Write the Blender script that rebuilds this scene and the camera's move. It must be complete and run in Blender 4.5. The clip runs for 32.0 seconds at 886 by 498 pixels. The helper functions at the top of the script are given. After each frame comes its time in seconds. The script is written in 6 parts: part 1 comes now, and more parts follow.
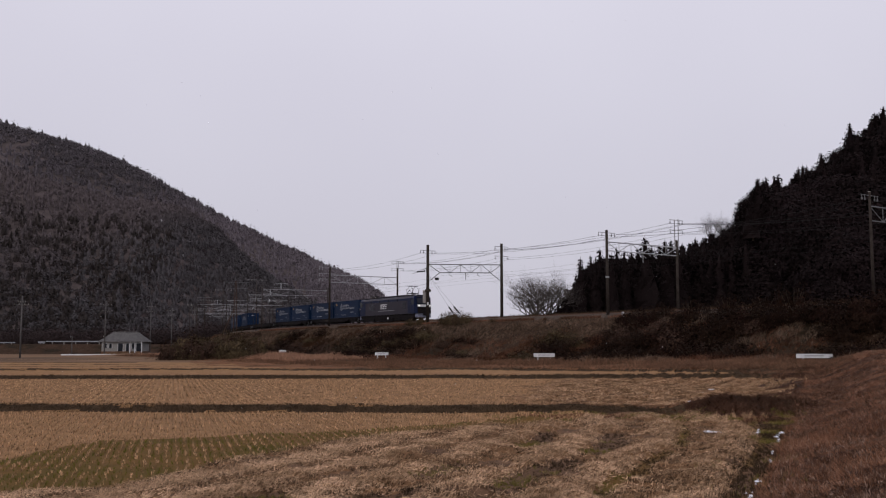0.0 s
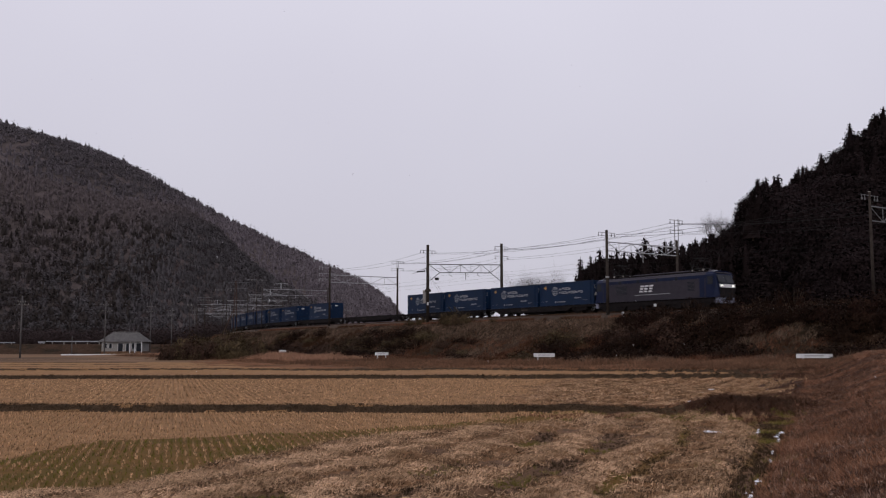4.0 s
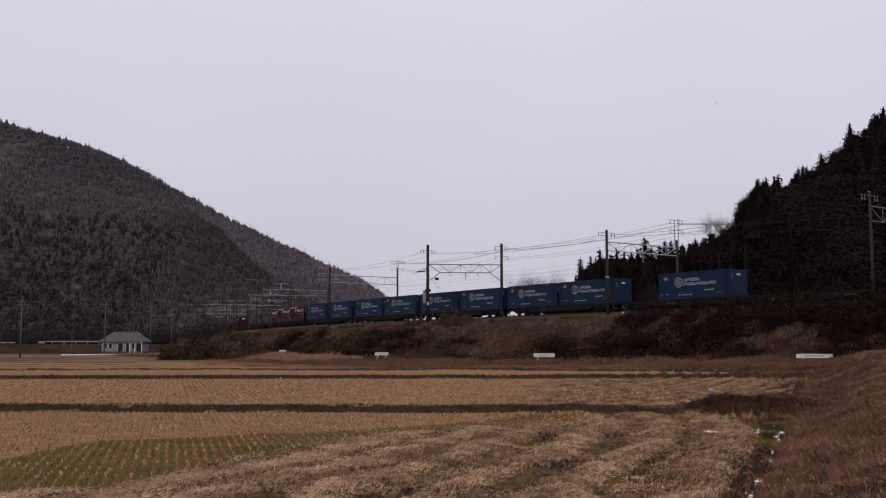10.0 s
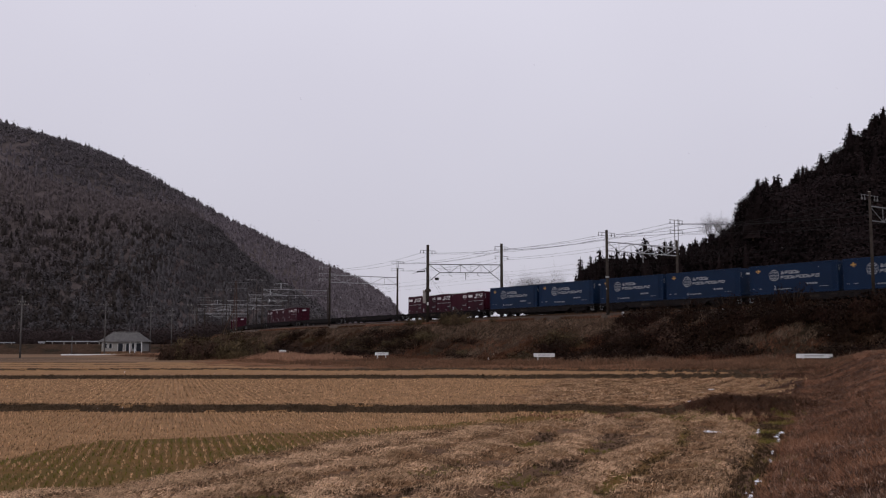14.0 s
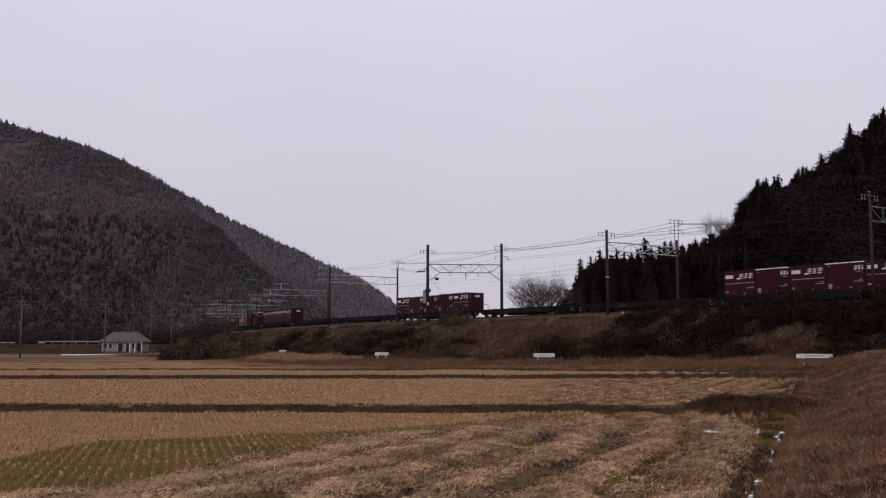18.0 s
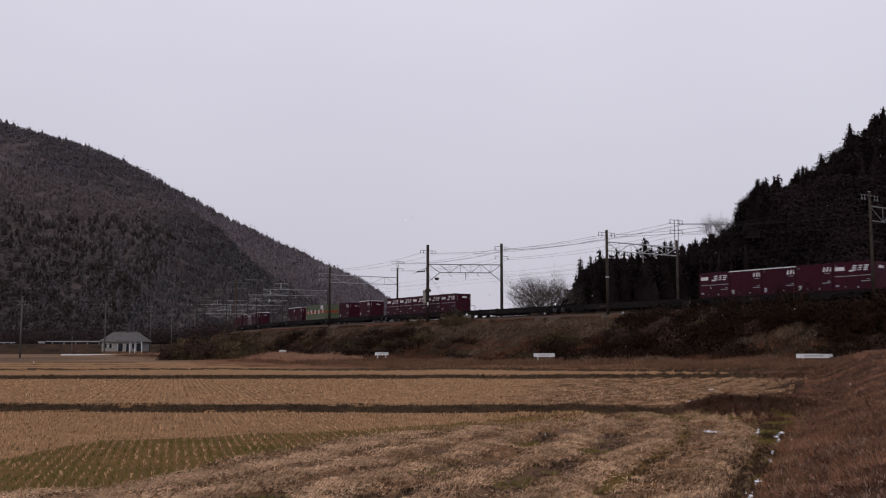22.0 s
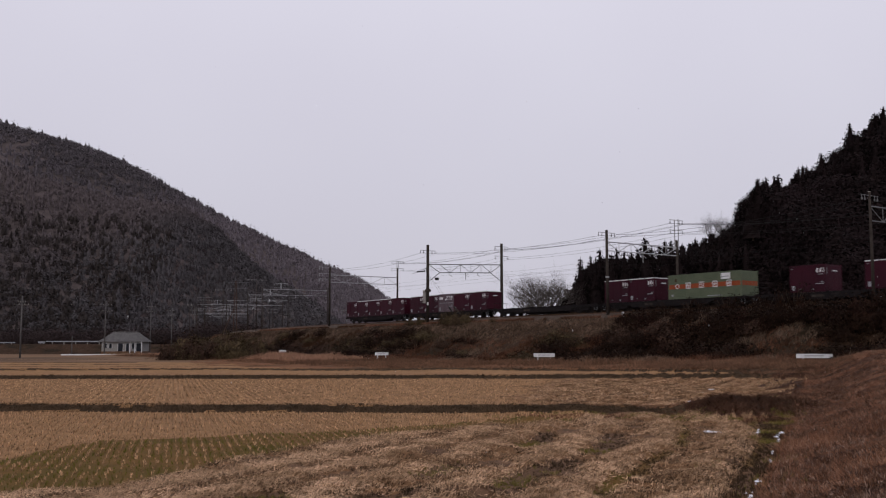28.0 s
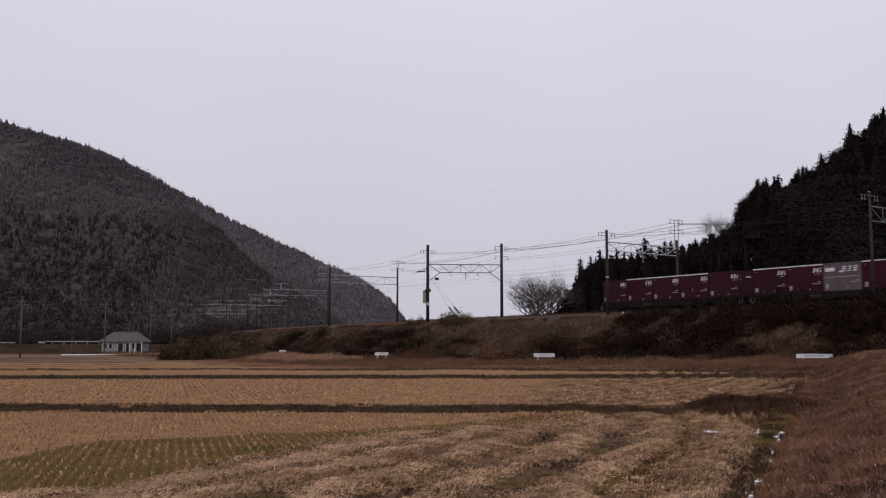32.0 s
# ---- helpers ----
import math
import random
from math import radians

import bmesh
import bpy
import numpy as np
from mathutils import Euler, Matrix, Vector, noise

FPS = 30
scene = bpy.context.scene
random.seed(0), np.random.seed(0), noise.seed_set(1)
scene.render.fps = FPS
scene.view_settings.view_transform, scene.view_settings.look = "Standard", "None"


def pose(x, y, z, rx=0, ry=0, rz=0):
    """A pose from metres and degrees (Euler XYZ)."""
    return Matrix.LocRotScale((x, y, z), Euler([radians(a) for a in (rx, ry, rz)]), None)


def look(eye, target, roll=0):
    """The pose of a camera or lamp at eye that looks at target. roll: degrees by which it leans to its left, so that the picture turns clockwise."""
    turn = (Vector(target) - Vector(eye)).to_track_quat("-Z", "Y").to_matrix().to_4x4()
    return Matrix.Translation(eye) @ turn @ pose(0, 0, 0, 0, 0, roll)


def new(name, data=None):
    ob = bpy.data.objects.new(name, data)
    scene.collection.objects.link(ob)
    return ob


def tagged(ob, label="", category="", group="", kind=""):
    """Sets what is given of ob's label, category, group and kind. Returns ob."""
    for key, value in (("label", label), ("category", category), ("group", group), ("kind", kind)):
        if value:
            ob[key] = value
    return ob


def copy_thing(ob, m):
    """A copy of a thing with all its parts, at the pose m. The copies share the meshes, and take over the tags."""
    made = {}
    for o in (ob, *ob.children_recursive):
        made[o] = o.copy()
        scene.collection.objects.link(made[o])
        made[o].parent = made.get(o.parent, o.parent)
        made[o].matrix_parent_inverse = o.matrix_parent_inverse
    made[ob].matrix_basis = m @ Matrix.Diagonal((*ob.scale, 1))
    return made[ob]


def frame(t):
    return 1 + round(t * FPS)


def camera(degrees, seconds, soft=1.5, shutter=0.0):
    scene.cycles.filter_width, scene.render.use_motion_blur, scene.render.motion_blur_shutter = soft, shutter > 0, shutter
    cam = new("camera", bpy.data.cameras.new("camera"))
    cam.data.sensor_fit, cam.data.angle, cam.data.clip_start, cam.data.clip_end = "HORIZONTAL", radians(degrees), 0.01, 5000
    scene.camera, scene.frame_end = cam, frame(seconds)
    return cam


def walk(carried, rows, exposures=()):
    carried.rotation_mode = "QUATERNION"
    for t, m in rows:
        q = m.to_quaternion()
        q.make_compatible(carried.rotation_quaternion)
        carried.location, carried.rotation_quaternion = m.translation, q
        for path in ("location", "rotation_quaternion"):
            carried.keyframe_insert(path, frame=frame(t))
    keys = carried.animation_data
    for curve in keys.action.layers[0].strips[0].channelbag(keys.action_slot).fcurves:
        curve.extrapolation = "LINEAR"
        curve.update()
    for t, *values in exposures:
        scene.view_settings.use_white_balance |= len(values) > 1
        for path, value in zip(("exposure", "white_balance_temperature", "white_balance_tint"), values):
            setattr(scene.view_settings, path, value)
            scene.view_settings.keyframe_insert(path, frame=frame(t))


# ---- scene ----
cam = camera(48.0, 32.0, soft=1.15, shutter=0.4)
EYE = Vector((0.0, 0.0, 2.4))
AIM = Vector((0.0, 100.0, 2.4 + 100 * 0.0999))
walk(cam, [(0.0, look(EYE, AIM)), (32.0, look(EYE, AIM))], [(0.0, 0.0), (32.0, 0.0)])

# ---- light: a snowy overcast afternoon ----
world = bpy.data.worlds.new("overcast")
scene.world = world
world.use_nodes = True
wn, wl = world.node_tree.nodes, world.node_tree.links
wn.clear()
w_out = wn.new("ShaderNodeOutputWorld")
w_bg = wn.new("ShaderNodeBackground")
w_sky = wn.new("ShaderNodeTexSky")
w_sky.sky_type = "NISHITA"
w_sky.sun_disc = False
w_sky.sun_elevation = radians(28)
w_sky.sun_rotation = radians(200)
w_sky.dust_density = 3.0
w_mul = wn.new("ShaderNodeMix")
w_mul.data_type = "RGBA"
w_mul.blend_type = "MULTIPLY"
w_mul.inputs[0].default_value = 1.0
w_mul.inputs[7].default_value = (0.09, 0.09, 0.09, 1)
w_cloud = wn.new("ShaderNodeTexNoise")
w_cloud.inputs["Scale"].default_value = 1.6
w_cloud.inputs["Detail"].default_value = 4.0
w_ramp = wn.new("ShaderNodeValToRGB")
w_ramp.color_ramp.elements[0].position = 0.3
w_ramp.color_ramp.elements[0].color = (0.640, 0.615, 0.715, 1)
w_ramp.color_ramp.elements[1].position = 0.75
w_ramp.color_ramp.elements[1].color = (0.700, 0.680, 0.775, 1)
w_mix = wn.new("ShaderNodeMix")
w_mix.data_type = "RGBA"
w_mix.inputs[0].default_value = 0.94
wl.new(w_sky.outputs[0], w_mul.inputs[6])
wl.new(w_cloud.outputs[0], w_ramp.inputs[0])
wl.new(w_mul.outputs[2], w_mix.inputs[6])
wl.new(w_ramp.outputs[0], w_mix.inputs[7])
# overcast: paler overhead than at the horizon
w_dir = wn.new("ShaderNodeTexCoord")
w_sep = wn.new("ShaderNodeSeparateXYZ")
w_up = wn.new("ShaderNodeMapRange")
w_up.inputs["From Min"].default_value, w_up.inputs["From Max"].default_value = 0.03, 0.40
w_up.inputs["To Min"].default_value, w_up.inputs["To Max"].default_value = 0.88, 1.12
w_grad = wn.new("ShaderNodeMix")
w_grad.data_type = "RGBA"
w_grad.blend_type = "MULTIPLY"
w_grad.inputs[0].default_value = 1.0
wl.new(w_dir.outputs["Generated"], w_sep.inputs[0])
wl.new(w_sep.outputs[2], w_up.inputs["Value"])
wl.new(w_mix.outputs[2], w_grad.inputs[6])
wl.new(w_up.outputs["Result"], w_grad.inputs[7])
wl.new(w_grad.outputs[2], w_bg.inputs[0])
w_bg.inputs[1].default_value = 0.985
wl.new(w_bg.outputs[0], w_out.inputs[0])

sun = new("sun", bpy.data.lights.new("sun", "SUN"))
sun.data.energy = 0.6
sun.data.angle = radians(40)
sun.data.color = (1.0, 0.96, 0.92)
sun.matrix_world = look((0, 0, 50), (20, 60, 10))


# ---- materials ----
def mat(name, c1, c2, scale=3.0, rough=0.85, metal=0.0, bump=0.3, c3=None, detail=6.0, dist=0.05, island=0.0, stretch=None, obj=0.0):
    """Two-scale mottled surface: broad stains between c1 and c2, fine grain, optional third colour in patches."""
    m = bpy.data.materials.new(name)
    m.use_nodes = True
    n, l = m.node_tree.nodes, m.node_tree.links
    b = n["Principled BSDF"]
    b.inputs["Roughness"].default_value = rough
    b.inputs["Metallic"].default_value = metal
    b.inputs["Specular IOR Level"].default_value = 0.04 if rough > 0.6 else 0.14
    tc = n.new("ShaderNodeTexCoord")
    src = tc.outputs["Object"]
    if stretch:
        mp = n.new("ShaderNodeMapping")
        mp.inputs["Scale"].default_value = stretch
        l.new(src, mp.inputs["Vector"])
        src = mp.outputs["Vector"]
    n1 = n.new("ShaderNodeTexNoise")
    n1.inputs["Scale"].default_value = scale
    n1.inputs["Detail"].default_value = detail
    n1.inputs["Roughness"].default_value = 0.65
    l.new(src, n1.inputs["Vector"])
    r1 = n.new("ShaderNodeValToRGB")
    r1.color_ramp.elements[0].position, r1.color_ramp.elements[1].position = 0.32, 0.68
    r1.color_ramp.elements[0].color, r1.color_ramp.elements[1].color = (*c1, 1), (*c2, 1)
    l.new(n1.outputs["Fac"], r1.inputs["Fac"])
    col = r1.outputs["Color"]
    n2 = n.new("ShaderNodeTexNoise")
    n2.inputs["Scale"].default_value = scale * 11
    n2.inputs["Detail"].default_value = 3.0
    l.new(src, n2.inputs["Vector"])
    if c3:
        n3 = n.new("ShaderNodeTexNoise")
        n3.inputs["Scale"].default_value = scale * 0.21
        n3.inputs["Detail"].default_value = 5.0
        l.new(src, n3.inputs["Vector"])
        r3 = n.new("ShaderNodeValToRGB")
        r3.color_ramp.elements[0].position, r3.color_ramp.elements[1].position = 0.5, 0.64
        l.new(n3.outputs["Fac"], r3.inputs["Fac"])
        mx = n.new("ShaderNodeMix")
        mx.data_type = "RGBA"
        l.new(r3.outputs["Color"], mx.inputs[0])
        l.new(col, mx.inputs[6])
        mx.inputs[7].default_value = (*c3, 1)
        col = mx.outputs[2]
    hs = n.new("ShaderNodeHueSaturation")
    l.new(col, hs.inputs["Color"])
    mr = n.new("ShaderNodeMapRange")
    mr.inputs["To Min"].default_value, mr.inputs["To Max"].default_value = 0.72, 1.28
    l.new(n2.outputs["Fac"], mr.inputs["Value"])
    val = mr.outputs["Result"]
    if island or obj:
        gi = n.new("ShaderNodeNewGeometry" if island else "ShaderNodeObjectInfo")
        m2 = n.new("ShaderNodeMapRange")
        k = island or obj
        m2.inputs["To Min"].default_value, m2.inputs["To Max"].default_value = 1 - k, 1 + k
        l.new(gi.outputs["Random Per Island" if island else "Random"], m2.inputs["Value"])
        mm = n.new("ShaderNodeMath")
        mm.operation = "MULTIPLY"
        l.new(val, mm.inputs[0])
        l.new(m2.outputs["Result"], mm.inputs[1])
        val = mm.outputs[0]
    l.new(val, hs.inputs["Value"])
    l.new(hs.outputs["Color"], b.inputs["Base Color"])
    if bump:
        bp = n.new("ShaderNodeBump")
        bp.inputs["Strength"].default_value = bump
        bp.inputs["Distance"].default_value = dist
        l.new(n2.outputs["Fac"], bp.inputs["Height"])
        l.new(bp.outputs["Normal"], b.inputs["Normal"])
    return m


def glow(name, colour, power):
    m = mat(name, colour, colour, bump=0)
    b = m.node_tree.nodes["Principled BSDF"]
    b.inputs["Emission Color"].default_value = (*colour, 1)
    b.inputs["Emission Strength"].default_value = power
    return m


M_STRAW = mat("straw", (0.1193, 0.06175, 0.02919), (0.2147, 0.1164, 0.05579), 2.2, c3=(0.08584, 0.04591, 0.02141), bump=0.9, dist=0.05)
M_FIELD = mat("stubble_field", (0.2049, 0.1134, 0.05261), (0.3303, 0.1886, 0.09182), 1.6, c3=(0.2378, 0.1342, 0.06601), bump=0.9, dist=0.05)
M_GREENF = mat("green_stubble_soil", (0.09548, 0.05493, 0.01652), (0.1657, 0.0932, 0.03244), 1.6, c3=(0.08543, 0.05993, 0.01346), bump=0.6)
M_BUND = mat("bund_grass", (0.03638, 0.02514, 0.01607), (0.08836, 0.05566, 0.03213), 2.5, bump=0.8, dist=0.08)
M_BANK = mat("embankment_soil", (0.0312, 0.01852, 0.01123), (0.0676, 0.03998, 0.02527), 0.9, c3=(0.02496, 0.01755, 0.0103), bump=1.0, dist=0.15)
M_RBANK = mat("roadside_bank_grass", (0.03796, 0.01744, 0.00988), (0.08283, 0.03981, 0.02334), 2.4, c3=(0.02898, 0.01417, 0.008529), bump=1.0, dist=0.06)
M_MUD = mat("wet_mud", (0.08398, 0.04914, 0.03042), (0.1878, 0.1092, 0.06422), 3.5, rough=0.85, bump=0.8)
M_FAR = mat("valley_floor", (0.1242, 0.07488, 0.0432), (0.2052, 0.1267, 0.0765), 0.12, c3=(0.0864, 0.05568, 0.0342), bump=0.3)
M_ROUGH = mat("rough_margin_ground", (0.1097, 0.05202, 0.0255), (0.2213, 0.1071, 0.05482), 1.1, c3=(0.07965, 0.04284, 0.02167), bump=0.9, dist=0.08)
M_BALLAST = mat("ballast", (0.04125, 0.0306, 0.02356), (0.12, 0.0884, 0.0682), 6.0, bump=1.0, dist=0.06)
M_CONC = mat("concrete", (0.20, 0.185, 0.17), (0.34, 0.32, 0.30), 2.0, bump=0.2)
M_POLE = mat("weathered_concrete_pole", (0.02812, 0.0225, 0.01912), (0.05625, 0.04612, 0.03938), 1.2, bump=0.2, obj=0.2)
# one steel in two tones: darkened as backlit by sky, paler as before woods
M_GALV = mat("backlit_galvanised", (0.117, 0.117, 0.1209), (0.1716, 0.1716, 0.1755), 4.0, rough=0.6, metal=0.0, bump=0.1)
M_GALV_LIT = mat("lit_galvanised", (0.2535, 0.2535, 0.2632), (0.3705, 0.3705, 0.3803), 4.0, rough=0.65, bump=0.1)
M_RAIL = mat("rusty_rail", (0.07, 0.04, 0.028), (0.14, 0.08, 0.05), 6.0, rough=0.6, metal=0.4, bump=0.2)
M_WIRE = mat("dark_wire", (0.018, 0.017, 0.017), (0.035, 0.033, 0.033), 6.0, rough=0.7, bump=0)
M_DARKSTEEL = mat("black_wagon_steel", (0.0081, 0.00714, 0.00756), (0.02025, 0.0168, 0.0168), 3.0, rough=0.65, bump=0.1)
M_BLUE = mat("blue_container_paint", (0.002885, 0.01309, 0.0396), (0.003967, 0.01795, 0.05159), 0.9, rough=0.42, bump=0.04, c3=(0.003065, 0.01267, 0.03599), obj=0.1)
M_RED = mat("maroon_container_paint", (0.02674, 0.0021, 0.007802), (0.03836, 0.003, 0.01048), 0.9, rough=0.5, bump=0.04, c3=(0.02325, 0.0024, 0.007802), obj=0.12)
M_GREY = mat("faded_grey_container_paint", (0.08, 0.05625, 0.0663), (0.12, 0.08625, 0.0975), 0.9, rough=0.55, bump=0.04)
M_MINT = mat("mint_green_container_paint", (0.07377, 0.09408, 0.05804), (0.1021, 0.1192, 0.07549), 0.9, rough=0.45, bump=0.04)
M_ORANGE = mat("orange_band_paint", (0.2063, 0.0405, 0.0135), (0.2475, 0.0585, 0.02025), 1.5, rough=0.5, bump=0.03)
M_WHITE = mat("white_paint", (0.527, 0.527, 0.5355), (0.68, 0.68, 0.6885), 2.5, rough=0.5, bump=0.05)
M_PALE = mat("worn_white_lettering", (0.2048, 0.2145, 0.2291), (0.3217, 0.3266, 0.3413), 5.0, rough=0.6, bump=0)
M_GOLD = mat("yellow_mark", (0.372, 0.2046, 0.056), (0.434, 0.2604, 0.084), 3.0, rough=0.5, bump=0)
M_LOCOBLUE = mat("blue_locomotive_paint", (0.00375, 0.008035, 0.02946), (0.005357, 0.01125, 0.03928), 1.5, rough=0.35, bump=0.03)
M_LOCOGREY = mat("grey_locomotive_paint", (0.02571, 0.02244, 0.03025), (0.03857, 0.03366, 0.04356), 1.5, rough=0.4, bump=0.03)
M_ROOF = mat("light_grey_roof_paint", (0.14, 0.1495, 0.204), (0.224, 0.234, 0.2992), 2.0, rough=0.5, bump=0.05)
M_GLASS = mat("dark_cab_glass", (0.012, 0.014, 0.018), (0.02, 0.022, 0.028), 2.0, rough=0.08, bump=0)
M_LAMP = glow("lit_headlamp", (1.0, 0.95, 0.85), 1.6)
M_WHEEL = mat("oily_wheel_steel", (0.015, 0.013, 0.012), (0.035, 0.03, 0.0275), 5.0, rough=0.55, metal=0.5, bump=0.1)
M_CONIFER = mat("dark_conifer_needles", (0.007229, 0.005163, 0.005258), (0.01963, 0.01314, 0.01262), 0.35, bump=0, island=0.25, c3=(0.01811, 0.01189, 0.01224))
# mountain woods: distance haze is painted in as a paler, greyer base colour
M_FARTREE = mat("haze_toned_wood", (0.1065, 0.09036, 0.09956), (0.1613, 0.1386, 0.1509), 0.02, bump=0, island=0.07, c3=(0.08871, 0.07792, 0.08351))
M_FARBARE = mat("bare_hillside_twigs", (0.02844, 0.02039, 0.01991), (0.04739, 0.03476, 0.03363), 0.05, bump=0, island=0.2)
M_BARE = mat("bare_twig_bark", (0.062, 0.0527, 0.0465), (0.1178, 0.1023, 0.093), 3.0, bump=0.1, island=0.2)
M_BARK = mat("dark_bark", (0.035, 0.026, 0.02), (0.075, 0.055, 0.042), 4.0, bump=0.4, stretch=(6, 6, 1))
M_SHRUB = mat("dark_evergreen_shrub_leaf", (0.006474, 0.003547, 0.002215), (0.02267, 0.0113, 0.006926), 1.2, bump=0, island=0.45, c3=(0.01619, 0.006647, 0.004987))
M_OLIVE = mat("olive_evergreen_leaf", (0.02812, 0.02156, 0.01125), (0.08902, 0.06281, 0.03375), 1.2, bump=0, island=0.45, c3=(0.06094, 0.0375, 0.02438))
M_DRYGRASS = mat("dead_embankment_grass", (0.0602, 0.02718, 0.0167), (0.2287, 0.1106, 0.06857), 0.30, bump=0, island=0.55, c3=(0.05418, 0.02998, 0.01584))
M_PALEGRASS = mat("tan_dead_grass", (0.09776, 0.06375, 0.04331), (0.2672, 0.1854, 0.1333), 0.4, bump=0, island=0.5)
M_REED = mat("orange_dry_reed", (0.2293, 0.1206, 0.07211), (0.3913, 0.2293, 0.1577), 0.5, bump=0, island=0.4)
M_STALK = mat("cut_rice_stalk", (0.215, 0.130, 0.070), (0.620, 0.395, 0.228), 0.9, bump=0, island=0.6)
M_GREENST = mat("regrown_green_rice_stalk", (0.105, 0.098, 0.02), (0.19, 0.155, 0.045), 0.9, bump=0, island=0.4)
M_LOOSE = mat("loose_straw", (0.18, 0.108, 0.0576), (0.576, 0.378, 0.2358), 0.8, bump=0, island=0.65)
M_BANKGR = mat("withered_bank_grass", (0.1065, 0.04782, 0.02748), (0.3632, 0.1874, 0.1131), 0.9, bump=0, island=0.6)
M_SNOW = mat("old_snow", (0.70, 0.72, 0.76), (0.82, 0.83, 0.86), 5.0, rough=0.6, bump=0.3)
M_FLAKE = mat("falling_snowflake", (0.8, 0.8, 0.82), (0.9, 0.9, 0.92), 5.0, rough=0.6, bump=0)
M_FLAKE.node_tree.nodes["Principled BSDF"].inputs["Transmission Weight"].default_value = 0.85
M_FLAKE.node_tree.nodes["Principled BSDF"].inputs["IOR"].default_value = 1.03
M_WALL = mat("cream_house_plaster", (0.2025, 0.1969, 0.1913), (0.2812, 0.2756, 0.2644), 0.7, bump=0.1)
M_TILE = mat("grey_roof_tile", (0.084, 0.0798, 0.07885), (0.1456, 0.1383, 0.1331), 1.5, bump=0.3)
M_FLOOR = mat("forest_leaf_litter", (0.0486, 0.0395, 0.03645), (0.1033, 0.08202, 0.07898), 0.1, bump=0.3)
M_CEDAR = mat("dark_cedar_foliage", (0.02356, 0.01965, 0.01847), (0.045, 0.03725, 0.03406), 0.05, bump=0, island=0.07)
# spur woods: base colour raised to hold the thinner haze there
M_SPUR = mat("haze_toned_spur_wood", (0.05769, 0.05155, 0.05364), (0.09232, 0.08422, 0.08814), 0.03, bump=0, island=0.07, c3=(0.09811, 0.08045, 0.08179))
M_RUST = mat("rust_brown_steel", (0.0546, 0.0315, 0.0231), (0.0924, 0.0588, 0.0462), 3.0, rough=0.8, bump=0.1)
M_GREYLINE = mat("grey_painted_line", (0.22, 0.22, 0.23), (0.30, 0.30, 0.31), 4.0, bump=0)
M_CONCD = mat("weathered_grey_concrete", (0.075, 0.070, 0.068), (0.13, 0.122, 0.118), 2.0, bump=0.1)
M_DARKTUFT = mat("dark_straw_tufts", (0.055, 0.034, 0.020), (0.14, 0.088, 0.052), 0.6, bump=0, island=0.4)
M_BUNDGR = mat("dark_bund_grass", (0.024, 0.016, 0.0096), (0.08, 0.0528, 0.032), 0.6, bump=0, island=0.5)
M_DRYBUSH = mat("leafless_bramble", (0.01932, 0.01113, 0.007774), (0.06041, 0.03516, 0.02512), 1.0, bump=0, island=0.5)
M_WEED = mat("dark_withered_weeds", (0.0442, 0.02295, 0.01445), (0.1445, 0.0782, 0.051), 0.7, bump=0, island=0.5)
M_MARGIN = mat("rough_margin_grass", (0.1021, 0.05626, 0.03489), (0.2041, 0.1155, 0.07182), 0.4, bump=0, island=0.4)
M_BANKSTRAW = mat("pale_dry_stems", (0.158, 0.09877, 0.07108), (0.3554, 0.2467, 0.1876), 0.9, bump=0, island=0.5)


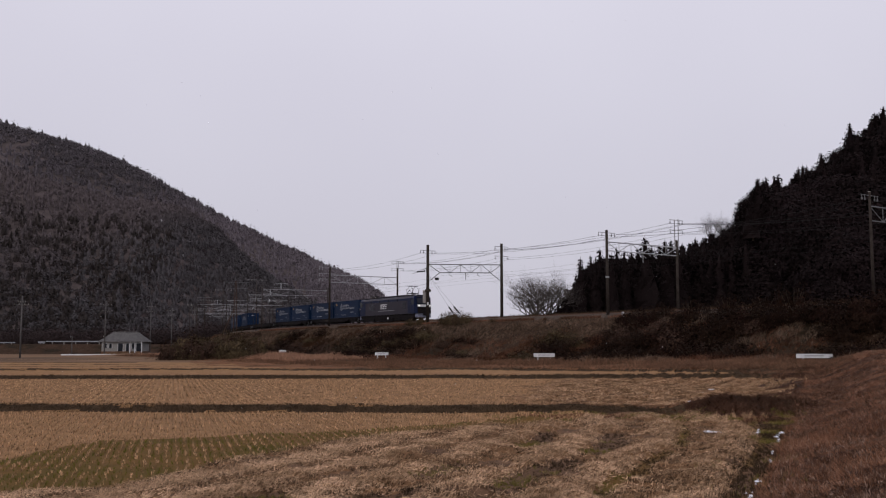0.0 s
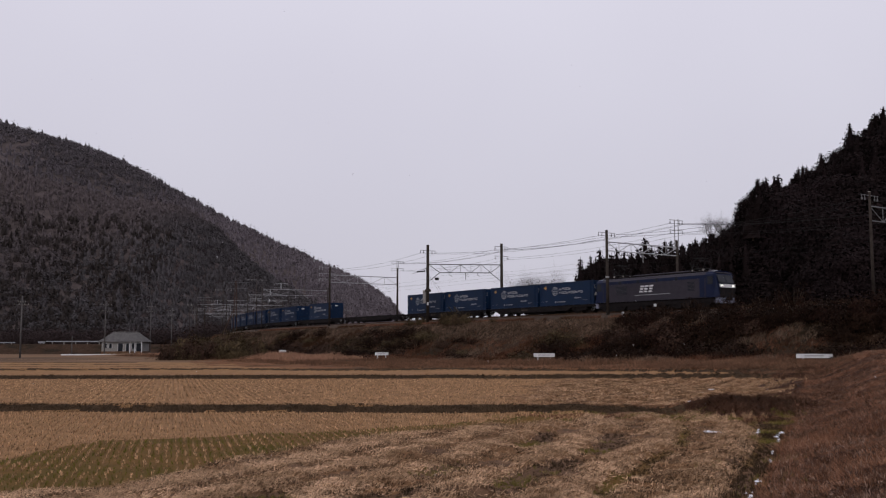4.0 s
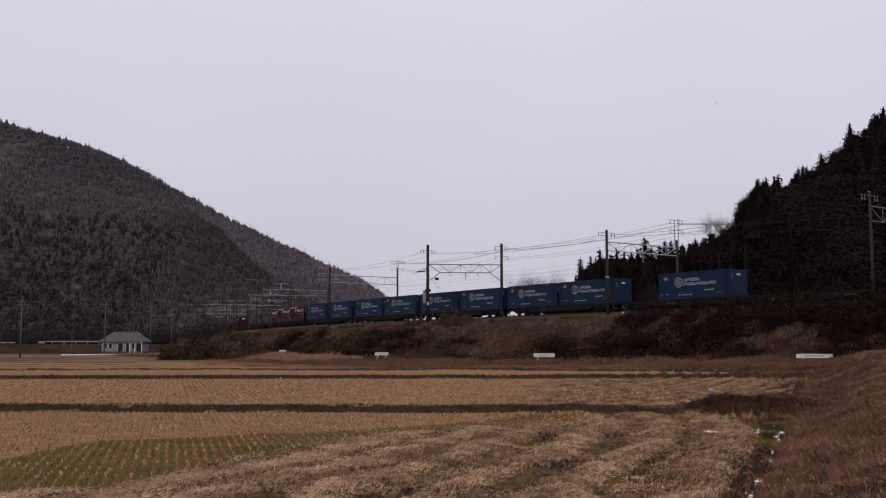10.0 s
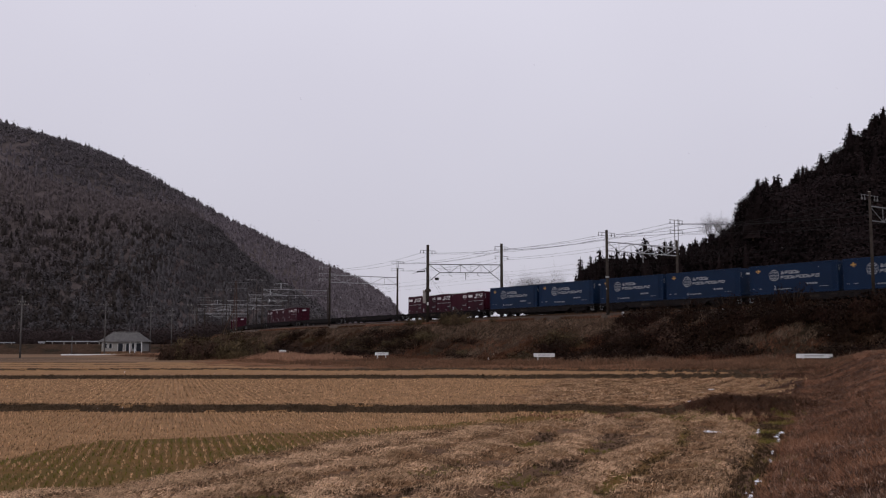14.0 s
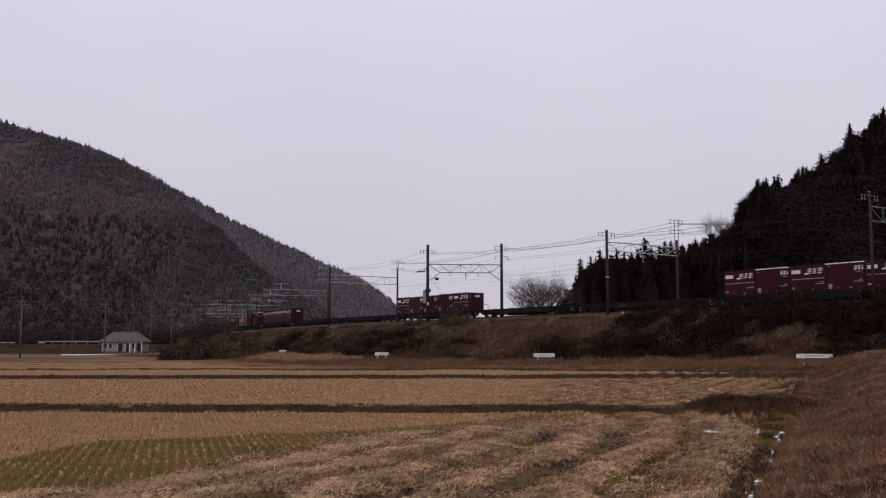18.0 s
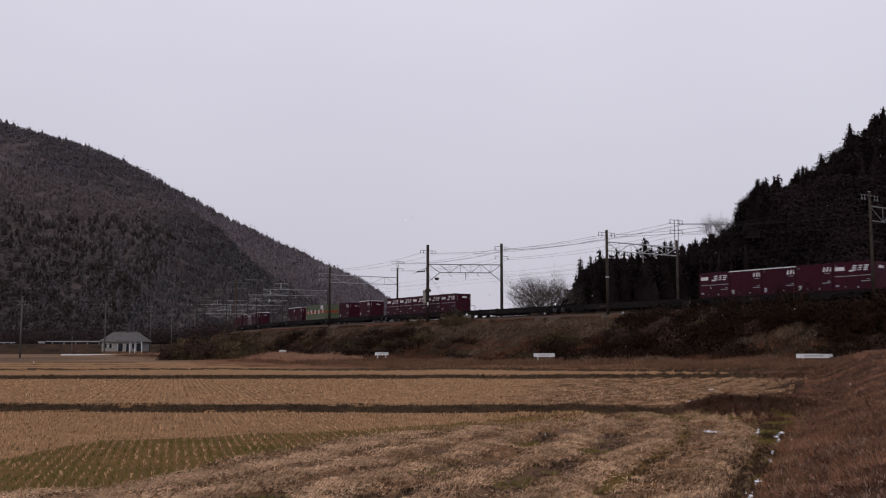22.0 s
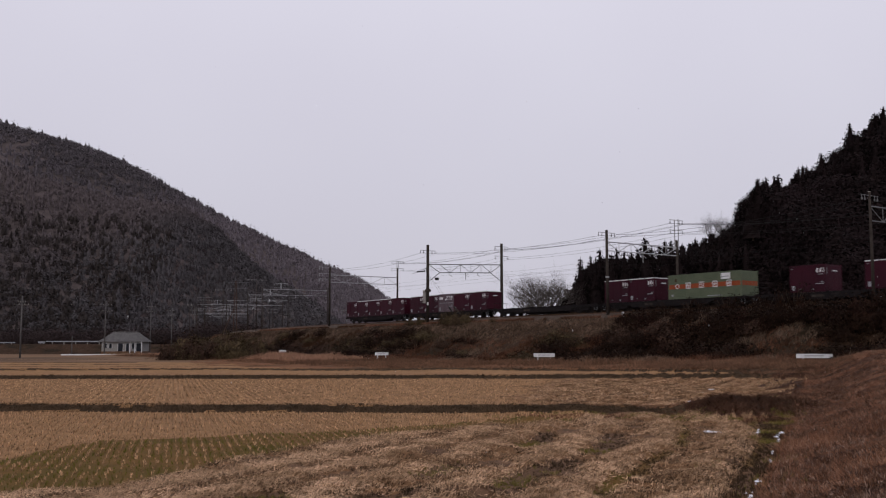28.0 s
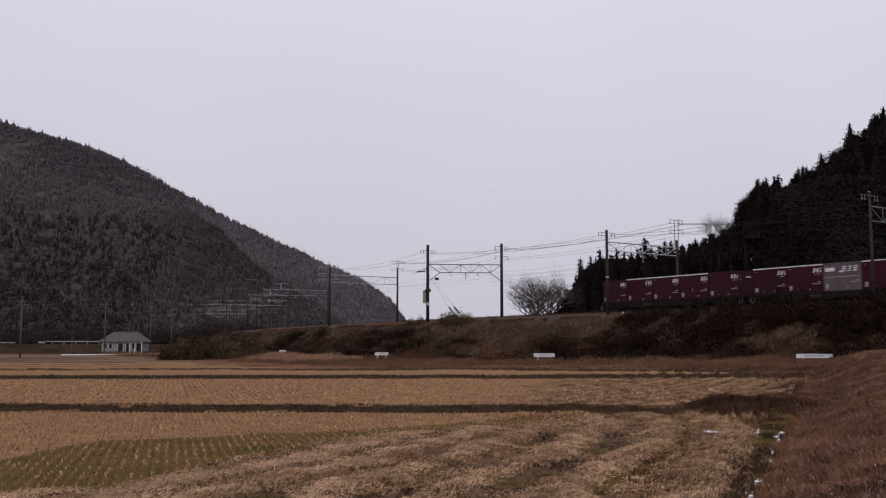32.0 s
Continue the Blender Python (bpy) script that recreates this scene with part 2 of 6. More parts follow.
# ---- mesh tools ----
class Shape:
    """Collects corners and faces of one part."""

    def __init__(self):
        self.v, self.f = [], []

    def add(self, verts, faces):
        o = len(self.v)
        self.v += [tuple(p) for p in verts]
        self.f += [tuple(i + o for i in q) for q in faces]
        return self

    def box(self, x0, x1, y0, y1, z0, z1, m=None):
        p = [Vector((x, y, z)) for z in (z0, z1) for x, y in ((x0, y0), (x1, y0), (x1, y1), (x0, y1))]
        if m is not None:
            p = [m @ q for q in p]
        return self.add(p, [(3, 2, 1, 0), (4, 5, 6, 7), (0, 1, 5, 4), (1, 2, 6, 5), (2, 3, 7, 6), (3, 0, 4, 7)])

    def rod(self, a, b, r0, r1=None, n=6):
        a, b = Vector(a), Vector(b)
        r1 = r0 if r1 is None else r1
        d = (b - a).normalized()
        u = d.orthogonal().normalized()
        w = d.cross(u)
        p = [a + (u * math.cos(2 * math.pi * i / n) + w * math.sin(2 * math.pi * i / n)) * r0 for i in range(n)]
        p += [b + (u * math.cos(2 * math.pi * i / n) + w * math.sin(2 * math.pi * i / n)) * r1 for i in range(n)]
        fs = [(i, (i + 1) % n, n + (i + 1) % n, n + i) for i in range(n)]
        return self.add(p, fs + [tuple(range(n - 1, -1, -1)), tuple(range(n, 2 * n))])

    def prism(self, outline, y0, y1):
        """An outline in x and z, run from y0 to y1."""
        n = len(outline)
        p = [(x, y0, z) for x, z in outline] + [(x, y1, z) for x, z in outline]
        fs = [(i, n + i, n + (i + 1) % n, (i + 1) % n) for i in range(n)]
        return self.add(p, fs + [tuple(range(n)), tuple(range(2 * n - 1, n - 1, -1))])

    def loft(self, rings, caps=True):
        n = len(rings[0])
        p = [q for ring in rings for q in ring]
        fs = [(k * n + i, k * n + (i + 1) % n, (k + 1) * n + (i + 1) % n, (k + 1) * n + i) for k in range(len(rings) - 1) for i in range(n)]
        if caps:
            fs += [tuple(range(n - 1, -1, -1)), tuple(range((len(rings) - 1) * n, len(rings) * n))]
        return self.add(p, fs)

    def mesh(self, name, bevel=0.0, smooth=False):
        me = bpy.data.meshes.new(name)
        me.from_pydata(self.v, [], self.f)
        bm = bmesh.new()
        bm.from_mesh(me)
        bmesh.ops.recalc_face_normals(bm, faces=bm.faces)
        if bevel:
            bmesh.ops.bevel(bm, geom=bm.edges[:], offset=bevel, segments=1, affect="EDGES", clamp_overlap=True)
        if smooth:
            for f in bm.faces:
                f.smooth = True
        bm.to_mesh(me)
        bm.free()
        return me


def part(name, shape, material, parent=None, label="", at=None, bevel=0.0, smooth=False):
    me = shape if isinstance(shape, bpy.types.Mesh) else shape.mesh(name, bevel, smooth)
    if not me.materials:
        me.materials.append(material)
    ob = new(name, me)
    if parent is not None:
        ob.parent = parent
    if at is not None:
        ob.matrix_basis = at
    if label:
        tagged(ob, label)
    return ob


def thing(name, label, category, group="", at=None, kind=""):
    ob = new(name)
    ob.empty_display_size = 0.2
    if at is not None:
        ob.matrix_basis = at
    return tagged(ob, label, category, group, kind)


def stuff(name, verts, faces, material, label, category, kind="stuff"):
    """One large mesh from arrays: verts (n, 3), faces (m, 3 or 4)."""
    me = bpy.data.meshes.new(name)
    k = faces.shape[1]
    me.vertices.add(len(verts))
    me.vertices.foreach_set("co", np.asarray(verts, dtype=np.float32).ravel())
    me.loops.add(faces.size)
    me.loops.foreach_set("vertex_index", faces.astype(np.int32).ravel())
    me.polygons.add(len(faces))
    me.polygons.foreach_set("loop_start", np.arange(0, faces.size, k, dtype=np.int32))
    me.update(calc_edges=True)
    me.materials.append(material)
    return tagged(new(name, me), label, category, kind=kind)


def scatter(tv, tf, pts, turn, size, lean=None):
    """Copies of a template (tv, tf) at pts, each turned about z, scaled (n,) or (n, 3)."""
    n, k = len(pts), len(tv)
    size = np.asarray(size, dtype=float)
    if size.ndim == 1:
        size = np.repeat(size[:, None], 3, 1)
    v = tv[None] * size[:, None]
    c, s = np.cos(turn)[:, None], np.sin(turn)[:, None]
    out = np.stack([v[..., 0] * c - v[..., 1] * s, v[..., 0] * s + v[..., 1] * c, v[..., 2]], -1)
    if lean is not None:
        out[..., :2] += out[..., 2:3] * lean[:, None]
    out = out + np.asarray(pts)[:, None]
    f = (tf[None] + (np.arange(n) * k)[:, None, None]).reshape(-1, tf.shape[1])
    return out.reshape(-1, 3), f


# ---- the line: nearly straight past the paddies, curving away behind ----
RAIL = 6.4
X0, Y0, HEAD = 2.203, 133.634, -0.97941
# (from s, curvature) of the arcs behind the fields, and the one past them
AHEAD, ARCS = 0.00012, ((0.0, 0.0014), (-35.0, 0.0031), (-145.0, 0.00002))


def track(s, off=0.0):
    """Place at s metres along the near side of the train's path, off metres towards the fields, and the heading."""
    s = np.asarray(s, dtype=float)

    def arc(x0, y0, h0, k, ds):
        h = h0 + k * ds
        return x0 + (np.sin(h) - np.sin(h0)) / k, y0 - (np.cos(h) - np.cos(h0)) / k, h

    x, y, h = arc(X0, Y0, HEAD, AHEAD, s)
    at = (X0, Y0, HEAD)
    for i, (start, k) in enumerate(ARCS):
        px, py, ph = arc(*at, k, s - start)
        x, y, h = np.where(s < start, px, x), np.where(s < start, py, y), np.where(s < start, ph, h)
        if i + 1 < len(ARCS):
            at = arc(*at, k, ARCS[i + 1][0] - start)
    return x + np.sin(h) * off, y - np.cos(h) * off, h


HALF = 1.22
STEP2 = 3.9


def on_line(s, off, z, spin=0.0):
    x, y, h = track(s, off)
    return pose(x, y, z, 0, 0, math.degrees(h) + spin)


def across(x, y):
    """Along (s) and across (towards the fields) coordinates of ground points."""
    ax, ay = math.cos(HEAD), math.sin(HEAD)
    s = (x - X0) * ax + (y - Y0) * ay
    for _ in range(6):
        px, py, h = track(s)
        s = s + (x - px) * np.cos(h) + (y - py) * np.sin(h)
    px, py, h = track(s)
    return s, (x - px) * np.sin(h) - (y - py) * np.cos(h)


def smooth(a, b, v):
    t = np.clip((v - a) / (b - a), 0, 1)
    return t * t * (3 - 2 * t)


def wave(x, y, k, seed=0.0):
    return (np.sin(x * k + 1.7 * np.sin(y * k * 0.63 + seed)) + np.sin(y * k * 1.31 + 1.3 * np.sin(x * k * 0.77 + seed * 2.1)) + np.sin((x + y) * k * 0.83 + seed)) / 3


def bund1(x):
    return np.interp(x, [-24, 0, 5, 7.5, 10, 14], [38.8, 37.6, 37.2, 36.6, 36.0, 36.8])


def bund2(x):
    return np.interp(x, [-32, -16, 0.7, 8.6, 14, 17.1, 19.1, 21], [72.1, 72.8, 73.4, 69.8, 65.6, 63.1, 61.1, 59.3])


def bund3(x):
    return np.interp(x, [-42, -34, -21, 0.8, 9.3, 14.6, 17.4, 19.3, 21], [91.0, 92.2, 94.5, 86.1, 76.0, 68.9, 65.6, 63.6, 62.0])


def bank_foot(y):
    return -1.2 + 0.38 * y


def rut_line(x, y):
    """Distance to the right of the bank's foot; its contours are the tracks of the harvester, which bend left at the headland."""
    return x - bank_foot(y) + 0.022 * np.maximum(y - 25, 0) ** 2


def ruts(x, y):
    u = rut_line(x, y) + 0.15 * wave(x, y, 0.9, 2.0)
    d = np.minimum(np.abs(u + 2.5) * 1.3, np.minimum(np.abs(u + 4.3 + 0.3 * wave(x, y, 0.6, 4.0)) * 0.6, np.abs(u + 6.2 + 0.3 * wave(x, y, 0.5, 1.0)) * 0.7))
    broken = smooth(-0.35, 0.25, wave(x, y, 0.55, 9.0) + 0.3 * wave(x, y, 1.9, 3.0))
    return np.exp(-(d / 0.24) ** 2) * smooth(37, 30, y) * broken


def swell(x, y):
    """Windrows of straw along the harvester's tracks, 0 between them to 1 on their backs."""
    return 0.5 + 0.5 * np.sin(2 * math.pi * (rut_line(x, y) + 3.4) / 1.9 + 1.5 * wave(x, y, 0.6, 1.0) + 0.9 * wave(x, y, 2.1, 6.0))


def clods(x, y):
    """Bare dark patches between the windrows."""
    return (swell(x, y) < 0.35 + 0.3 * wave(x, y, 1.7, 8.0)) & (y < 36) & (wave(x, y, 1.5, 5.0) + 0.7 * wave(x, y, 5.6, 2.0) + 0.4 * wave(x, y, 0.5, 7.0) > 0.62)


def mound(x, y):
    """A weedy spur of the bank that closes the field corner, 0 to 1."""
    along = np.clip((x - 9.0) / 5.5, 0, 1)
    d = (y - 36.2 - 2.2 * along ** 2) / (0.75 + 1.1 * along)
    return np.exp(-d ** 2) * smooth(8.0, 10.2, x) * smooth(15.0, 12.0, x)


def ground_z(x, y):
    x, y = np.asarray(x, dtype=float), np.asarray(y, dtype=float)
    s, off = across(x, y)
    # terraced paddies, each a little higher towards the line
    left = 1 - smooth(11, 15, x)
    z = 0.20 * smooth(-0.25, 0.25, y - bund1(x)) + 0.18 * smooth(-0.3, 0.3, y - bund2(x)) + 0.14 * smooth(-0.3, 0.3, y - bund3(x))
    for b, h, ww in ((bund1, 0.07, 0.35), (bund2, 0.09, 0.4), (bund3, 0.06, 0.5)):
        z = z + h * np.exp(-((y - b(x) - 0.45) / ww) ** 2) * (left if b is bund1 else 1) * (1 + 0.3 * wave(x, y, 1.3, 4.0))
    z = z + 0.012 * wave(x, y, 3.1) + 0.02 * wave(x, y, 0.9, 2.0)
    # windrows on the right of the middle paddy
    mid = smooth(40, 44, y) * smooth(72, 66, y) * smooth(2, 6, x - 0.16 * (y - 40)) * (x < bank_foot(y) - 0.4)
    z = z + mid * 0.07 * np.sin(2 * math.pi * (x - 0.62 * y) / 1.5 + 1.5 * wave(x, y, 0.5, 3.0)) * (0.6 + 0.4 * wave(x, y, 0.9, 1.0))
    # ruts and straw heaps on the near paddy
    u = rut_line(x, y)
    near = smooth(42, 32, y) * smooth(-11, -7, u) * smooth(0.0, -0.8, u)
    z = z + near * (0.01 + 0.15 * swell(x, y) * (0.7 + 0.4 * wave(x, y, 1.3, 2.0)) + 0.045 * wave(x, y, 4.1, 4.0) + 0.03 * wave(x, y, 9.0, 1.0)) - 0.13 * ruts(x, y)
    # valley floor beyond the paddies
    z = z + 0.45 * smooth(100, 140, y) * (1 - smooth(-30, 30, x))
    # roadside bank
    t = x - bank_foot(y)
    z = z - 0.06 * np.exp(-((t + 0.3) / 0.35) ** 2) * smooth(44, 38, y)
    top = 0.8 + 0.55 * smooth(0, 62, y)
    bank = top * smooth(-0.2, 4.6, t) + 0.10 * wave(x, y, 0.8, 3.0) * smooth(0, 2, t) + 0.06 * wave(x, y, 2.6, 5.0) * smooth(0, 1, t)
    fade = 1 - smooth(60, 78, y)
    z = np.maximum(z, bank * fade + z * (1 - fade))
    z = z + 0.42 * mound(x, y) * (1 + 0.35 * wave(x, y, 1.9, 2.0) + 0.15 * wave(x, y, 5.0, 1.0))
    z = z + (0.50 + 0.40 * smooth(0, 25, x)) * smooth(36, 17, off) * (s > -300)
    z = z + 0.12 * np.exp(-((x - 25.6) / 3.5) ** 2 - ((y - 69.5) / 3.5) ** 2)
    # railway embankment
    crest = RAIL - 0.75
    rough = 0.22 * wave(x, y, 0.55, 6.0) + 0.12 * wave(x, y, 1.7, 7.0)
    up = np.where(off < 3.4, crest, crest - (off - 3.4) / 1.75 + rough * smooth(3.4, 5.5, off))
    up = np.where(off < -15.5, crest - (-off - 15.5) / 1.75, up)
    up = np.where((s < -430) | (y < -400), 0.0, up)
    return np.maximum(z, up)


# ---- ground: one sheet to the horizon ----
def build_ground():
    ys = np.concatenate([np.arange(-60, 6, 3.0), np.arange(6, 12, 0.3), np.arange(12, 40, 0.13), np.arange(40, 46, 0.3), np.arange(46, 58, 0.45), np.arange(58, 98, 0.25), np.arange(98, 190, 0.7), np.geomspace(190, 3000, 40)])
    xs = np.concatenate([-np.geomspace(3000, 75, 34)[:-1], np.arange(-75, -24, 0.9), np.arange(-24, -12, 0.3), np.arange(-12, 15, 0.17), np.arange(15, 30, 0.3), np.arange(30, 75, 0.9), np.geomspace(75, 3000, 34)])
    gx, gy = np.meshgrid(xs, ys)
    gz = ground_z(gx, gy)
    v = np.stack([gx, gy, gz], -1).reshape(-1, 3)
    ny, nx = gx.shape
    i = np.arange(nx * ny).reshape(ny, nx)
    f = np.stack([i[:-1, :-1], i[:-1, 1:], i[1:, 1:], i[1:, :-1]], -1).reshape(-1, 4)
    ob = stuff("ground", v, f, M_FIELD, "terraced harvested rice paddies with grassy bunds and a railway embankment", "ground", kind="structure")
    me = ob.data
    for m in (M_STRAW, M_GREENF, M_BUND, M_BANK, M_RBANK, M_MUD, M_FAR, M_BALLAST, M_ROUGH):
        me.materials.append(m)
    cx, cy = (gx[:-1, :-1] + gx[1:, 1:]).ravel() / 2, (gy[:-1, :-1] + gy[1:, 1:]).ravel() / 2
    cz = gz[:-1, :-1].ravel()
    s, off = across(cx, cy)
    k = np.zeros(len(cx), dtype=np.int32)
    ragged = 1.2 * wave(cx, cy, 0.9, 1.0) + 0.5 * wave(cx, cy, 3.0, 2.0)
    u = rut_line(cx, cy)
    k[(cy < bund1(cx)) & (straw_edge(cx, cy) > 0)] = 1
    k[(cy > bund1(cx)) & (cy < bund2(cx)) & (cx > 3 + 0.16 * (cy - 40) + 2 * ragged)] = 1
    k[green_patch(cx, cy)] = 2
    k[(k == 1) & clods(cx, cy)] = 6
    rut = ruts(cx, cy)
    k[(rut > 0.45 + 0.25 * ragged) & (cy < 38)] = 6
    k[(rut > 0.35) & ((wave(cx, cy, 0.8, 3.0) > 0.55) | (np.abs(u + 2.5) < 0.3)) & (cy < 38)] = 2
    k[(cy > 13.5) & (cy < 16.5 + 0.4 * ragged) & (u > -8) & (u < -5 + ragged)] = 6
    k[(cy > bund3(cx) - 0.1) & (cy < 128) & (off < 36 + 3 * ragged) & (off > 12) & (cx > -30 + 3 * ragged)] = 9
    for b, w0, w1 in ((bund1, -0.2, 0.36), (bund2, -0.3, 0.4), (bund3, -0.2, 0.2)):
        d = cy - b(cx) + (0.2 if b is bund1 else 0.14) * ragged + 0.1 * wave(cx, cy, 6.0, 3.0)
        k[(d > w0) & (d < w1) & (cx < (9.6 if b is bund1 else 19.5))] = 3
    k[(cx > 18.6) & (cy > bund2(cx) - 0.4) & (cy < bund3(cx) + 1.5)] = 3
    k[(mound(cx, cy) > 0.22 + 0.1 * ragged)] = 5
    for y0, sl, x1 in ((104, 0.12, -24), (112, 0.02, -30), (119, -0.05, -36), (133, 0.1, -40)):
        k[(np.abs(cy - y0 - sl * (cx + 40) + 0.3 * ragged) < 0.55) & (cx < x1) & (cx > -75)] = 3
    t = cx - bank_foot(cy)
    k[(t > np.where(cy > 40, -1.6, 0.1) + np.where(cy > 40, 1.0, 0.2) * ragged) & (cy < 76) & (cy < bund3(cx) + 1)] = 5
    k[(np.abs(t + 0.3) < 0.12 + 0.12 * ragged) & (cy < 26)] = 6
    k[(np.abs(t + 0.45) < 0.16) & (cy > 20) & (cy < 40) & (ragged > -0.3)] = 2
    k[(np.abs(t + 1.15) < 0.13) & (cy > 27) & (cy < 36) & (ragged > -0.3)] = 2
    k[(cy > 128) & (off > 16)] = 7
    k[(cy > 190) & (np.abs(off) > 30)] = 7
    k[(off < 17.5) & (off > -60) & (cz > 1.45) & (s > -430)] = 4
    k[(cy > 110) & (off < 24) & (off > -60) & (s > -430) & (cz > 0.95)] = 4
    k[(cy > 120) & (k == 0)] = 7
    k[(off < 2.9) & (off > -15.2) & (s > -430)] = 8
    me.polygons.foreach_set("material_index", k)
    me.polygons.foreach_set("use_smooth", np.ones(len(k), dtype=bool))
    me.update()


def straw_edge(x, y):
    """How far inside the straw-strewn headland a place lies, in metres; the edge curves from the near left to the field corner."""
    edge = np.interp(x, [-12, -8.5, -5.8, -4.1, -2.3, 1.15, 4, 6, 9], [14.3, 15.5, 17.4, 23, 27.6, 30.6, 33.2, 36, 40])
    return edge - y + 0.5 * wave(x, y, 1.3, 3.0) + 0.25 * wave(x, y, 3.7, 1.0)


def green_patch(x, y):
    far_edge = np.interp(x, [-12, -9.6, -8.9, -6.1, 1.3, 4.4, 6], [20.5, 22, 26.4, 27.6, 32.8, 35.0, 35.6]) + 0.6 * wave(x, y, 1.1) + 0.3 * wave(x, y, 3.3, 2.0)
    return (y < far_edge) & (straw_edge(x, y) < 0) & (x < 6)


build_ground()


# ---- hills ----
def ridge_hill(name, rows, label, front, cells=70, material=None):
    """A hillside under a smooth skyline: rows of (x, y, top) along the ridge; front: how far the foot lies before it."""
    rows = np.array(rows, dtype=float)
    t = np.linspace(0, 1, cells)
    d = np.linspace(0, 1, len(rows))
    rx, ry, rz = (np.interp(t, d, rows[:, i]) for i in range(3))
    w = np.linspace(0, 1, 40)
    gx = rx[None] + 0 * w[:, None]
    gy = ry[None] - front * (1 - w[:, None])
    prof = np.sin(w * math.pi / 2) ** 1.15
    gz = 0.5 + (rz[None] - 0.5) * prof[:, None]
    gz = gz * (1 + 0.07 * wave(gx, gy, 0.035, 2.0) * (1 - w[:, None]))
    v = np.stack([gx, gy, gz], -1).reshape(-1, 3)
    back = v.reshape(40, cells, 3)[-1] + np.array([0, 260, -60])
    v = np.concatenate([v, back])
    i = np.arange(41 * cells).reshape(41, cells)
    f = np.stack([i[:-1, :-1], i[:-1, 1:], i[1:, 1:], i[1:, :-1]], -1).reshape(-1, 4)
    stuff(name, v, f, material or M_BARK, label, "hill", kind="structure")
    return gx, gy, gz


def bushy_template(seed, n=84, wide=0.42, scrap=1.0):
    """A round loose crown of small leafy scraps, one metre high."""
    rng = np.random.default_rng(seed)
    v, f = [], []
    for k in range(n):
        d = rng.normal(size=3)
        d /= np.linalg.norm(d)
        rad = 0.55 + 0.5 * rng.random()
        c = np.array([d[0] * wide * rad, d[1] * wide * rad, 0.56 + d[2] * 0.40 * rad])
        u = np.cross(d, rng.normal(size=3))
        u /= np.linalg.norm(u)
        w = np.cross(d, u) + 0.4 * d
        sz = (0.055 + 0.055 * rng.random()) * scrap
        o = len(v)
        v += [tuple(c + u * sz * 0.8), tuple(c + w * sz * 1.3), tuple(c - u * sz * 0.8)]
        f += [(o, o + 1, o + 2)]
    return np.array(v), np.array(f)


def rough_crown(seed, whorls, arms, sprays, size):
    """A feathery conifer crown one metre high: a lumpy dark core and drooping sprays along whorled branches."""
    rng = np.random.default_rng(seed)
    v, f = [], []
    segs, rings = 7, 6
    for k in range(rings):
        h = k / rings
        r = 0.15 * (1 - h) ** 0.8
        for b in range(segs):
            a = 2 * math.pi * (b + 0.5 * (k % 2)) / segs
            q = r * (0.75 + 0.5 * rng.random())
            v.append((q * math.cos(a), q * math.sin(a), 0.02 + 0.9 * h))
    v.append((0.0, 0.0, 0.97))
    for k in range(rings - 1):
        for b in range(segs):
            i, j = k * segs + b, k * segs + (b + 1) % segs
            f += [(i, j, j + segs), (i, j + segs, i + segs)]
    t = (rings - 1) * segs
    f += [(t + b, t + (b + 1) % segs, len(v) - 1) for b in range(segs)]
    lop = 0.75 + 0.5 * rng.random(8)
    for a in (0.0, 1.05, 2.1):
        c, q = 0.010 * math.cos(a), 0.010 * math.sin(a)
        o = len(v)
        v += [(c, q, 0.88), (-c, -q, 0.88), (0.0, 0.0, 1.0)]
        f.append((o, o + 1, o + 2))
    for k in range(whorls):
        for b in range(arms):
            h = min(0.05 + 0.9 * (k + 1.2 * rng.random()) / whorls, 0.93 + 0.03 * rng.random())
            reach = 0.30 * min((1 - h) ** 0.60, 1.25 * (1 - h) ** 0.95 + 0.01) * (0.8 + 0.35 * rng.random())
            a = 2 * math.pi * (b + rng.random()) / arms
            long = reach * (0.7 + 0.5 * rng.random()) * lop[int(a / 6.2832 * 8) % 8]
            out = np.array([math.cos(a), math.sin(a), 0.0])
            side = np.array([-out[1], out[0], 0.0])
            for q in range(sprays):
                g = (q + 0.6 + 0.4 * rng.random()) / sprays
                c = out * long * g + np.array([0, 0, h + 0.05 * (1 - h) - 0.30 * long * g * g])
                sz = size * (0.6 + 0.7 * rng.random()) * (0.4 + 0.6 * min(1.0, 3.0 * (1.02 - h)))
                tilt = side * (0.6 + 0.3 * rng.normal()) + np.array([0, 0, 0.55 * rng.normal()])
                o = len(v)
                v += [tuple(c + tilt * sz), tuple(c - tilt * sz + out * sz * 0.3 * rng.normal()), tuple(c + out * sz * 1.0 + np.array([0, 0, sz * (0.9 * rng.random() - 0.35)]))]
                f.append((o, o + 1, o + 2))
    return np.array(v), np.array(f)


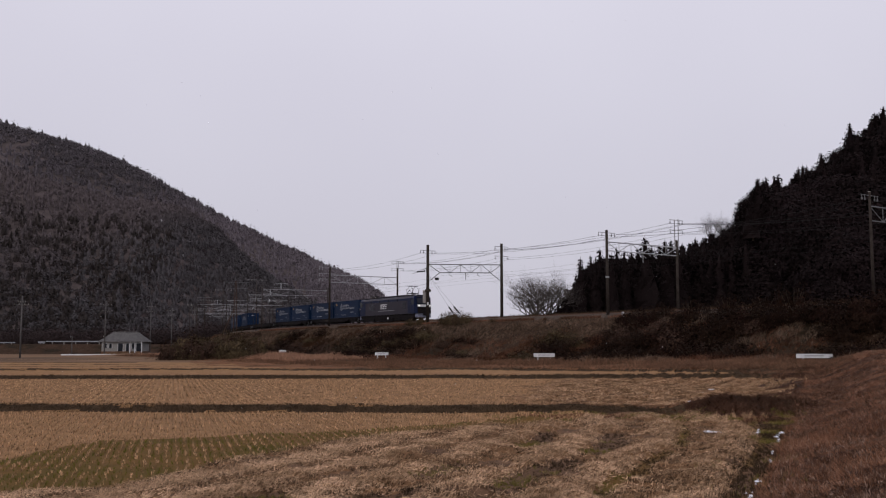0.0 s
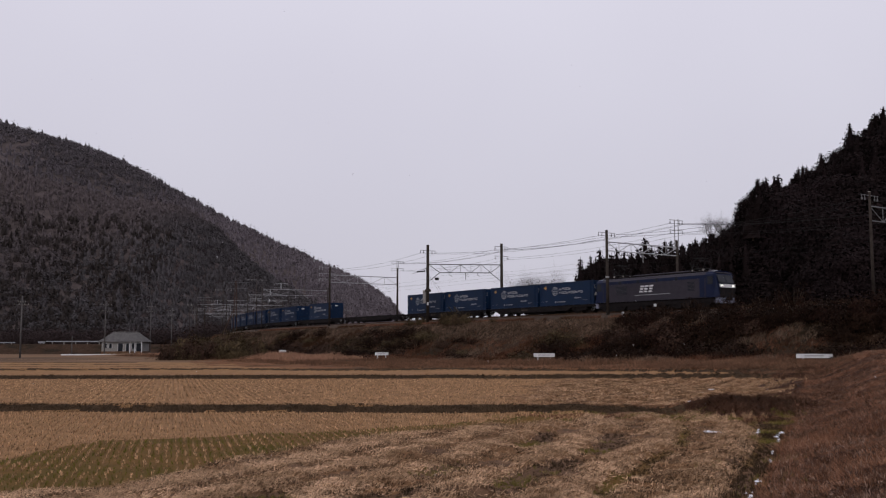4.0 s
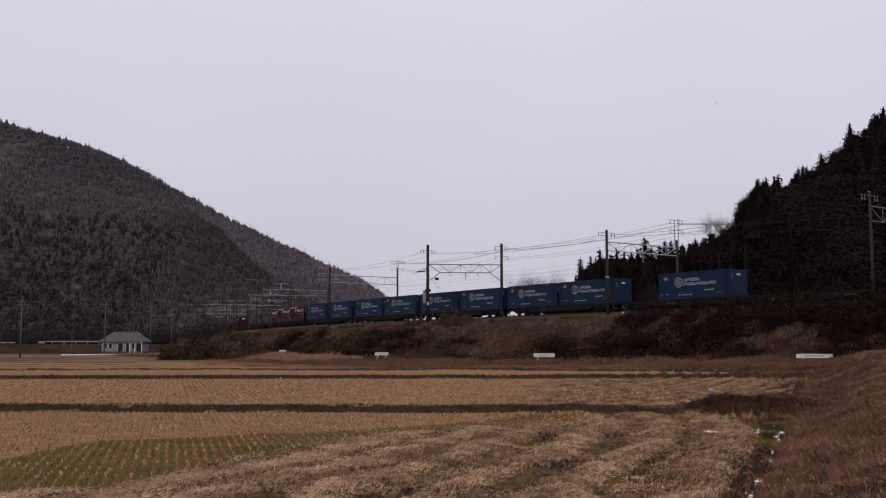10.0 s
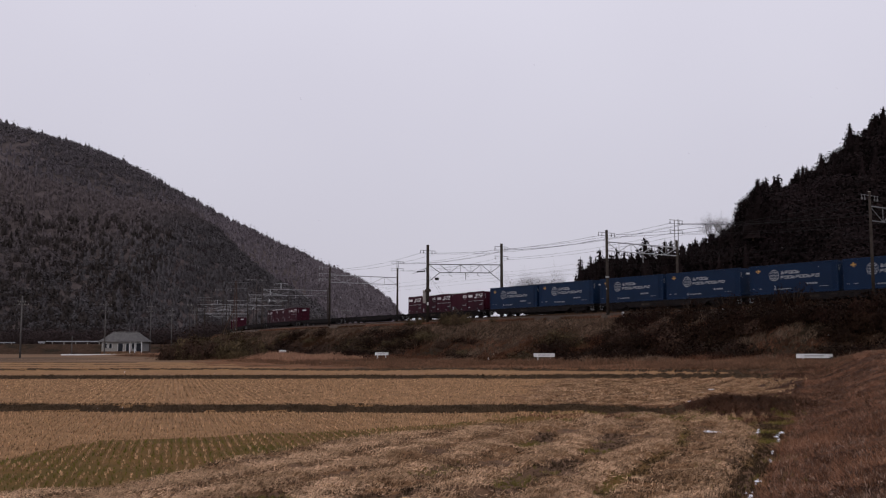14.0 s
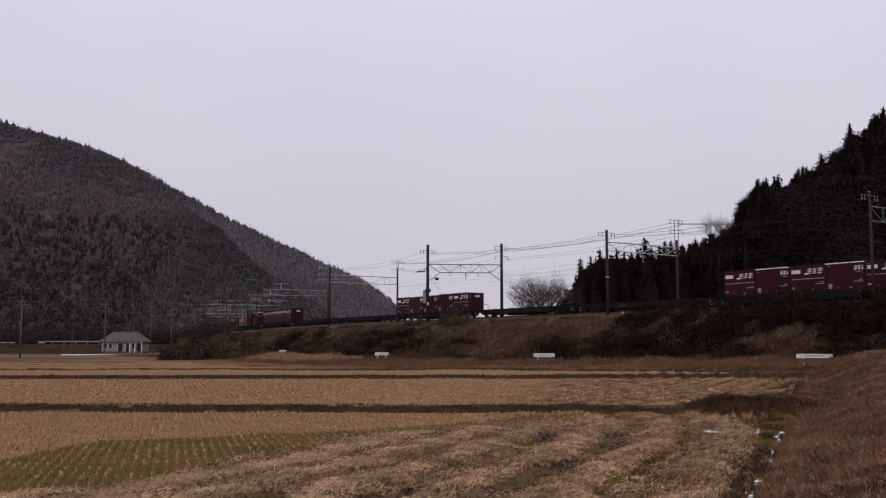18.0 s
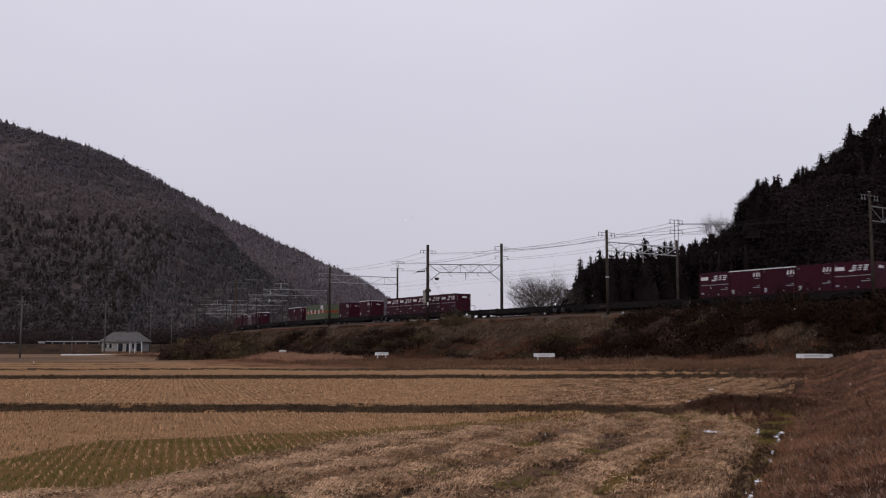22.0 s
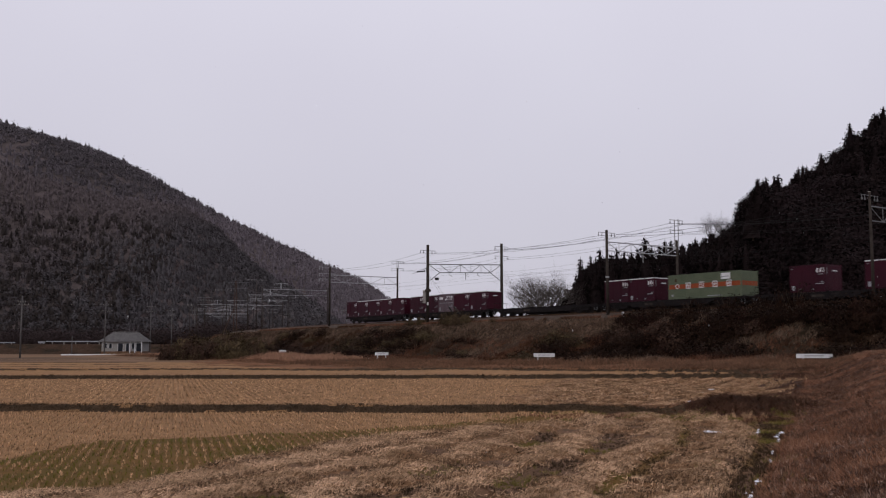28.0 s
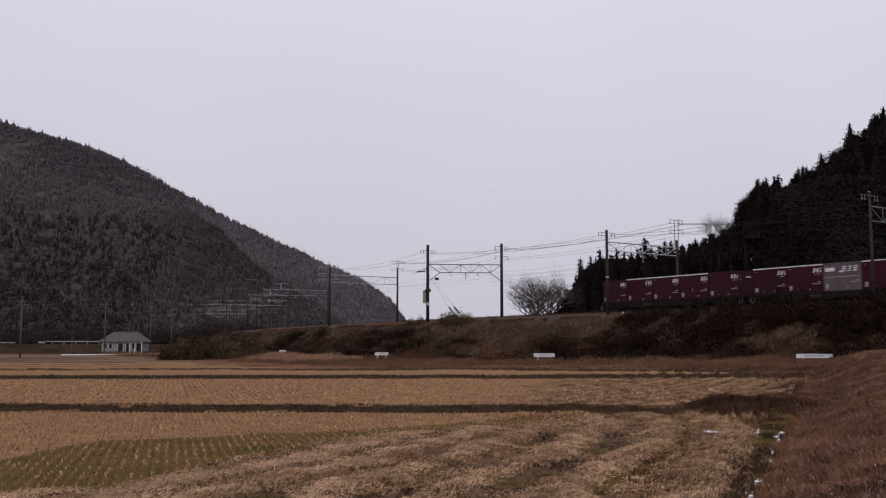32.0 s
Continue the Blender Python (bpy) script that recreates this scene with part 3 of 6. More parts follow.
def far_crown(seed, conical, segs=5, rings=4, scraps=46):
    """A lumpy closed crown one metre high with a few loose sprays, for woods far off."""
    rng = np.random.default_rng(seed)
    v, f = [], []
    ph = rng.random(4) * 6.28
    for k in range(rings):
        h = k / rings
        r = 0.25 * (1 - h) ** 0.75 if conical else 0.40 * math.sqrt(max(1 - (1.45 * h - 0.45) ** 2, 0.05))
        for b in range(segs):
            a = 2 * math.pi * (b + 0.5 * (k % 2)) / segs
            q = r * (1 + 0.22 * math.sin(2 * a + ph[0] + 3 * h) + 0.16 * math.sin(3 * a + ph[1] - 5 * h) + 0.22 * (rng.random() - 0.5))
            v.append((q * math.cos(a) + 0.04 * h * math.cos(ph[2]), q * math.sin(a) + 0.04 * h * math.sin(ph[2]), 0.02 + 0.93 * h + (rng.random() - 0.5) * 0.4 / rings))
    v.append((0.04 * math.cos(ph[2]), 0.04 * math.sin(ph[2]), 1.0))
    for k in range(rings - 1):
        for b in range(segs):
            i, j = k * segs + b, k * segs + (b + 1) % segs
            f += [(i, j, j + segs), (i, j + segs, i + segs)]
    t = (rings - 1) * segs
    f += [(t + b, t + (b + 1) % segs, len(v) - 1) for b in range(segs)]
    n0 = len(v)
    for k in range(scraps):
        i, g = int(rng.integers(0, n0 - segs)), rng.random()
        c = (np.array(v[i]) * g + np.array(v[i + segs if i + segs < n0 else n0 - 1]) * (1 - g)) * (0.98 + 0.2 * rng.random())
        u, w = rng.normal(size=3) * 0.06, rng.normal(size=3) * 0.06
        o = len(v)
        v += [tuple(c + u), tuple(c - u), tuple(c + w)]
        f.append((o, o + 1, o + 2))
    return np.array(v), np.array(f)


CON = [rough_crown(i, 15, 8, 3, 0.034) for i in range(4)]
FAR_CON = [far_crown(30 + i, True) for i in range(4)]
BUS = [bushy_template(10 + i, 380, 0.46, 0.5) for i in range(4)]
FAR_BUS = [bushy_template(14 + i, 84, 0.44, 1.05) for i in range(4)]
FAR_BARE = [bushy_template(24 + i, 110, 0.45, 0.6) for i in range(4)]
THICKET = [bushy_template(20 + i, 300, 0.5, 0.4) for i in range(4)]
RNG = np.random.default_rng(5)


def woods(name, gx, gy, gz, n, hmin, hmax, material, label, share=0.6, dense_top=0, far=True, low=0.0, start=0.0, end=1.0, high=1.0, broad=None):
    """Many trees on a hillside, joined."""
    ny, nx = gx.shape
    V, F, o = [], [], 0
    a = (low + (high - low) * RNG.random(n) ** (1.0 if high == 1.0 else 1.5)) * (ny - 1.01)
    b = (start + (end - start) * RNG.random(n)) * (nx - 1.01)
    if dense_top:
        a[:dense_top] = ny - 1.01 - RNG.random(dense_top) * 1.2
    i, j = a.astype(int), b.astype(int)
    fa, fb = a - i, b - j

    def at(g):
        return (g[i, j] * (1 - fa) * (1 - fb) + g[i + 1, j] * fa * (1 - fb) + g[i, j + 1] * (1 - fa) * fb + g[i + 1, j + 1] * fa * fb)

    pts = np.stack([at(gx), at(gy), at(gz) - 0.5], -1)
    patch = wave(pts[:, 0], pts[:, 1], 0.03, 1.0) + 0.35 * RNG.normal(size=n)
    kind = np.where(patch > (0.5 - share) * 1.4, 0, 1)
    for which, temps in ((0, FAR_CON if far else CON), (1, broad or (FAR_BUS if far else BUS))):
        for k, (tv, tf) in enumerate(temps):
            m = (kind == which) & (np.arange(n) % 4 == k)
            if not m.any():
                continue
            c = m.sum()
            h = hmin + (hmax - hmin) * RNG.random(c) ** 1.3
            if which == 1:
                h = h * 0.72
            wdt = h * (0.85 + 0.5 * RNG.random(c)) * ((0.8 if far else 1.0) if which == 0 else 1.1)
            deep = np.where(np.nonzero(m)[0] < dense_top, 0.28, 0.46) if far else 0.1
            sunk = pts[m] - np.stack([0 * h, 0 * h, deep * h], -1)
            vv, ff = scatter(tv, tf, sunk, RNG.random(c) * 6.28, np.stack([wdt, wdt, h], -1))
            V.append(vv), F.append(ff + o)
            o += len(vv)
    ob = stuff(name, np.concatenate(V), np.concatenate(F), material, label, "forest")
    if far:
        ob.data.polygons.foreach_set("use_smooth", np.ones(len(ob.data.polygons), dtype=bool))
    return ob


def ray(px, py, dist):
    """A place dist metres ahead in the direction of the picture's fractions."""
    t = math.atan(0.0999)
    a, b = (px - 784) / 1760, (441 - py) / 1760
    y = math.cos(t) - b * math.sin(t)
    z = math.sin(t) + b * math.cos(t)
    return (a * dist / y, dist, 2.4 + z * dist / y)


# ---- hills and woods ----
def skyline(points, lower):
    """Ridge rows from directions (across, up) at a distance, lowered by the trees' height."""
    out = []
    for px, py, d in points:
        x, y, z = ray(px, py, d)
        out.append((x, y, max(z - lower, 1.0)))
    return out


# a wooded mountain flank, with a nearer spur before it
main = ridge_hill("mountain", skyline([(-330, 100, 620), (-120, 180, 620), (0, 214, 620), (140, 254, 630), (215, 282, 635), (300, 328, 640), (400, 385, 650), (500, 432, 660), (590, 474, 680), (640, 496, 690), (690, 530, 700), (722, 575, 720)], 3.2), "steep forested mountain flank under grey sky", 240, 70, M_FLOOR)
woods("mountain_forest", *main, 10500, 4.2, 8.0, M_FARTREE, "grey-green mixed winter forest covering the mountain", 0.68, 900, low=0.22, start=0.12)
spur = ridge_hill("spur", skyline([(-260, 235, 420), (0, 285, 420), (130, 325, 425), (210, 348, 430), (280, 352, 430), (340, 368, 430), (385, 395, 435), (430, 440, 440), (480, 480, 445), (560, 530, 450), (620, 575, 460)], 4.0), "lower wooded spur at the mountain's foot", 120, 60, M_FLOOR)
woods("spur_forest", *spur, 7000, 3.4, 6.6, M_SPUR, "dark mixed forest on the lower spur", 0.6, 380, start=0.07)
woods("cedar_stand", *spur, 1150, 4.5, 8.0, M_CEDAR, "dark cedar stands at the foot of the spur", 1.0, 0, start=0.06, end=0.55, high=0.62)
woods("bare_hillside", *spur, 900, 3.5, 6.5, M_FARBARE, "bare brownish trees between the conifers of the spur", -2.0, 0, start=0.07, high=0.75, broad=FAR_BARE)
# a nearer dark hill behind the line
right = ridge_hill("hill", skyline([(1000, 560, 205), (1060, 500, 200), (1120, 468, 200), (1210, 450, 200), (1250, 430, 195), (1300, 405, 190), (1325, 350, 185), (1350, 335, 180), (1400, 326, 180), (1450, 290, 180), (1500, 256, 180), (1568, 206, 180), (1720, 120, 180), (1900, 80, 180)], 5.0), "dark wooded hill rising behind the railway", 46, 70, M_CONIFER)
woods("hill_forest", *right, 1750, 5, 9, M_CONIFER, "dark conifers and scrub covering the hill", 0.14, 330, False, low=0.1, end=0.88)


# ---- railway: rails, sleepers, masts and wires ----
def sweep(name, offs, z, prof, material, label, s0=-420, s1=140, step=6.0):
    """A rail-like strip with a small outline, following the line."""
    out = None
    for o in offs:
        sh = Shape()
        rings = []
        for s in np.arange(s0, s1 + 0.1, step):
            x, y, h = track(s, o)
            rings.append([(x + math.sin(h) * a, y - math.cos(h) * a, z + b) for a, b in prof])
        sh.loft(rings)
        out = part(name, sh, material)
        tagged(out, label, "rail", "rails of the line")
    return out


sweep("rail", (-HALF + 0.53, -HALF - 0.53, -HALF - STEP2 + 0.53, -HALF - STEP2 - 0.53, -HALF - 2 * STEP2 + 0.53, -HALF - 2 * STEP2 - 0.53), RAIL - 0.16, [(-0.065, 0), (0.065, 0), (0.035, 0.05), (0.035, 0.16), (-0.035, 0.16), (-0.035, 0.05)], M_RAIL, "rusty steel rail on ballast")


def ballast_bed():
    ss = np.arange(-425, 150, 1.2)
    offs = np.array([3.2, 1.5, 0.2, -1.2, -2.7, -3.2, -5.1, -7.0, -9.0, -11.0, -12.4, -14.2])
    zz = np.array([-0.86, -0.26, -0.16, -0.16, -0.18, -0.22, -0.17, -0.22, -0.17, -0.18, -0.3, -0.86])
    S, O = np.meshgrid(ss, offs, indexing="ij")
    x, y, h = track(S, O)
    z = RAIL + zz[None] + 0.03 * wave(x, y, 3.0)
    v = np.stack([x, y, z + 0 * x], -1).reshape(-1, 3)
    n, k = S.shape
    i = np.arange(n * k).reshape(n, k)
    f = np.stack([i[:-1, :-1], i[:-1, 1:], i[1:, 1:], i[1:, :-1]], -1).reshape(-1, 4)
    stuff("ballast_bed", v, f, M_BALLAST, "grey-brown crushed stone ballast under the tracks", "ballast", kind="structure")


ballast_bed()


def sleepers():
    tv = np.array([(x, y, z) for z in (0, 0.14) for x, y in ((-0.12, -1.05), (0.12, -1.05), (0.12, 1.05), (-0.12, 1.05))])
    tf = np.array([(4, 5, 6, 7), (0, 1, 5, 4), (1, 2, 6, 5), (2, 3, 7, 6), (3, 0, 4, 7)])
    s = np.arange(-120, 120, 0.62)
    P, T = [], []
    for k in range(3):
        x, y, h = track(s, -HALF - k * STEP2)
        P.append(np.stack([x, y, np.full(len(s), RAIL - 0.29)], -1)), T.append(h)
    v, f = scatter(tv, tf, np.concatenate(P), np.concatenate(T), np.ones(3 * len(s)))
    stuff("sleepers", v, f, M_CONC, "grey concrete sleepers under the rails", "sleepers")


sleepers()


def crossarm(g, y, z, half, drops, name="crossarm"):
    """A steel arm along the line of sight of the span, with hanging insulators."""
    arm = part(name, Shape().rod((0, y - half, z), (0, y + half, z), 0.035), M_GALV, g)
    for d in drops:
        part("insulator", Shape().rod((0, y + d, z), (0, y + d, z - 0.25), 0.03).rod((0, y + d, z - 0.25), (0, y + d, z - 0.42), 0.07, 0.07), M_GALV, arm, "pale hanging insulator")
    return arm


def truss(g, span, hi, lo, bays, inset=0.0, drops=True, r=0.05, rise=0.0):
    """A lattice beam that climbs by rise to its far end; with inset the lower chord is short and braced to the masts."""
    a, b = span * inset, span * (1 - inset)

    def bar_between(name, y0, z0, y1, z1, thick):
        part(name, Shape().rod((0, y0, z0 + rise * y0 / span), (0, y1, z1 + rise * y1 / span), thick), M_GALV, g)

    bar_between("upper_chord", 0.1, hi, span - 0.1, hi, r + 0.015)
    bar_between("lower_chord", a + 0.1, lo, b - 0.1, lo, r + 0.01)
    if inset:
        bar_between("end_brace", a + 0.1, lo, 0.1, lo - 1.25, r)
        bar_between("end_brace", b - 0.1, lo, span - 0.1, lo - 1.25, r)
        bar_between("end_brace", a + 0.1, lo, 0.1, hi, r)
        bar_between("end_brace", b - 0.1, lo, span - 0.1, hi, r)
    w = (b - a) / bays
    for i in range(bays):
        y0, y1 = a + w * i, a + w * (i + 1)
        up = i % 2 == 0
        bar_between("lattice_bar", y0, hi if up else lo, y1, lo if up else hi, r * 0.8)
        bar_between("lattice_bar", y1, lo, y1, hi, r * 0.6)
    if drops:
        for k in (0.28, 0.5, 0.66):
            y, z = span * k, lo + rise * k
            part("drop_arm", Shape().rod((0, y, z), (0, y, z - (1.05 if k == 0.5 else 0.35)), 0.04).rod((0, y, z - 0.3), (0, y + 0.5, z - 0.5), 0.035), M_GALV, g)


def mast(g, y, top, r0=0.2, r1=0.14, material=None, base=-0.9):
    m = part("mast", Shape().rod((0, y, base), (0, y, top), r0, r1, 12), material or M_POLE, g, smooth=True)
    part("cap", Shape().rod((0, y, top), (0, y, top + 0.05), r1 + 0.02, r1 + 0.01, 12), M_CONC, m)
    return m


def gantry(s, near, span, label):
    return thing("catenary_gantry", label, "gantry", "catenary gantries", on_line(s, near, RAIL))


g1 = gantry(-5.05, 1.8, 12.7, "concrete catenary masts joined by a lattice beam over the tracks")
m = mast(g1, 0, 10.2, 0.24, 0.19)
part("equipment_box", Shape().box(-0.75, -0.22, -0.35, 0.3, 2.2, 4.0), M_CONC, m, "grey metal equipment box", bevel=0.03)
part("step_iron", Shape().box(-0.3, 0.35, -0.3, 0.3, 3.75, 4.1), M_POLE, m)
m = mast(g1, 12.7, 11.1, 0.24, 0.19)
part("number_plate", Shape().box(-0.02, 0.24, -0.2, 0.0, 1.9, 2.3), M_WHITE, m)
crossarm(g1, 0, 9.45, 1.25, (-1.2, -0.7, 0.7, 1.2))
crossarm(g1, 12.7, 10.7, 1.2, (-1.15, 0.6, 1.15))
crossarm(g1, 12.7, 9.3, 1.2, (-1.15, 1.15))
truss(g1, 12.7, 7.55, 6.4, 5, 0.15, rise=0.5)
ten = part("tension_bracket", Shape().rod((0, -0.1, 6.7), (-2.5, -0.9, 6.4), 0.03).rod((0, 0, 7.0), (-0.9, -0.3, 6.9), 0.05), M_GALV, g1, "strain insulators and bracket")
for k in range(4):
    part("strain_insulator", Shape().rod((-0.5 - 0.35 * k, -0.2 - 0.12 * k, 6.62), (-0.62 - 0.35 * k, -0.24 - 0.12 * k, 6.6), 0.13, 0.13, 8), M_WIRE, ten)
for dy in (1.4, 1.7):
    part("pulley_weight", Shape().rod((0.1, dy - 0.1, 5.4), (0.1, dy - 0.1, 5.75), 0.16, 0.16, 8), M_WIRE, g1)
for k, x in enumerate((7.4, 9.0)):
    st = part("stay_wire", Shape().rod((0, 0, 6.2), (x, -0.2, -0.2), 0.012, n=4), M_WIRE, g1)
    a, b = Vector((0, 0, 6.2)), Vector((x, -0.2, -0.2))
    part("stay_guard", Shape().rod(a.lerp(b, 0.74), a.lerp(b, 0.87), 0.10, 0.10, 8), M_WIRE, st, "black stay-wire guard")

g2 = gantry(30.5, 1.8, 10.9, "catenary masts with a galvanised lattice beam over the tracks")
m = mast(g2, 0, 8.75, 0.18, 0.14)
part("band", Shape().rod((0, 0, 3.6), (0, 0, 3.75), 0.20, 0.20, 10), M_GALV, m)
crossarm(g2, 0, 8.5, 1.25, (-1.2, -0.7, 0.7, 1.2))
m = mast(g2, 10.9, 8.3, 0.18, 0.14)
for dx in (-0.28, 0.28):
    part("top_post", Shape().rod((dx, 10.9, 7.3), (dx, 10.9, 10.75), 0.05), M_GALV, g2)
crossarm(g2, 10.9, 10.65, 1.1, (-1.0, 0.5, 1.0))
crossarm(g2, 10.9, 9.5, 1.1, (-1.0, 1.0))
truss(g2, 10.9, 7.5, 6.55, 6, 0.0)

g3 = gantry(-35.85, 1.8, 12.6, "dark catenary mast with three arms and a lattice beam")
mast(g3, 0, 9.3, 0.19, 0.15)
for z in (9.25, 8.2, 7.3):
    crossarm(g3, -0.4, z, 1.6, (-1.5, -0.9))
mast(g3, 12.6, 9.6, 0.2, 0.14)
for dx in (-0.25, 0.25):
    part("top_post", Shape().rod((dx, 12.6, 8.0), (dx, 12.6, 10.9), 0.05), M_GALV, g3)
crossarm(g3, 12.6, 10.8, 1.2, (-1.1, 0.6, 1.1))
crossarm(g3, 12.6, 9.6, 1.2, (-1.1, 1.1))
truss(g3, 12.6, 8.0, 6.8, 5, 0.0)

g0 = gantry(61.7, 1.8, 10.9, "dark catenary mast with a galvanised beam before a wooded hill")
mast(g0, 0, 8.9, 0.14, 0.11)
crossarm(g0, 0, 8.6, 1.2, (-1.1, -0.7, 0.7, 1.1))
mast(g0, 10.9, 9.2, 0.14, 0.11)
truss(g0, 10.9, 7.7, 6.5, 6, 0.0)


def swap_to_lit(g):
    """Swaps a gantry's steel for the lit copy, the tone it shows before dark woods."""
    for c in list(g.children) + [d for c in g.children for d in c.children]:
        if c.type == "MESH" and c.data.materials[0] == M_GALV:
            c.data.materials[0] = M_GALV_LIT


swap_to_lit(g3)
swap_to_lit(g2)


def yard_gantry(s, near, span, hi, top, twin):
    g = gantry(s, near, span, "far galvanised gantry over the station tracks")
    for y in (0, span):
        gx, gy, hd = track(s, near - y)
        mast(g, y, hi + 0.3, 0.09, 0.075, M_POLE, float(ground_z(gx, gy)) - RAIL - 0.3)
    truss(g, span, hi, hi - 1.1, 4, 0.0, True, 0.028)
    y = span * twin
    for dx in (-0.3, 0.3):
        part("top_post", Shape().rod((dx, y, hi), (dx, y, top), 0.06), M_GALV, g)
    crossarm(g, y, top - 0.1, 1.5, (-1.4, -0.8, 0.8, 1.4))
    crossarm(g, y, top - 1.0, 1.5, (-1.4, 1.4))
    swap_to_lit(g)


for s, near, span, hi, top, twin in ((-72, 1.8, 13.4, 7.6, 8.9, 0.28), (-98, -0.5, 9.0, 7.8, 9.2, 0.55), (-122, 1.8, 13.6, 7.6, 9.2, 0.52), (-136, 8.5, 16.5, 7.2, 8.4, 0.3), (-158, 9.5, 14.0, 6.6, 7.8, 0.55), (-190, 8.0, 13.0, 6.8, 8.0, 0.4)):
    yard_gantry(s, near, span, hi, top, twin)


def line_mast(s, off, h, arms, half):
    x, y, hd = track(s, off)
    low = float(ground_z(x, y)) - RAIL - 0.2
    g = thing("line_mast", "thin grey pole with pale crossarms beside the station tracks", "pole", "poles of the station yard", on_line(s, off, RAIL))
    part("shaft", Shape().rod((0, 0, low), (0, 0, h), 0.10, 0.07, 8), M_POLE, g, smooth=True)
    for z in arms:
        a = part("crossarm", Shape().rod((0, -half, z), (0, half, z), 0.04), M_GALV, g)
        for q in (-1.0, -0.6, 0.6, 1.0):
            part("insulator", Shape().rod((0, half * q, z - 0.22), (0, half * q, z + 0.2), 0.045), M_CONC, a, "pale insulator")


for s, off, h, arms, half in ((-100, 4.6, 9.2, (8.9,), 1.7), (-120, 7.0, 8.5, (8.2, 7.5), 1.6), (-74, 2.4, 9.8, (9.5,), 1.8), (-118, 10.5, 6.5, (6.2,), 0.6), (-150, -11.0, 6.8, (6.6, 5.7), 1.2), (-170, -16.5, 6.3, (6.0, 5.2), 1.3), (-165, -24.0, 6.0, (5.8, 5.1), 1.2), (-118, -27.0, 5.6, (5.3, 4.6), 1.2)):
    line_mast(s, off, h, arms, half)


def lattice_mast(s, off, h):
    g = thing("lattice_mast", "rust-brown steel lattice mast with lamps and stay legs", "mast", at=on_line(s, off, RAIL))
    for dx in (-0.3, 0.3):
        for dy in (-0.3, 0.3):
            part("leg", Shape().rod((dx * 1.2, dy * 1.2, -0.7), (dx * 0.5, dy * 0.5, h), 0.05), M_RUST, g)
    for k in range(int(h)):
        z, q = k, 0.34 - 0.016 * k
        part("lattice_bar", Shape().rod((-q, -q, z), (q, -q, z + 1), 0.03).rod((q, -q, z), (-q, -q, z + 1), 0.03), M_RUST, g)
    crossarm(g, 0, h - 0.3, 2.6, (-2.4, -1.4, 1.4, 2.4))
    crossarm(g, 0, h - 1.6, 2.4, (-2.2, 2.2))
    part("stay_leg", Shape().rod((0, -0.3, 4.5), (0.6, -2.6, -0.7), 0.09), M_RUST, g)
    part("footing", Shape().box(-0.5, 0.5, -0.5, 0.5, -0.9, -0.5), M_CONC, g)


lattice_mast(-95, 2.6, 10.6)
for s, off, h in ((-62, 3.0, 5.2), (-100, 3.2, 5.5), (-74, 3.0, 4.2)):
    sg = thing("signal_post", "thin dark lineside post with a white plate", "post", "lineside posts", on_line(s, off, RAIL))
    part("post", Shape().rod((0, 0, -0.9), (0, 0, h), 0.07, 0.06, 8), M_WIRE, sg)
    part("plate", Shape().box(-0.2, 0.2, -0.1, -0.06, h - 0.5, h - 0.1), M_WHITE, sg)
sg = thing("distance_post", "small white lineside marker on the embankment edge", "marker", "", on_line(34.6, 3.5, RAIL - 0.8))
part("post", Shape().box(-0.06, 0.06, -0.06, 0.06, 0, 0.5), M_CONC, sg)
part("plate", Shape().box(-0.13, 0.13, -0.1, -0.062, 0.2, 0.55), M_WHITE, sg, bevel=0.01)


# wires between the masts
def wire(name, pts, r, sag, label):
    line = []
    for a, b in zip(pts[:-1], pts[1:]):
        a, b = Vector(a), Vector(b)
        for k in range(6):
            t = k / 6
            line.append(a.lerp(b, t) - Vector((0, 0, sag * 4 * t * (1 - t))))
    line.append(Vector(pts[-1]))
    rings = [[(p.x + 0.6 * r * c, p.y + 0.4 * r * c, p.z + 0.75 * r * q) for c, q in ((1, 0), (0, 1), (-1, 0), (0, -1))] for p in line]
    tagged(part(name, Shape().loft(rings), M_WIRE), label, "wire", "overhead wires")


def mast_point(s, off, z):
    x, y, h = track(s, off)
    return (float(x), float(y), RAIL + z)


for dy in (-1.15, 0.6, 1.15):
    wire("feeder_wire", [mast_point(-35.85, -10.8 - dy, 10.4), mast_point(-5.05, -10.9 - dy, 10.25), mast_point(30.5, -9.1 - dy, 10.2), mast_point(61.7, -9.1 - dy, 8.8), mast_point(95, -9.1, 9.0)], 0.019, 0.55, "dark sagging feeder wire between masts")
for dy in (-1.15, 1.15):
    wire("feeder_wire", [mast_point(-35.85, -10.8 - dy, 9.15), mast_point(-5.05, -10.9 - dy, 8.85), mast_point(30.5, -9.1 - dy, 9.05), mast_point(61.7, -9.1 - dy, 7.9)], 0.016, 0.5, "dark sagging feeder wire between masts")
for dy in (-1.2, 1.2):
    wire("feeder_wire", [mast_point(-76, 0.5, 9.0), mast_point(-35.85, 1.8 - dy, 8.8), mast_point(-5.05, 1.8 - dy, 9.05), mast_point(30.5, 1.8 - dy, 8.1), mast_point(61.7, 1.8 - dy, 8.2), mast_point(95, 1.8, 8.4)], 0.019, 0.6, "dark sagging feeder wire between masts")
for k in range(2):
    o = -HALF - STEP2 * k
    wire("contact_wire", [mast_point(s, o, 5.15) for s in (-76, -35.85, -5.05, 30.5, 61.7, 95)], 0.010, 0.02, "thin overhead contact wire above the track")
    wire("messenger_wire", [mast_point(s, o, 6.2) for s in (-76, -35.85, -5.05, 30.5, 61.7, 95)], 0.009, 0.5, "thin overhead messenger wire above the track")

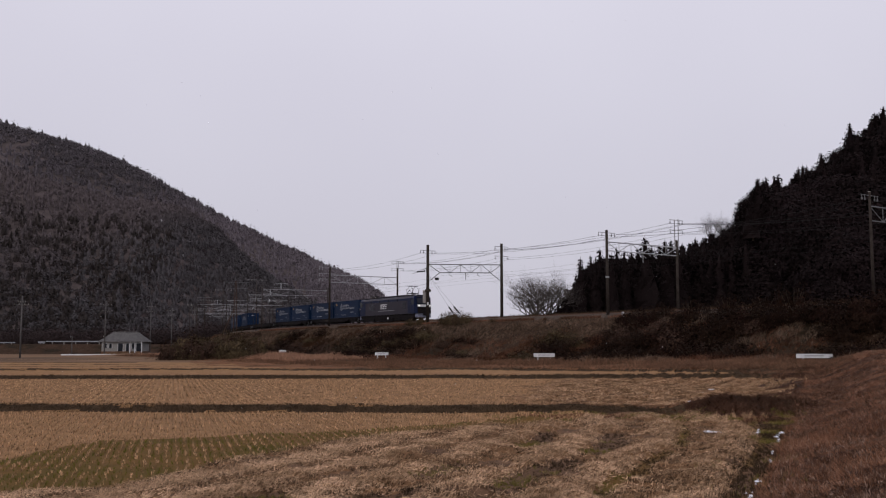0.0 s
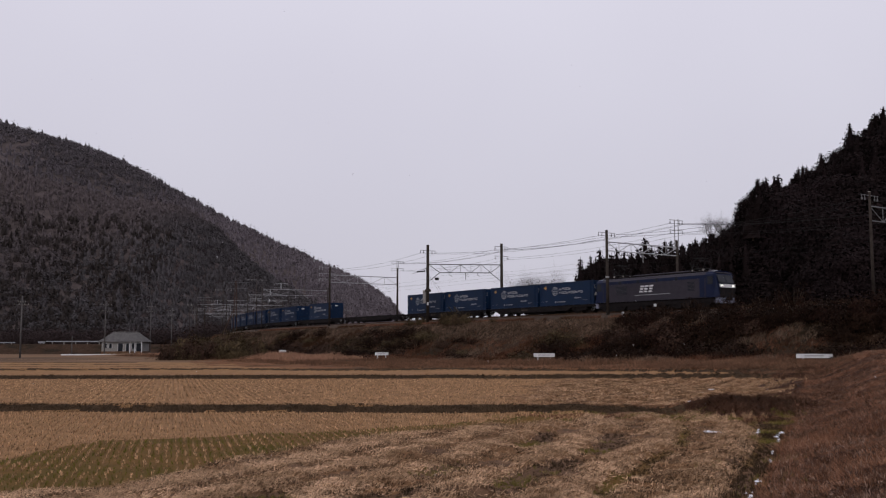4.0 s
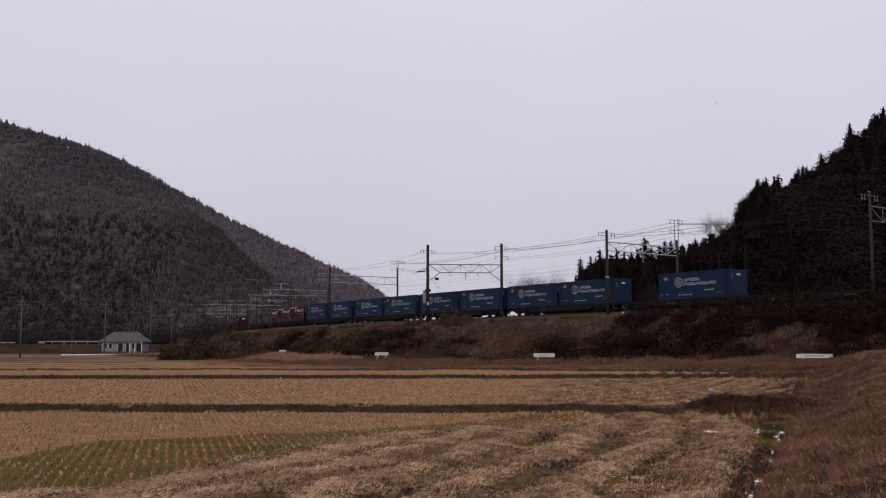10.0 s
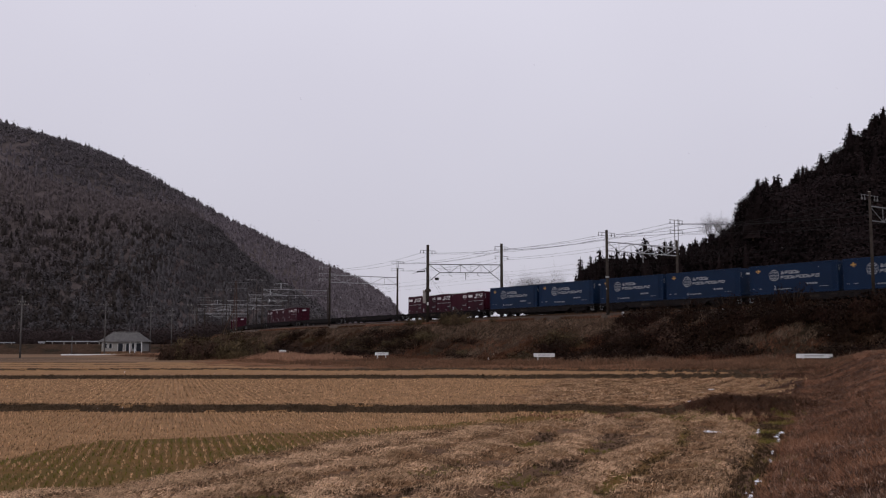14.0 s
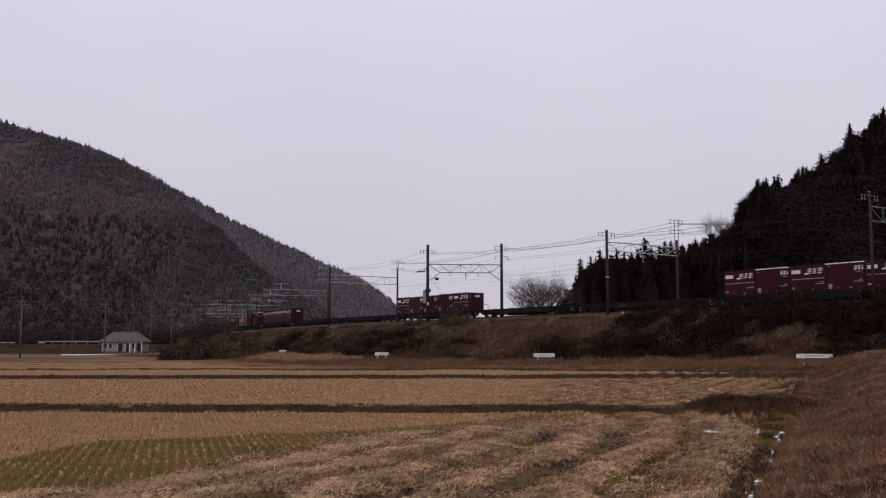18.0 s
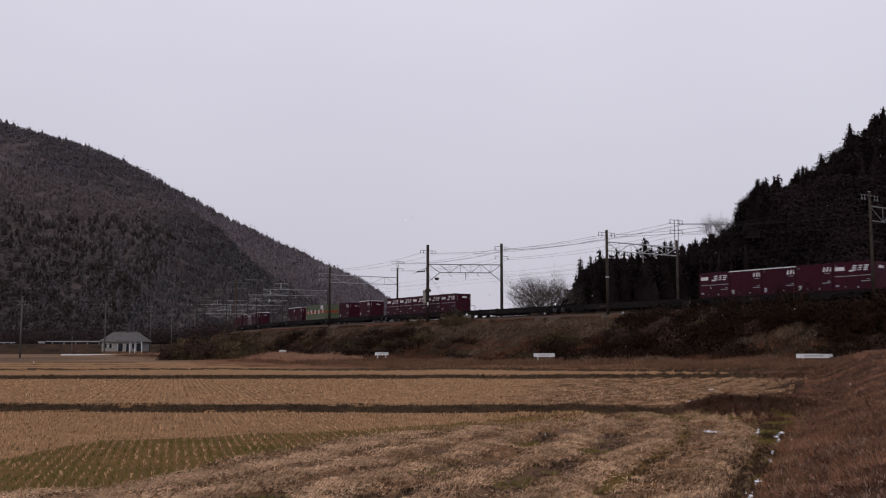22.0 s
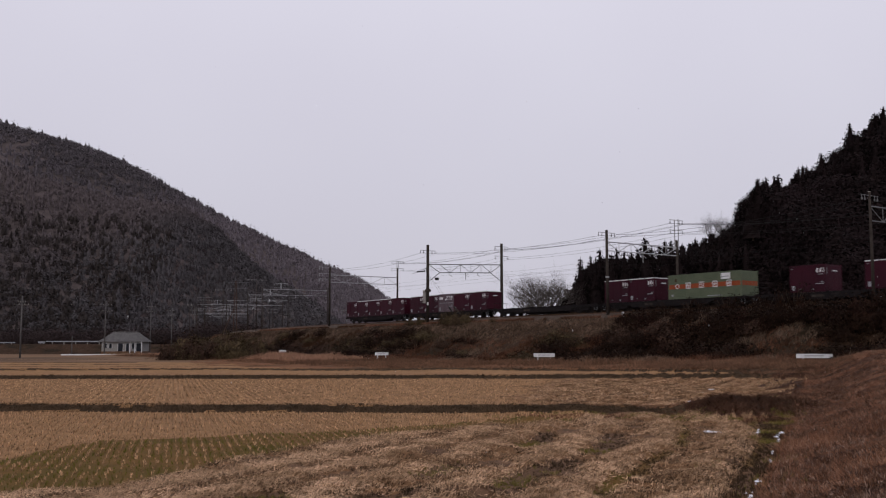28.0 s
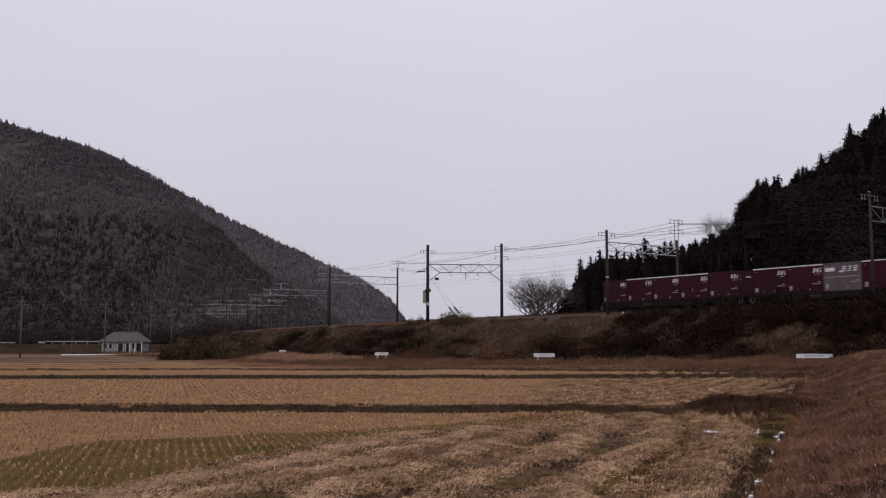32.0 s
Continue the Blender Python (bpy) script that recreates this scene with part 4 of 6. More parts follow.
# white boards at the foot of the embankment
for s_at, w, h, legs, up in ((7.1, 1.6, 0.34, 2, 0.6), (37.0, 1.98, 0.34, 2, 0.62), (66.1, 2.5, 0.3, 1, 0.34), (-20.8, 1.0, 0.36, 1, 0.55)):
    x, y, hd = track(s_at, 16.2)
    x, y = float(x), float(y)
    b = thing("white_board", "low white painted board on short posts in dry grass", "board", "white boards along the embankment", pose(x, y, float(ground_z(x, y)), 0, 0, -3))
    part("board", Shape().box(-w / 2, w / 2, -0.03, 0.03, up - h / 2, up + h / 2), M_WHITE, b, bevel=0.01)
    part("slot_line", Shape().box(-w * 0.28, w * 0.26, -0.036, -0.031, up - 0.02, up + 0.04), M_GREYLINE, b)
    for k in range(legs):
        lx = -w * 0.3 if k == 0 else w * 0.3
        part("post", Shape().box(lx - 0.05, lx + 0.05, 0.031, 0.12, -0.1, up + h * 0.3), M_WHITE, b)


# ---- the valley floor: house, poles, low walls ----
def house():
    x, y, z = ray(222, 628, 232)
    gz = float(ground_z(x, y))
    hs = thing("house", "small single-storey cream house with a grey hipped tile roof", "house", at=pose(x, y, gz - 0.05, 0, 0, 4))
    part("wall", Shape().box(-4.6, 4.6, -3.2, 3.2, 0, 2.75), M_WALL, hs)
    roof = Shape()
    roof.add([(-5.3, -3.9, 2.7), (5.3, -3.9, 2.7), (5.3, 3.9, 2.7), (-5.3, 3.9, 2.7), (-2.9, 0, 4.9), (2.9, 0, 4.9)], [(0, 1, 5, 4), (1, 2, 5), (2, 3, 4, 5), (3, 0, 4), (3, 2, 1, 0)])
    rf = part("roof", roof, M_TILE, hs)
    part("ridge", Shape().rod((-2.9, 0, 4.92), (2.9, 0, 4.92), 0.13), M_TILE, rf)
    for k in range(16):
        xx = -5.0 + k * 0.66
        top = 1 - max(0, (abs(xx) - 2.9) / 2.4)
        part("tile_row", Shape().rod((xx, -3.9, 2.76), (xx, -3.9 + 3.9 * top, 2.76 + 2.2 * top), 0.05, n=5), M_TILE, rf)
    part("plinth", Shape().box(-4.65, 4.65, -3.25, 3.25, 0, 0.5), M_MUD, hs)
    for x0, x1, z0, z1, nm in ((-4.2, -3.4, 1.3, 2.3, "window"), (-2.9, -2.3, 1.2, 2.3, "window"), (-0.9, 0.2, 0.5, 2.35, "door"), (0.9, 1.6, 0.5, 2.35, "door"), (2.2, 2.8, 1.0, 2.4, "window"), (3.2, 4.3, 0.5, 2.4, "door")):
        w = part(nm, Shape().box(x0, x1, -3.26, -3.21, z0, z1), M_GLASS, hs, "dark opening")
        part("frame", Shape().box(x0 - 0.08, x1 + 0.08, -3.3, -3.262, z1, z1 + 0.08).box(x0 - 0.08, x0, -3.3, -3.262, z0, z1).box(x1, x1 + 0.08, -3.3, -3.262, z0, z1), M_WHITE, w)
    for xx in (1.9, 3.0, 4.5):
        part("porch_post", Shape().box(xx - 0.07, xx + 0.07, -3.85, -3.7, 0, 2.7), M_WHITE, hs)


house()

for px, top, base, d, arms in ((40, 524, 634, 150, ((0.95, 0.6), (1.35, 1.1))), (188, 532, 628, 215, ((1.0, 1.3), (2.3, 1.5))), (268, 536, 622, 240, ((1.0, 1.0), (2.2, 1.0))), (305, 545, 620, 250, ((0.8, 1.1), (2.0, 0.9))), (345, 545, 605, 290, ((0.8, 1.2), (2.0, 1.0))), (128, 596, 620, 215, ((0.4, 0.01),))):
    x, y, z1 = ray(px, top, d)
    gz = float(ground_z(x, y))
    p = thing("utility_pole", "grey concrete utility pole with crossarms", "pole", "utility poles", pose(x, y, gz, 0, 0, 10))
    part("shaft", Shape().rod((0, 0, -0.1), (0, 0, z1 - gz), 0.14, 0.09, 10), M_CONCD, p, smooth=True)
    for dz, hw in arms:
        a = part("crossarm", Shape().rod((-hw, -0.15, z1 - gz - dz), (hw, -0.15, z1 - gz - dz), 0.045), M_CONCD, p)
        for q in (-0.9, -0.35, 0.35, 0.9):
            part("insulator", Shape().rod((hw * q, -0.15, z1 - gz - dz), (hw * q, -0.15, z1 - gz - dz + 0.2), 0.05), M_CONC, a)

for px0, px1, py, d, hgt in ((108, 205, 629, 205, 0.5), (68, 80, 606, 262, 0.5), (82, 186, 604.5, 262, 0.26), (0, 27, 606.5, 262, 0.26), (-120, -30, 606, 262, 0.26)):
    a, b = Vector(ray(px0, py, d)), Vector(ray(px1, py, d))
    low = py > 620
    w = thing("low_wall" if low else "guard_rail", "low white garden wall" if low else "white road guard rail on posts", "wall" if low else "guard rail", "" if low else "guard rails")
    part("panel", Shape().box(a.x, b.x, d - 0.08, d + 0.08, a.z - hgt / 2, a.z + hgt / 2), M_WHITE if low else M_PALE, w)
    n = max(2, int((b.x - a.x) / 3))
    for k in range(n):
        xx = a.x + (b.x - a.x) * (k + 0.5) / n
        part("post", Shape().box(xx - 0.1, xx + 0.1, d + 0.09, d + 0.25, float(ground_z(xx, d)) - 0.1, a.z + hgt / 2), M_CONC, w)


# the raised country road behind the house
def raised_road():
    xs = np.arange(-260, -40, 4.0)
    ds = np.array([-9, -2.2, -1.6, 4, 5, 12.0])
    zs = np.array([0.9, 3.3, 3.5, 3.5, 3.3, 0.9])
    X, D = np.meshgrid(xs, ds, indexing="ij")
    Z = np.broadcast_to(zs, X.shape) + 0.1 * wave(X, D, 0.7)
    Y = 264 + D + 0.02 * X
    i = np.arange(X.size).reshape(X.shape)
    f = np.stack([i[:-1, :-1], i[1:, :-1], i[1:, 1:], i[:-1, 1:]], -1).reshape(-1, 4)
    stuff("raised_road", np.stack([X, Y, Z], -1).reshape(-1, 3), f, M_BANK, "raised country road on an earth bank", "road", kind="structure")


raised_road()


# ---- grass, stubble and straw ----
def tuft_template(seed, n, w, spread, lift=0.15):
    """n thin blades, one metre high, leaning outwards."""
    rng = np.random.default_rng(seed)
    v, f = [], []
    for k in range(n):
        a = rng.random() * 6.283
        r = rng.random() * spread
        b = rng.random() * 6.283
        h = 0.55 + 0.45 * rng.random()
        cx, cy = 0.35 * r * math.cos(a), 0.35 * r * math.sin(a)
        o = len(v)
        v += [(cx - w * math.cos(b), cy - w * math.sin(b), 0), (cx + w * math.cos(b), cy + w * math.sin(b), 0), (r * math.cos(a) + lift * (rng.random() - 0.5), r * math.sin(a) + lift * (rng.random() - 0.5), h)]
        f.append((o, o + 1, o + 2))
    return np.array(v), np.array(f)


def strew(name, pts, temps, size, material, label, category, lean=None):
    V, F, o = [], [], 0
    n = len(pts)
    if n == 0:
        return None
    turn = RNG.random(n) * 6.283
    for k, (tv, tf) in enumerate(temps):
        m = np.arange(n) % len(temps) == k
        if not m.any():
            continue
        v, f = scatter(tv, tf, pts[m], turn[m], size[m], None if lean is None else lean[m])
        V.append(v), F.append(f + o)
        o += len(v)
    return stuff(name, np.concatenate(V), np.concatenate(F), material, label, category)


def grounded(x, y, dz=0.0):
    return np.stack([x, y, ground_z(x, y) + dz], -1)


def in_view(x, y, edge=1.0):
    return np.abs(x) < 0.47 * y + edge


STUB = [tuft_template(40 + i, 9, 0.15, 0.6) for i in range(4)]
GRASS = [tuft_template(50 + i, 10, 0.03, 0.6) for i in range(5)]
CLUMP = [tuft_template(80 + i, 9, 0.045, 0.8) for i in range(4)]
WISP = [tuft_template(60 + i, 7, 0.02, 0.75) for i in range(4)]


def paddy_rows(y0, y1, x0, x1, row, hill, slope):
    """Planted hills in rows that run away from the road."""
    a = np.arange(x0 - 40, x1 + 40, row)
    b = np.arange(y0, y1, hill)
    A, B = np.meshgrid(a, b)
    A = A + RNG.normal(size=A.shape) * 0.018
    B = B + RNG.normal(size=B.shape) * 0.018
    x, y = (A + slope * (B - 20)).ravel(), B.ravel()
    m = (x > x0) & (x < x1) & in_view(x, y)
    return x[m], y[m]


def near_paddy():
    x, y = paddy_rows(9, 41.5, -24, 15, 0.22, 0.33, -0.27)
    u = rut_line(x, y)
    rag = 1.2 * wave(x, y, 0.9, 1.0)
    ok = (y < bund1(x) - 0.5) & (straw_edge(x, y) < 0.4 * rag) & (u < -1.5) & (RNG.random(len(x)) > 0.06)
    g = green_patch(x, y)
    for sel, nm, mt, lab, hh in ((ok & ~g, "rice_stubble", M_STALK, "rows of cut straw-coloured rice stubble", 0.105), (ok & g, "green_rice_stubble", M_GREENST, "rows of rice stubble regrown green", 0.075)):
        p = grounded(x[sel], y[sel], -0.01)
        if nm == "green_rice_stubble":
            p[:, 0] += 0.11
        sz = hh * (0.7 + 0.6 * RNG.random(len(p)))
        strew(nm, p, STUB, np.stack([sz * 0.8, sz * 0.8, sz], -1), mt, lab, "stubble")
    # small dark tufts mark the gaps between the hills
    sel = ok & ~g & (RNG.random(len(x)) < 0.85)
    p = grounded(x[sel] + 0.10, y[sel] + 0.12, -0.01)
    sz = 0.045 * (0.7 + 0.6 * RNG.random(len(p)))
    strew("stubble_gaps", p, STUB, np.stack([sz * 0.9, sz * 0.9, sz], -1), M_DARKTUFT, "small dark tufts between the stubble hills", "stubble")
    # straw-coloured tops between the green hills
    sel = ok & g & (RNG.random(len(x)) < 0.9)
    p = grounded(x[sel], y[sel], -0.01)
    sz = 0.085 * (0.7 + 0.6 * RNG.random(len(p)))
    strew("dry_stubble", p, STUB, np.stack([sz * 0.95, sz * 0.95, sz], -1), M_STALK, "dry stalks among the green stubble", "stubble")


def second_paddy():
    x, y = paddy_rows(40, 73, -36, 24, 0.30, 0.40, -0.27)
    ok = (x < 3.5 + 0.16 * (y - 40) + 2 * wave(x, y, 0.9)) & (y > bund1(x) + 1.1) & (y < bund2(x) - 0.6) & (x < bank_foot(y) - 1.5) & (RNG.random(len(x)) > 0.15)
    p = grounded(x[ok], y[ok], -0.01)
    sz = 0.10 * (0.7 + 0.6 * RNG.random(len(p)))
    strew("far_rice_stubble", p, [tuft_template(70, 6, 0.08, 0.8)], np.stack([sz * 2.0, sz * 2.0, sz], -1), M_STALK, "even rows of cut rice stubble", "stubble")
    pick = RNG.random(len(p)) < 0.4
    q = p[pick] + np.array([0.14, 0.15, 0.0])
    sz = 0.07 * (0.7 + 0.6 * RNG.random(len(q)))
    strew("far_stubble_gaps", q, [tuft_template(71, 5, 0.08, 0.8)], np.stack([sz * 2.0, sz * 2.0, sz], -1), M_DARKTUFT, "small dark tufts between the rows of stubble", "stubble")


def straw_cover():
    """Loose chopped straw lying in swathes along the harvester's tracks."""
    n = 560000
    y = 9 + 31 * RNG.random(n) ** 1.6
    x = (RNG.random(n) * 2 - 1) * (0.47 * y + 1)
    u = rut_line(x, y)
    keep = (straw_edge(x, y) > -0.15) & (u < -0.5) & (y < bund1(x) - 0.4) & (RNG.random(n) > 1.15 * ruts(x, y)) & ~((y > 13.5) & (y < 16.5) & (u > -8) & (u < -5.2) & (wave(x, y, 1.9, 2.0) > -0.2))
    keep &= RNG.random(n) < (0.15 + 0.85 * swell(x, y)) * np.where(clods(x, y), 0.2, 1.0)
    x, y = x[keep][:190000], y[keep][:190000]
    n = len(x)
    L = 0.05 + 0.10 * RNG.random(n)
    a = 1.2 + RNG.normal(size=n) * 0.8
    z = ground_z(x, y) + 0.01 + 0.05 * RNG.random(n)
    dx, dy, dz = np.cos(a) * L / 2, np.sin(a) * L / 2, (RNG.random(n) - 0.35) * 0.09
    wx, wy = -np.sin(a) * 0.006, np.cos(a) * 0.006
    v = np.stack([np.stack([x - dx - wx, y - dy - wy, z - dz], -1), np.stack([x + dx, y + dy, z + dz], -1), np.stack([x - dx + wx, y - dy + wy, z - dz + 0.008], -1)], 1).reshape(-1, 3)
    f = np.arange(3 * n).reshape(-1, 3)
    stuff("loose_straw", v, f, M_LOOSE, "loose pale chopped straw strewn over the paddy", "straw")
    pick = (RNG.random(n) < 0.06 * (0.3 + 1.2 * swell(x, y))) & (ruts(x, y) < 0.12)
    p = grounded(x[pick], y[pick], -0.01)
    sz = 0.06 + 0.08 * RNG.random(len(p))
    strew("straw_clumps", p, CLUMP, np.stack([sz * 1.5, sz * 1.5, sz * 0.7], -1), M_LOOSE, "tangled clumps of pale straw", "straw", np.stack([0.6 * RNG.normal(size=len(p)), 0.6 * RNG.normal(size=len(p))], -1))
    # dark tufts put the weak shading of the hollows into colour
    pick = RNG.random(n) < 0.34 * (1.0 - swell(x, y)) ** 1.5 * (0.7 + 0.6 * wave(x, y, 1.1, 6.0))
    p = grounded(x[pick], y[pick], -0.01)
    sz = 0.07 + 0.08 * RNG.random(len(p))
    strew("dark_litter", p, CLUMP, np.stack([sz * 1.6, sz * 1.6, sz * 0.7], -1), M_DARKTUFT, "dark straw tufts that paint shade into the hollows", "straw")


def second_straw():
    """Straw swathes on the right of the middle paddy, and pale strands on the bank."""
    n = 120000
    y = 39 + 34 * RNG.random(n)
    x = 2 + 26 * RNG.random(n)
    ok = (x > 3 + 0.16 * (y - 40)) & (x < bank_foot(y) - 0.4) & (y > bund1(x) + 0.9) & (y < bund2(x) - 0.4) & (RNG.random(n) < 0.45 + 0.5 * np.sin(2 * math.pi * (x - 0.62 * y) / 1.5 + 1.5 * wave(x, y, 0.5, 3.0)))
    p = grounded(x[ok][:24000], y[ok][:24000], -0.01)
    sz = 0.045 + 0.07 * RNG.random(len(p))
    strew("straw_swathes", p, STUB, np.stack([sz * 1.6, sz * 1.6, sz * 0.8], -1), M_LOOSE, "swathes of cut straw on the middle paddy", "straw", 0.7 * RNG.normal(size=(len(p), 2)))
    n = 60000
    y = 8 + 60 * RNG.random(n) ** 1.7
    x = bank_foot(y) + 0.2 + 14 * RNG.random(n)
    ok = in_view(x, y, 0.5)
    x, y = x[ok][:18000], y[ok][:18000]
    n = len(x)
    L, a = 0.03 + 0.06 * RNG.random(n), 6.28 * RNG.random(n)
    z = ground_z(x, y) + 0.02 + 0.10 * RNG.random(n)
    dx, dy, dz = np.cos(a) * L / 2, np.sin(a) * L / 2, (RNG.random(n) - 0.4) * 0.12
    wx, wy = -np.sin(a) * 0.006, np.cos(a) * 0.006
    v = np.stack([np.stack([x - dx - wx, y - dy - wy, z - dz], -1), np.stack([x + dx, y + dy, z + dz], -1), np.stack([x - dx + wx, y - dy + wy, z - dz + 0.008], -1)], 1).reshape(-1, 3)
    stuff("bank_straw", v, np.arange(3 * n).reshape(-1, 3), M_BANKSTRAW, "pale dry stems lying on the bank", "grass")
    # rank growth in the ditch at the bank's foot
    n = 4500
    y = 9 + 36 * RNG.random(n) ** 1.3
    x = bank_foot(y) - 0.35 + 0.42 * RNG.normal(size=n)
    green = (wave(x, y, 1.7, 4.0) > 0.3) & (y > 16 + 6 * RNG.random(n))
    for sel, nm, mt, lab in ((~green, "ditch_grass", M_BUNDGR, "dark rotten grass in the ditch"), (green, "ditch_weeds", M_GREENST, "olive-green weeds in the ditch")):
        p = grounded(x[sel], y[sel], -0.02)
        sz = 0.06 + 0.10 * RNG.random(len(p))
        strew(nm, p, GRASS, np.stack([sz * 1.2, sz * 1.2, sz], -1), mt, lab, "grass")
    # moss and dark litter in the wheel ruts and the wet hollow
    n = 60000
    y = 10 + 26 * RNG.random(n) ** 1.2
    x = (RNG.random(n) * 2 - 1) * (0.47 * y + 1)
    u = rut_line(x, y)
    ok = ((ruts(x, y) > 0.35) | ((y > 13.2) & (y < 16.8) & (u > -8.2) & (u < -4.8))) & (u < -1)
    x, y = x[ok][:6000], y[ok][:6000]
    green = wave(x, y, 0.8, 3.0) + 0.4 * wave(x, y, 2.5, 1.0) > 0.15
    for sel, nm, mt, lab in ((~green, "rut_litter", M_BUNDGR, "dark muddy litter in the wheel ruts"), (green, "rut_moss", M_GREENST, "green regrowth in the wheel ruts")):
        p = grounded(x[sel], y[sel], -0.015)
        sz = 0.04 + 0.07 * RNG.random(len(p))
        strew(nm, p, GRASS, np.stack([sz * 1.5, sz * 1.5, sz], -1), mt, lab, "grass")


def bund_grass():
    X, Y = [], []
    for b, x0, x1, n, dp in ((bund1, -22, 8.2, 8500, 0.42), (bund2, -38, 19.6, 5200, 0.4), (bund3, -44, 19.6, 2600, 0.35), (lambda x: 104 + 0.12 * (x + 40), -60, -12, 900, 0.4), (lambda x: 118 - 0.05 * (x + 40), -62, -38, 700, 0.5), (lambda x: 133 + 0.1 * (x + 50), -70, -40, 700, 0.5)):
        x = x0 + (x1 - x0) * RNG.random(n)
        X.append(x), Y.append(b(x) + 0.05 + RNG.normal(size=n) * dp * 0.5)
    x, y = np.concatenate(X), np.concatenate(Y)
    p = grounded(x, y, -0.02)
    sz = (0.06 + 0.10 * RNG.random(len(p))) * np.where(y > 84, 0.7, np.where(y < 42, 0.7, 1.0))
    strew("bund_grass", p, GRASS, np.stack([sz * 1.2, sz * 1.2, sz], -1), M_BUNDGR, "dark withered grass along the field bunds", "grass")


def headland_grass():
    """Dark brown weeds on the spur of the bank, olive growth and pale tufts before it."""
    n = 52000
    y = 31 + 33 * RNG.random(n) ** 1.3
    x = 1.0 + 21 * RNG.random(n)
    t = x - bank_foot(y)
    rim = wave(x, y, 0.9, 2.0)
    dark = (mound(x, y) > 0.12 + 0.55 * RNG.random(n)) | ((t > -1.6 + 0.8 * rim) & (t < 0.4 + 2.2 * RNG.random(n)) & (y > 36.5) & (RNG.random(n) < 0.65 * smooth(60, 40, y)))
    olive = ~dark & (np.abs(y - bund1(x) + 1.3 + 0.25 * np.maximum(7 - x, 0)) < 1.2 + 0.6 * rim + 1.2 * (x > 7)) & (x > 1.0 + 3 * RNG.random(n)) & (t < -0.2) & (RNG.random(n) < 0.45)
    for sel, nm, mt, lab, h0, h1 in ((dark, "corner_weeds", M_WEED, "dark brown withered weeds at the field corner", 0.08, 0.17), (olive & (rim > -0.1), "headland_green", M_GREENST, "olive-green weeds at the field corner", 0.05, 0.10), (olive & (rim <= -0.1), "headland_grass", M_DRYGRASS, "brown withered grass at the field corner", 0.06, 0.12)):
        p = grounded(x[sel], y[sel], -0.02)
        sz = h0 + h1 * RNG.random(len(p))
        strew(nm, p, GRASS, np.stack([sz * 1.4, sz * 1.4, sz], -1), mt, lab, "grass", 0.8 * RNG.normal(size=(len(p), 2)))
    # pale stubble tufts left along the foot of the weeds and beyond them
    spots = [(8.4 + 0.33 * i, 34.7 + 0.12 * math.sin(3 * i)) for i in range(9)] + [(17.4 + 0.5 * i, 57.8) for i in range(8)]
    x = np.repeat([q[0] for q in spots], 7) + 0.05 * RNG.normal(size=7 * len(spots))
    y = np.repeat([q[1] for q in spots], 7) + 0.12 * RNG.normal(size=7 * len(spots))
    p = grounded(x, y, -0.02)
    sz = 0.16 + 0.18 * RNG.random(len(p))
    strew("pale_tufts", p, CLUMP, np.stack([sz * 0.6, sz * 0.6, sz], -1), M_LOOSE, "pale upright stubble tufts by the weeds", "grass")
    # rough grass where the bunds run out below the bank
    n = 7000
    x, y = 15 + 13 * RNG.random(n), 56 + 20 * RNG.random(n)
    ok = ((y > bund3(x) + 0.3) | (x > 18.8)) & (y > bund2(x) - 0.6) & (x - bank_foot(y) < 3)
    p = grounded(x[ok], y[ok], -0.03)
    sz = 0.14 + 0.2 * RNG.random(len(p))
    strew("bank_end_grass", p, CLUMP, np.stack([sz * 1.3, sz * 1.3, sz], -1), M_MARGIN, "rough brown grass where the bunds meet the bank", "grass", 0.5 * RNG.normal(size=(len(p), 2)))


def bank_grass():
    n = 80000
    y = 7 + 68 * RNG.random(n) ** 1.6
    x = bank_foot(y) + 0.1 + 16 * RNG.random(n) ** 1.2
    ok = in_view(x, y, 0.6)
    x, y = x[ok][:38000], y[ok][:38000]
    p = grounded(x, y, -0.02)
    sz = (0.08 + 0.13 * RNG.random(len(p))) * (1 + 0.5 * wave(x, y, 0.9, 2.0))
    lean = np.stack([-0.35 + 0.6 * RNG.normal(size=len(p)), 0.5 * RNG.normal(size=len(p))], -1)
    pick = (RNG.random(len(p)) < 0.35) & (wave(x, y, 1.6, 3.0) + 0.6 * wave(x, y, 4.2, 1.0) > 0.0)
    dz = 0.08 + 0.12 * RNG.random(int(pick.sum()))
    strew("dark_bank_grass", p[pick], CLUMP, np.stack([dz * 1.3, dz * 1.3, dz], -1), M_WEED, "dark rotten tufts in the bank's grass", "grass", lean[pick])
    strew("bank_grass", p, WISP, np.stack([sz * 1.1, sz * 1.1, sz], -1), M_BANKGR, "matted brown withered grass on the roadside bank", "grass", lean)


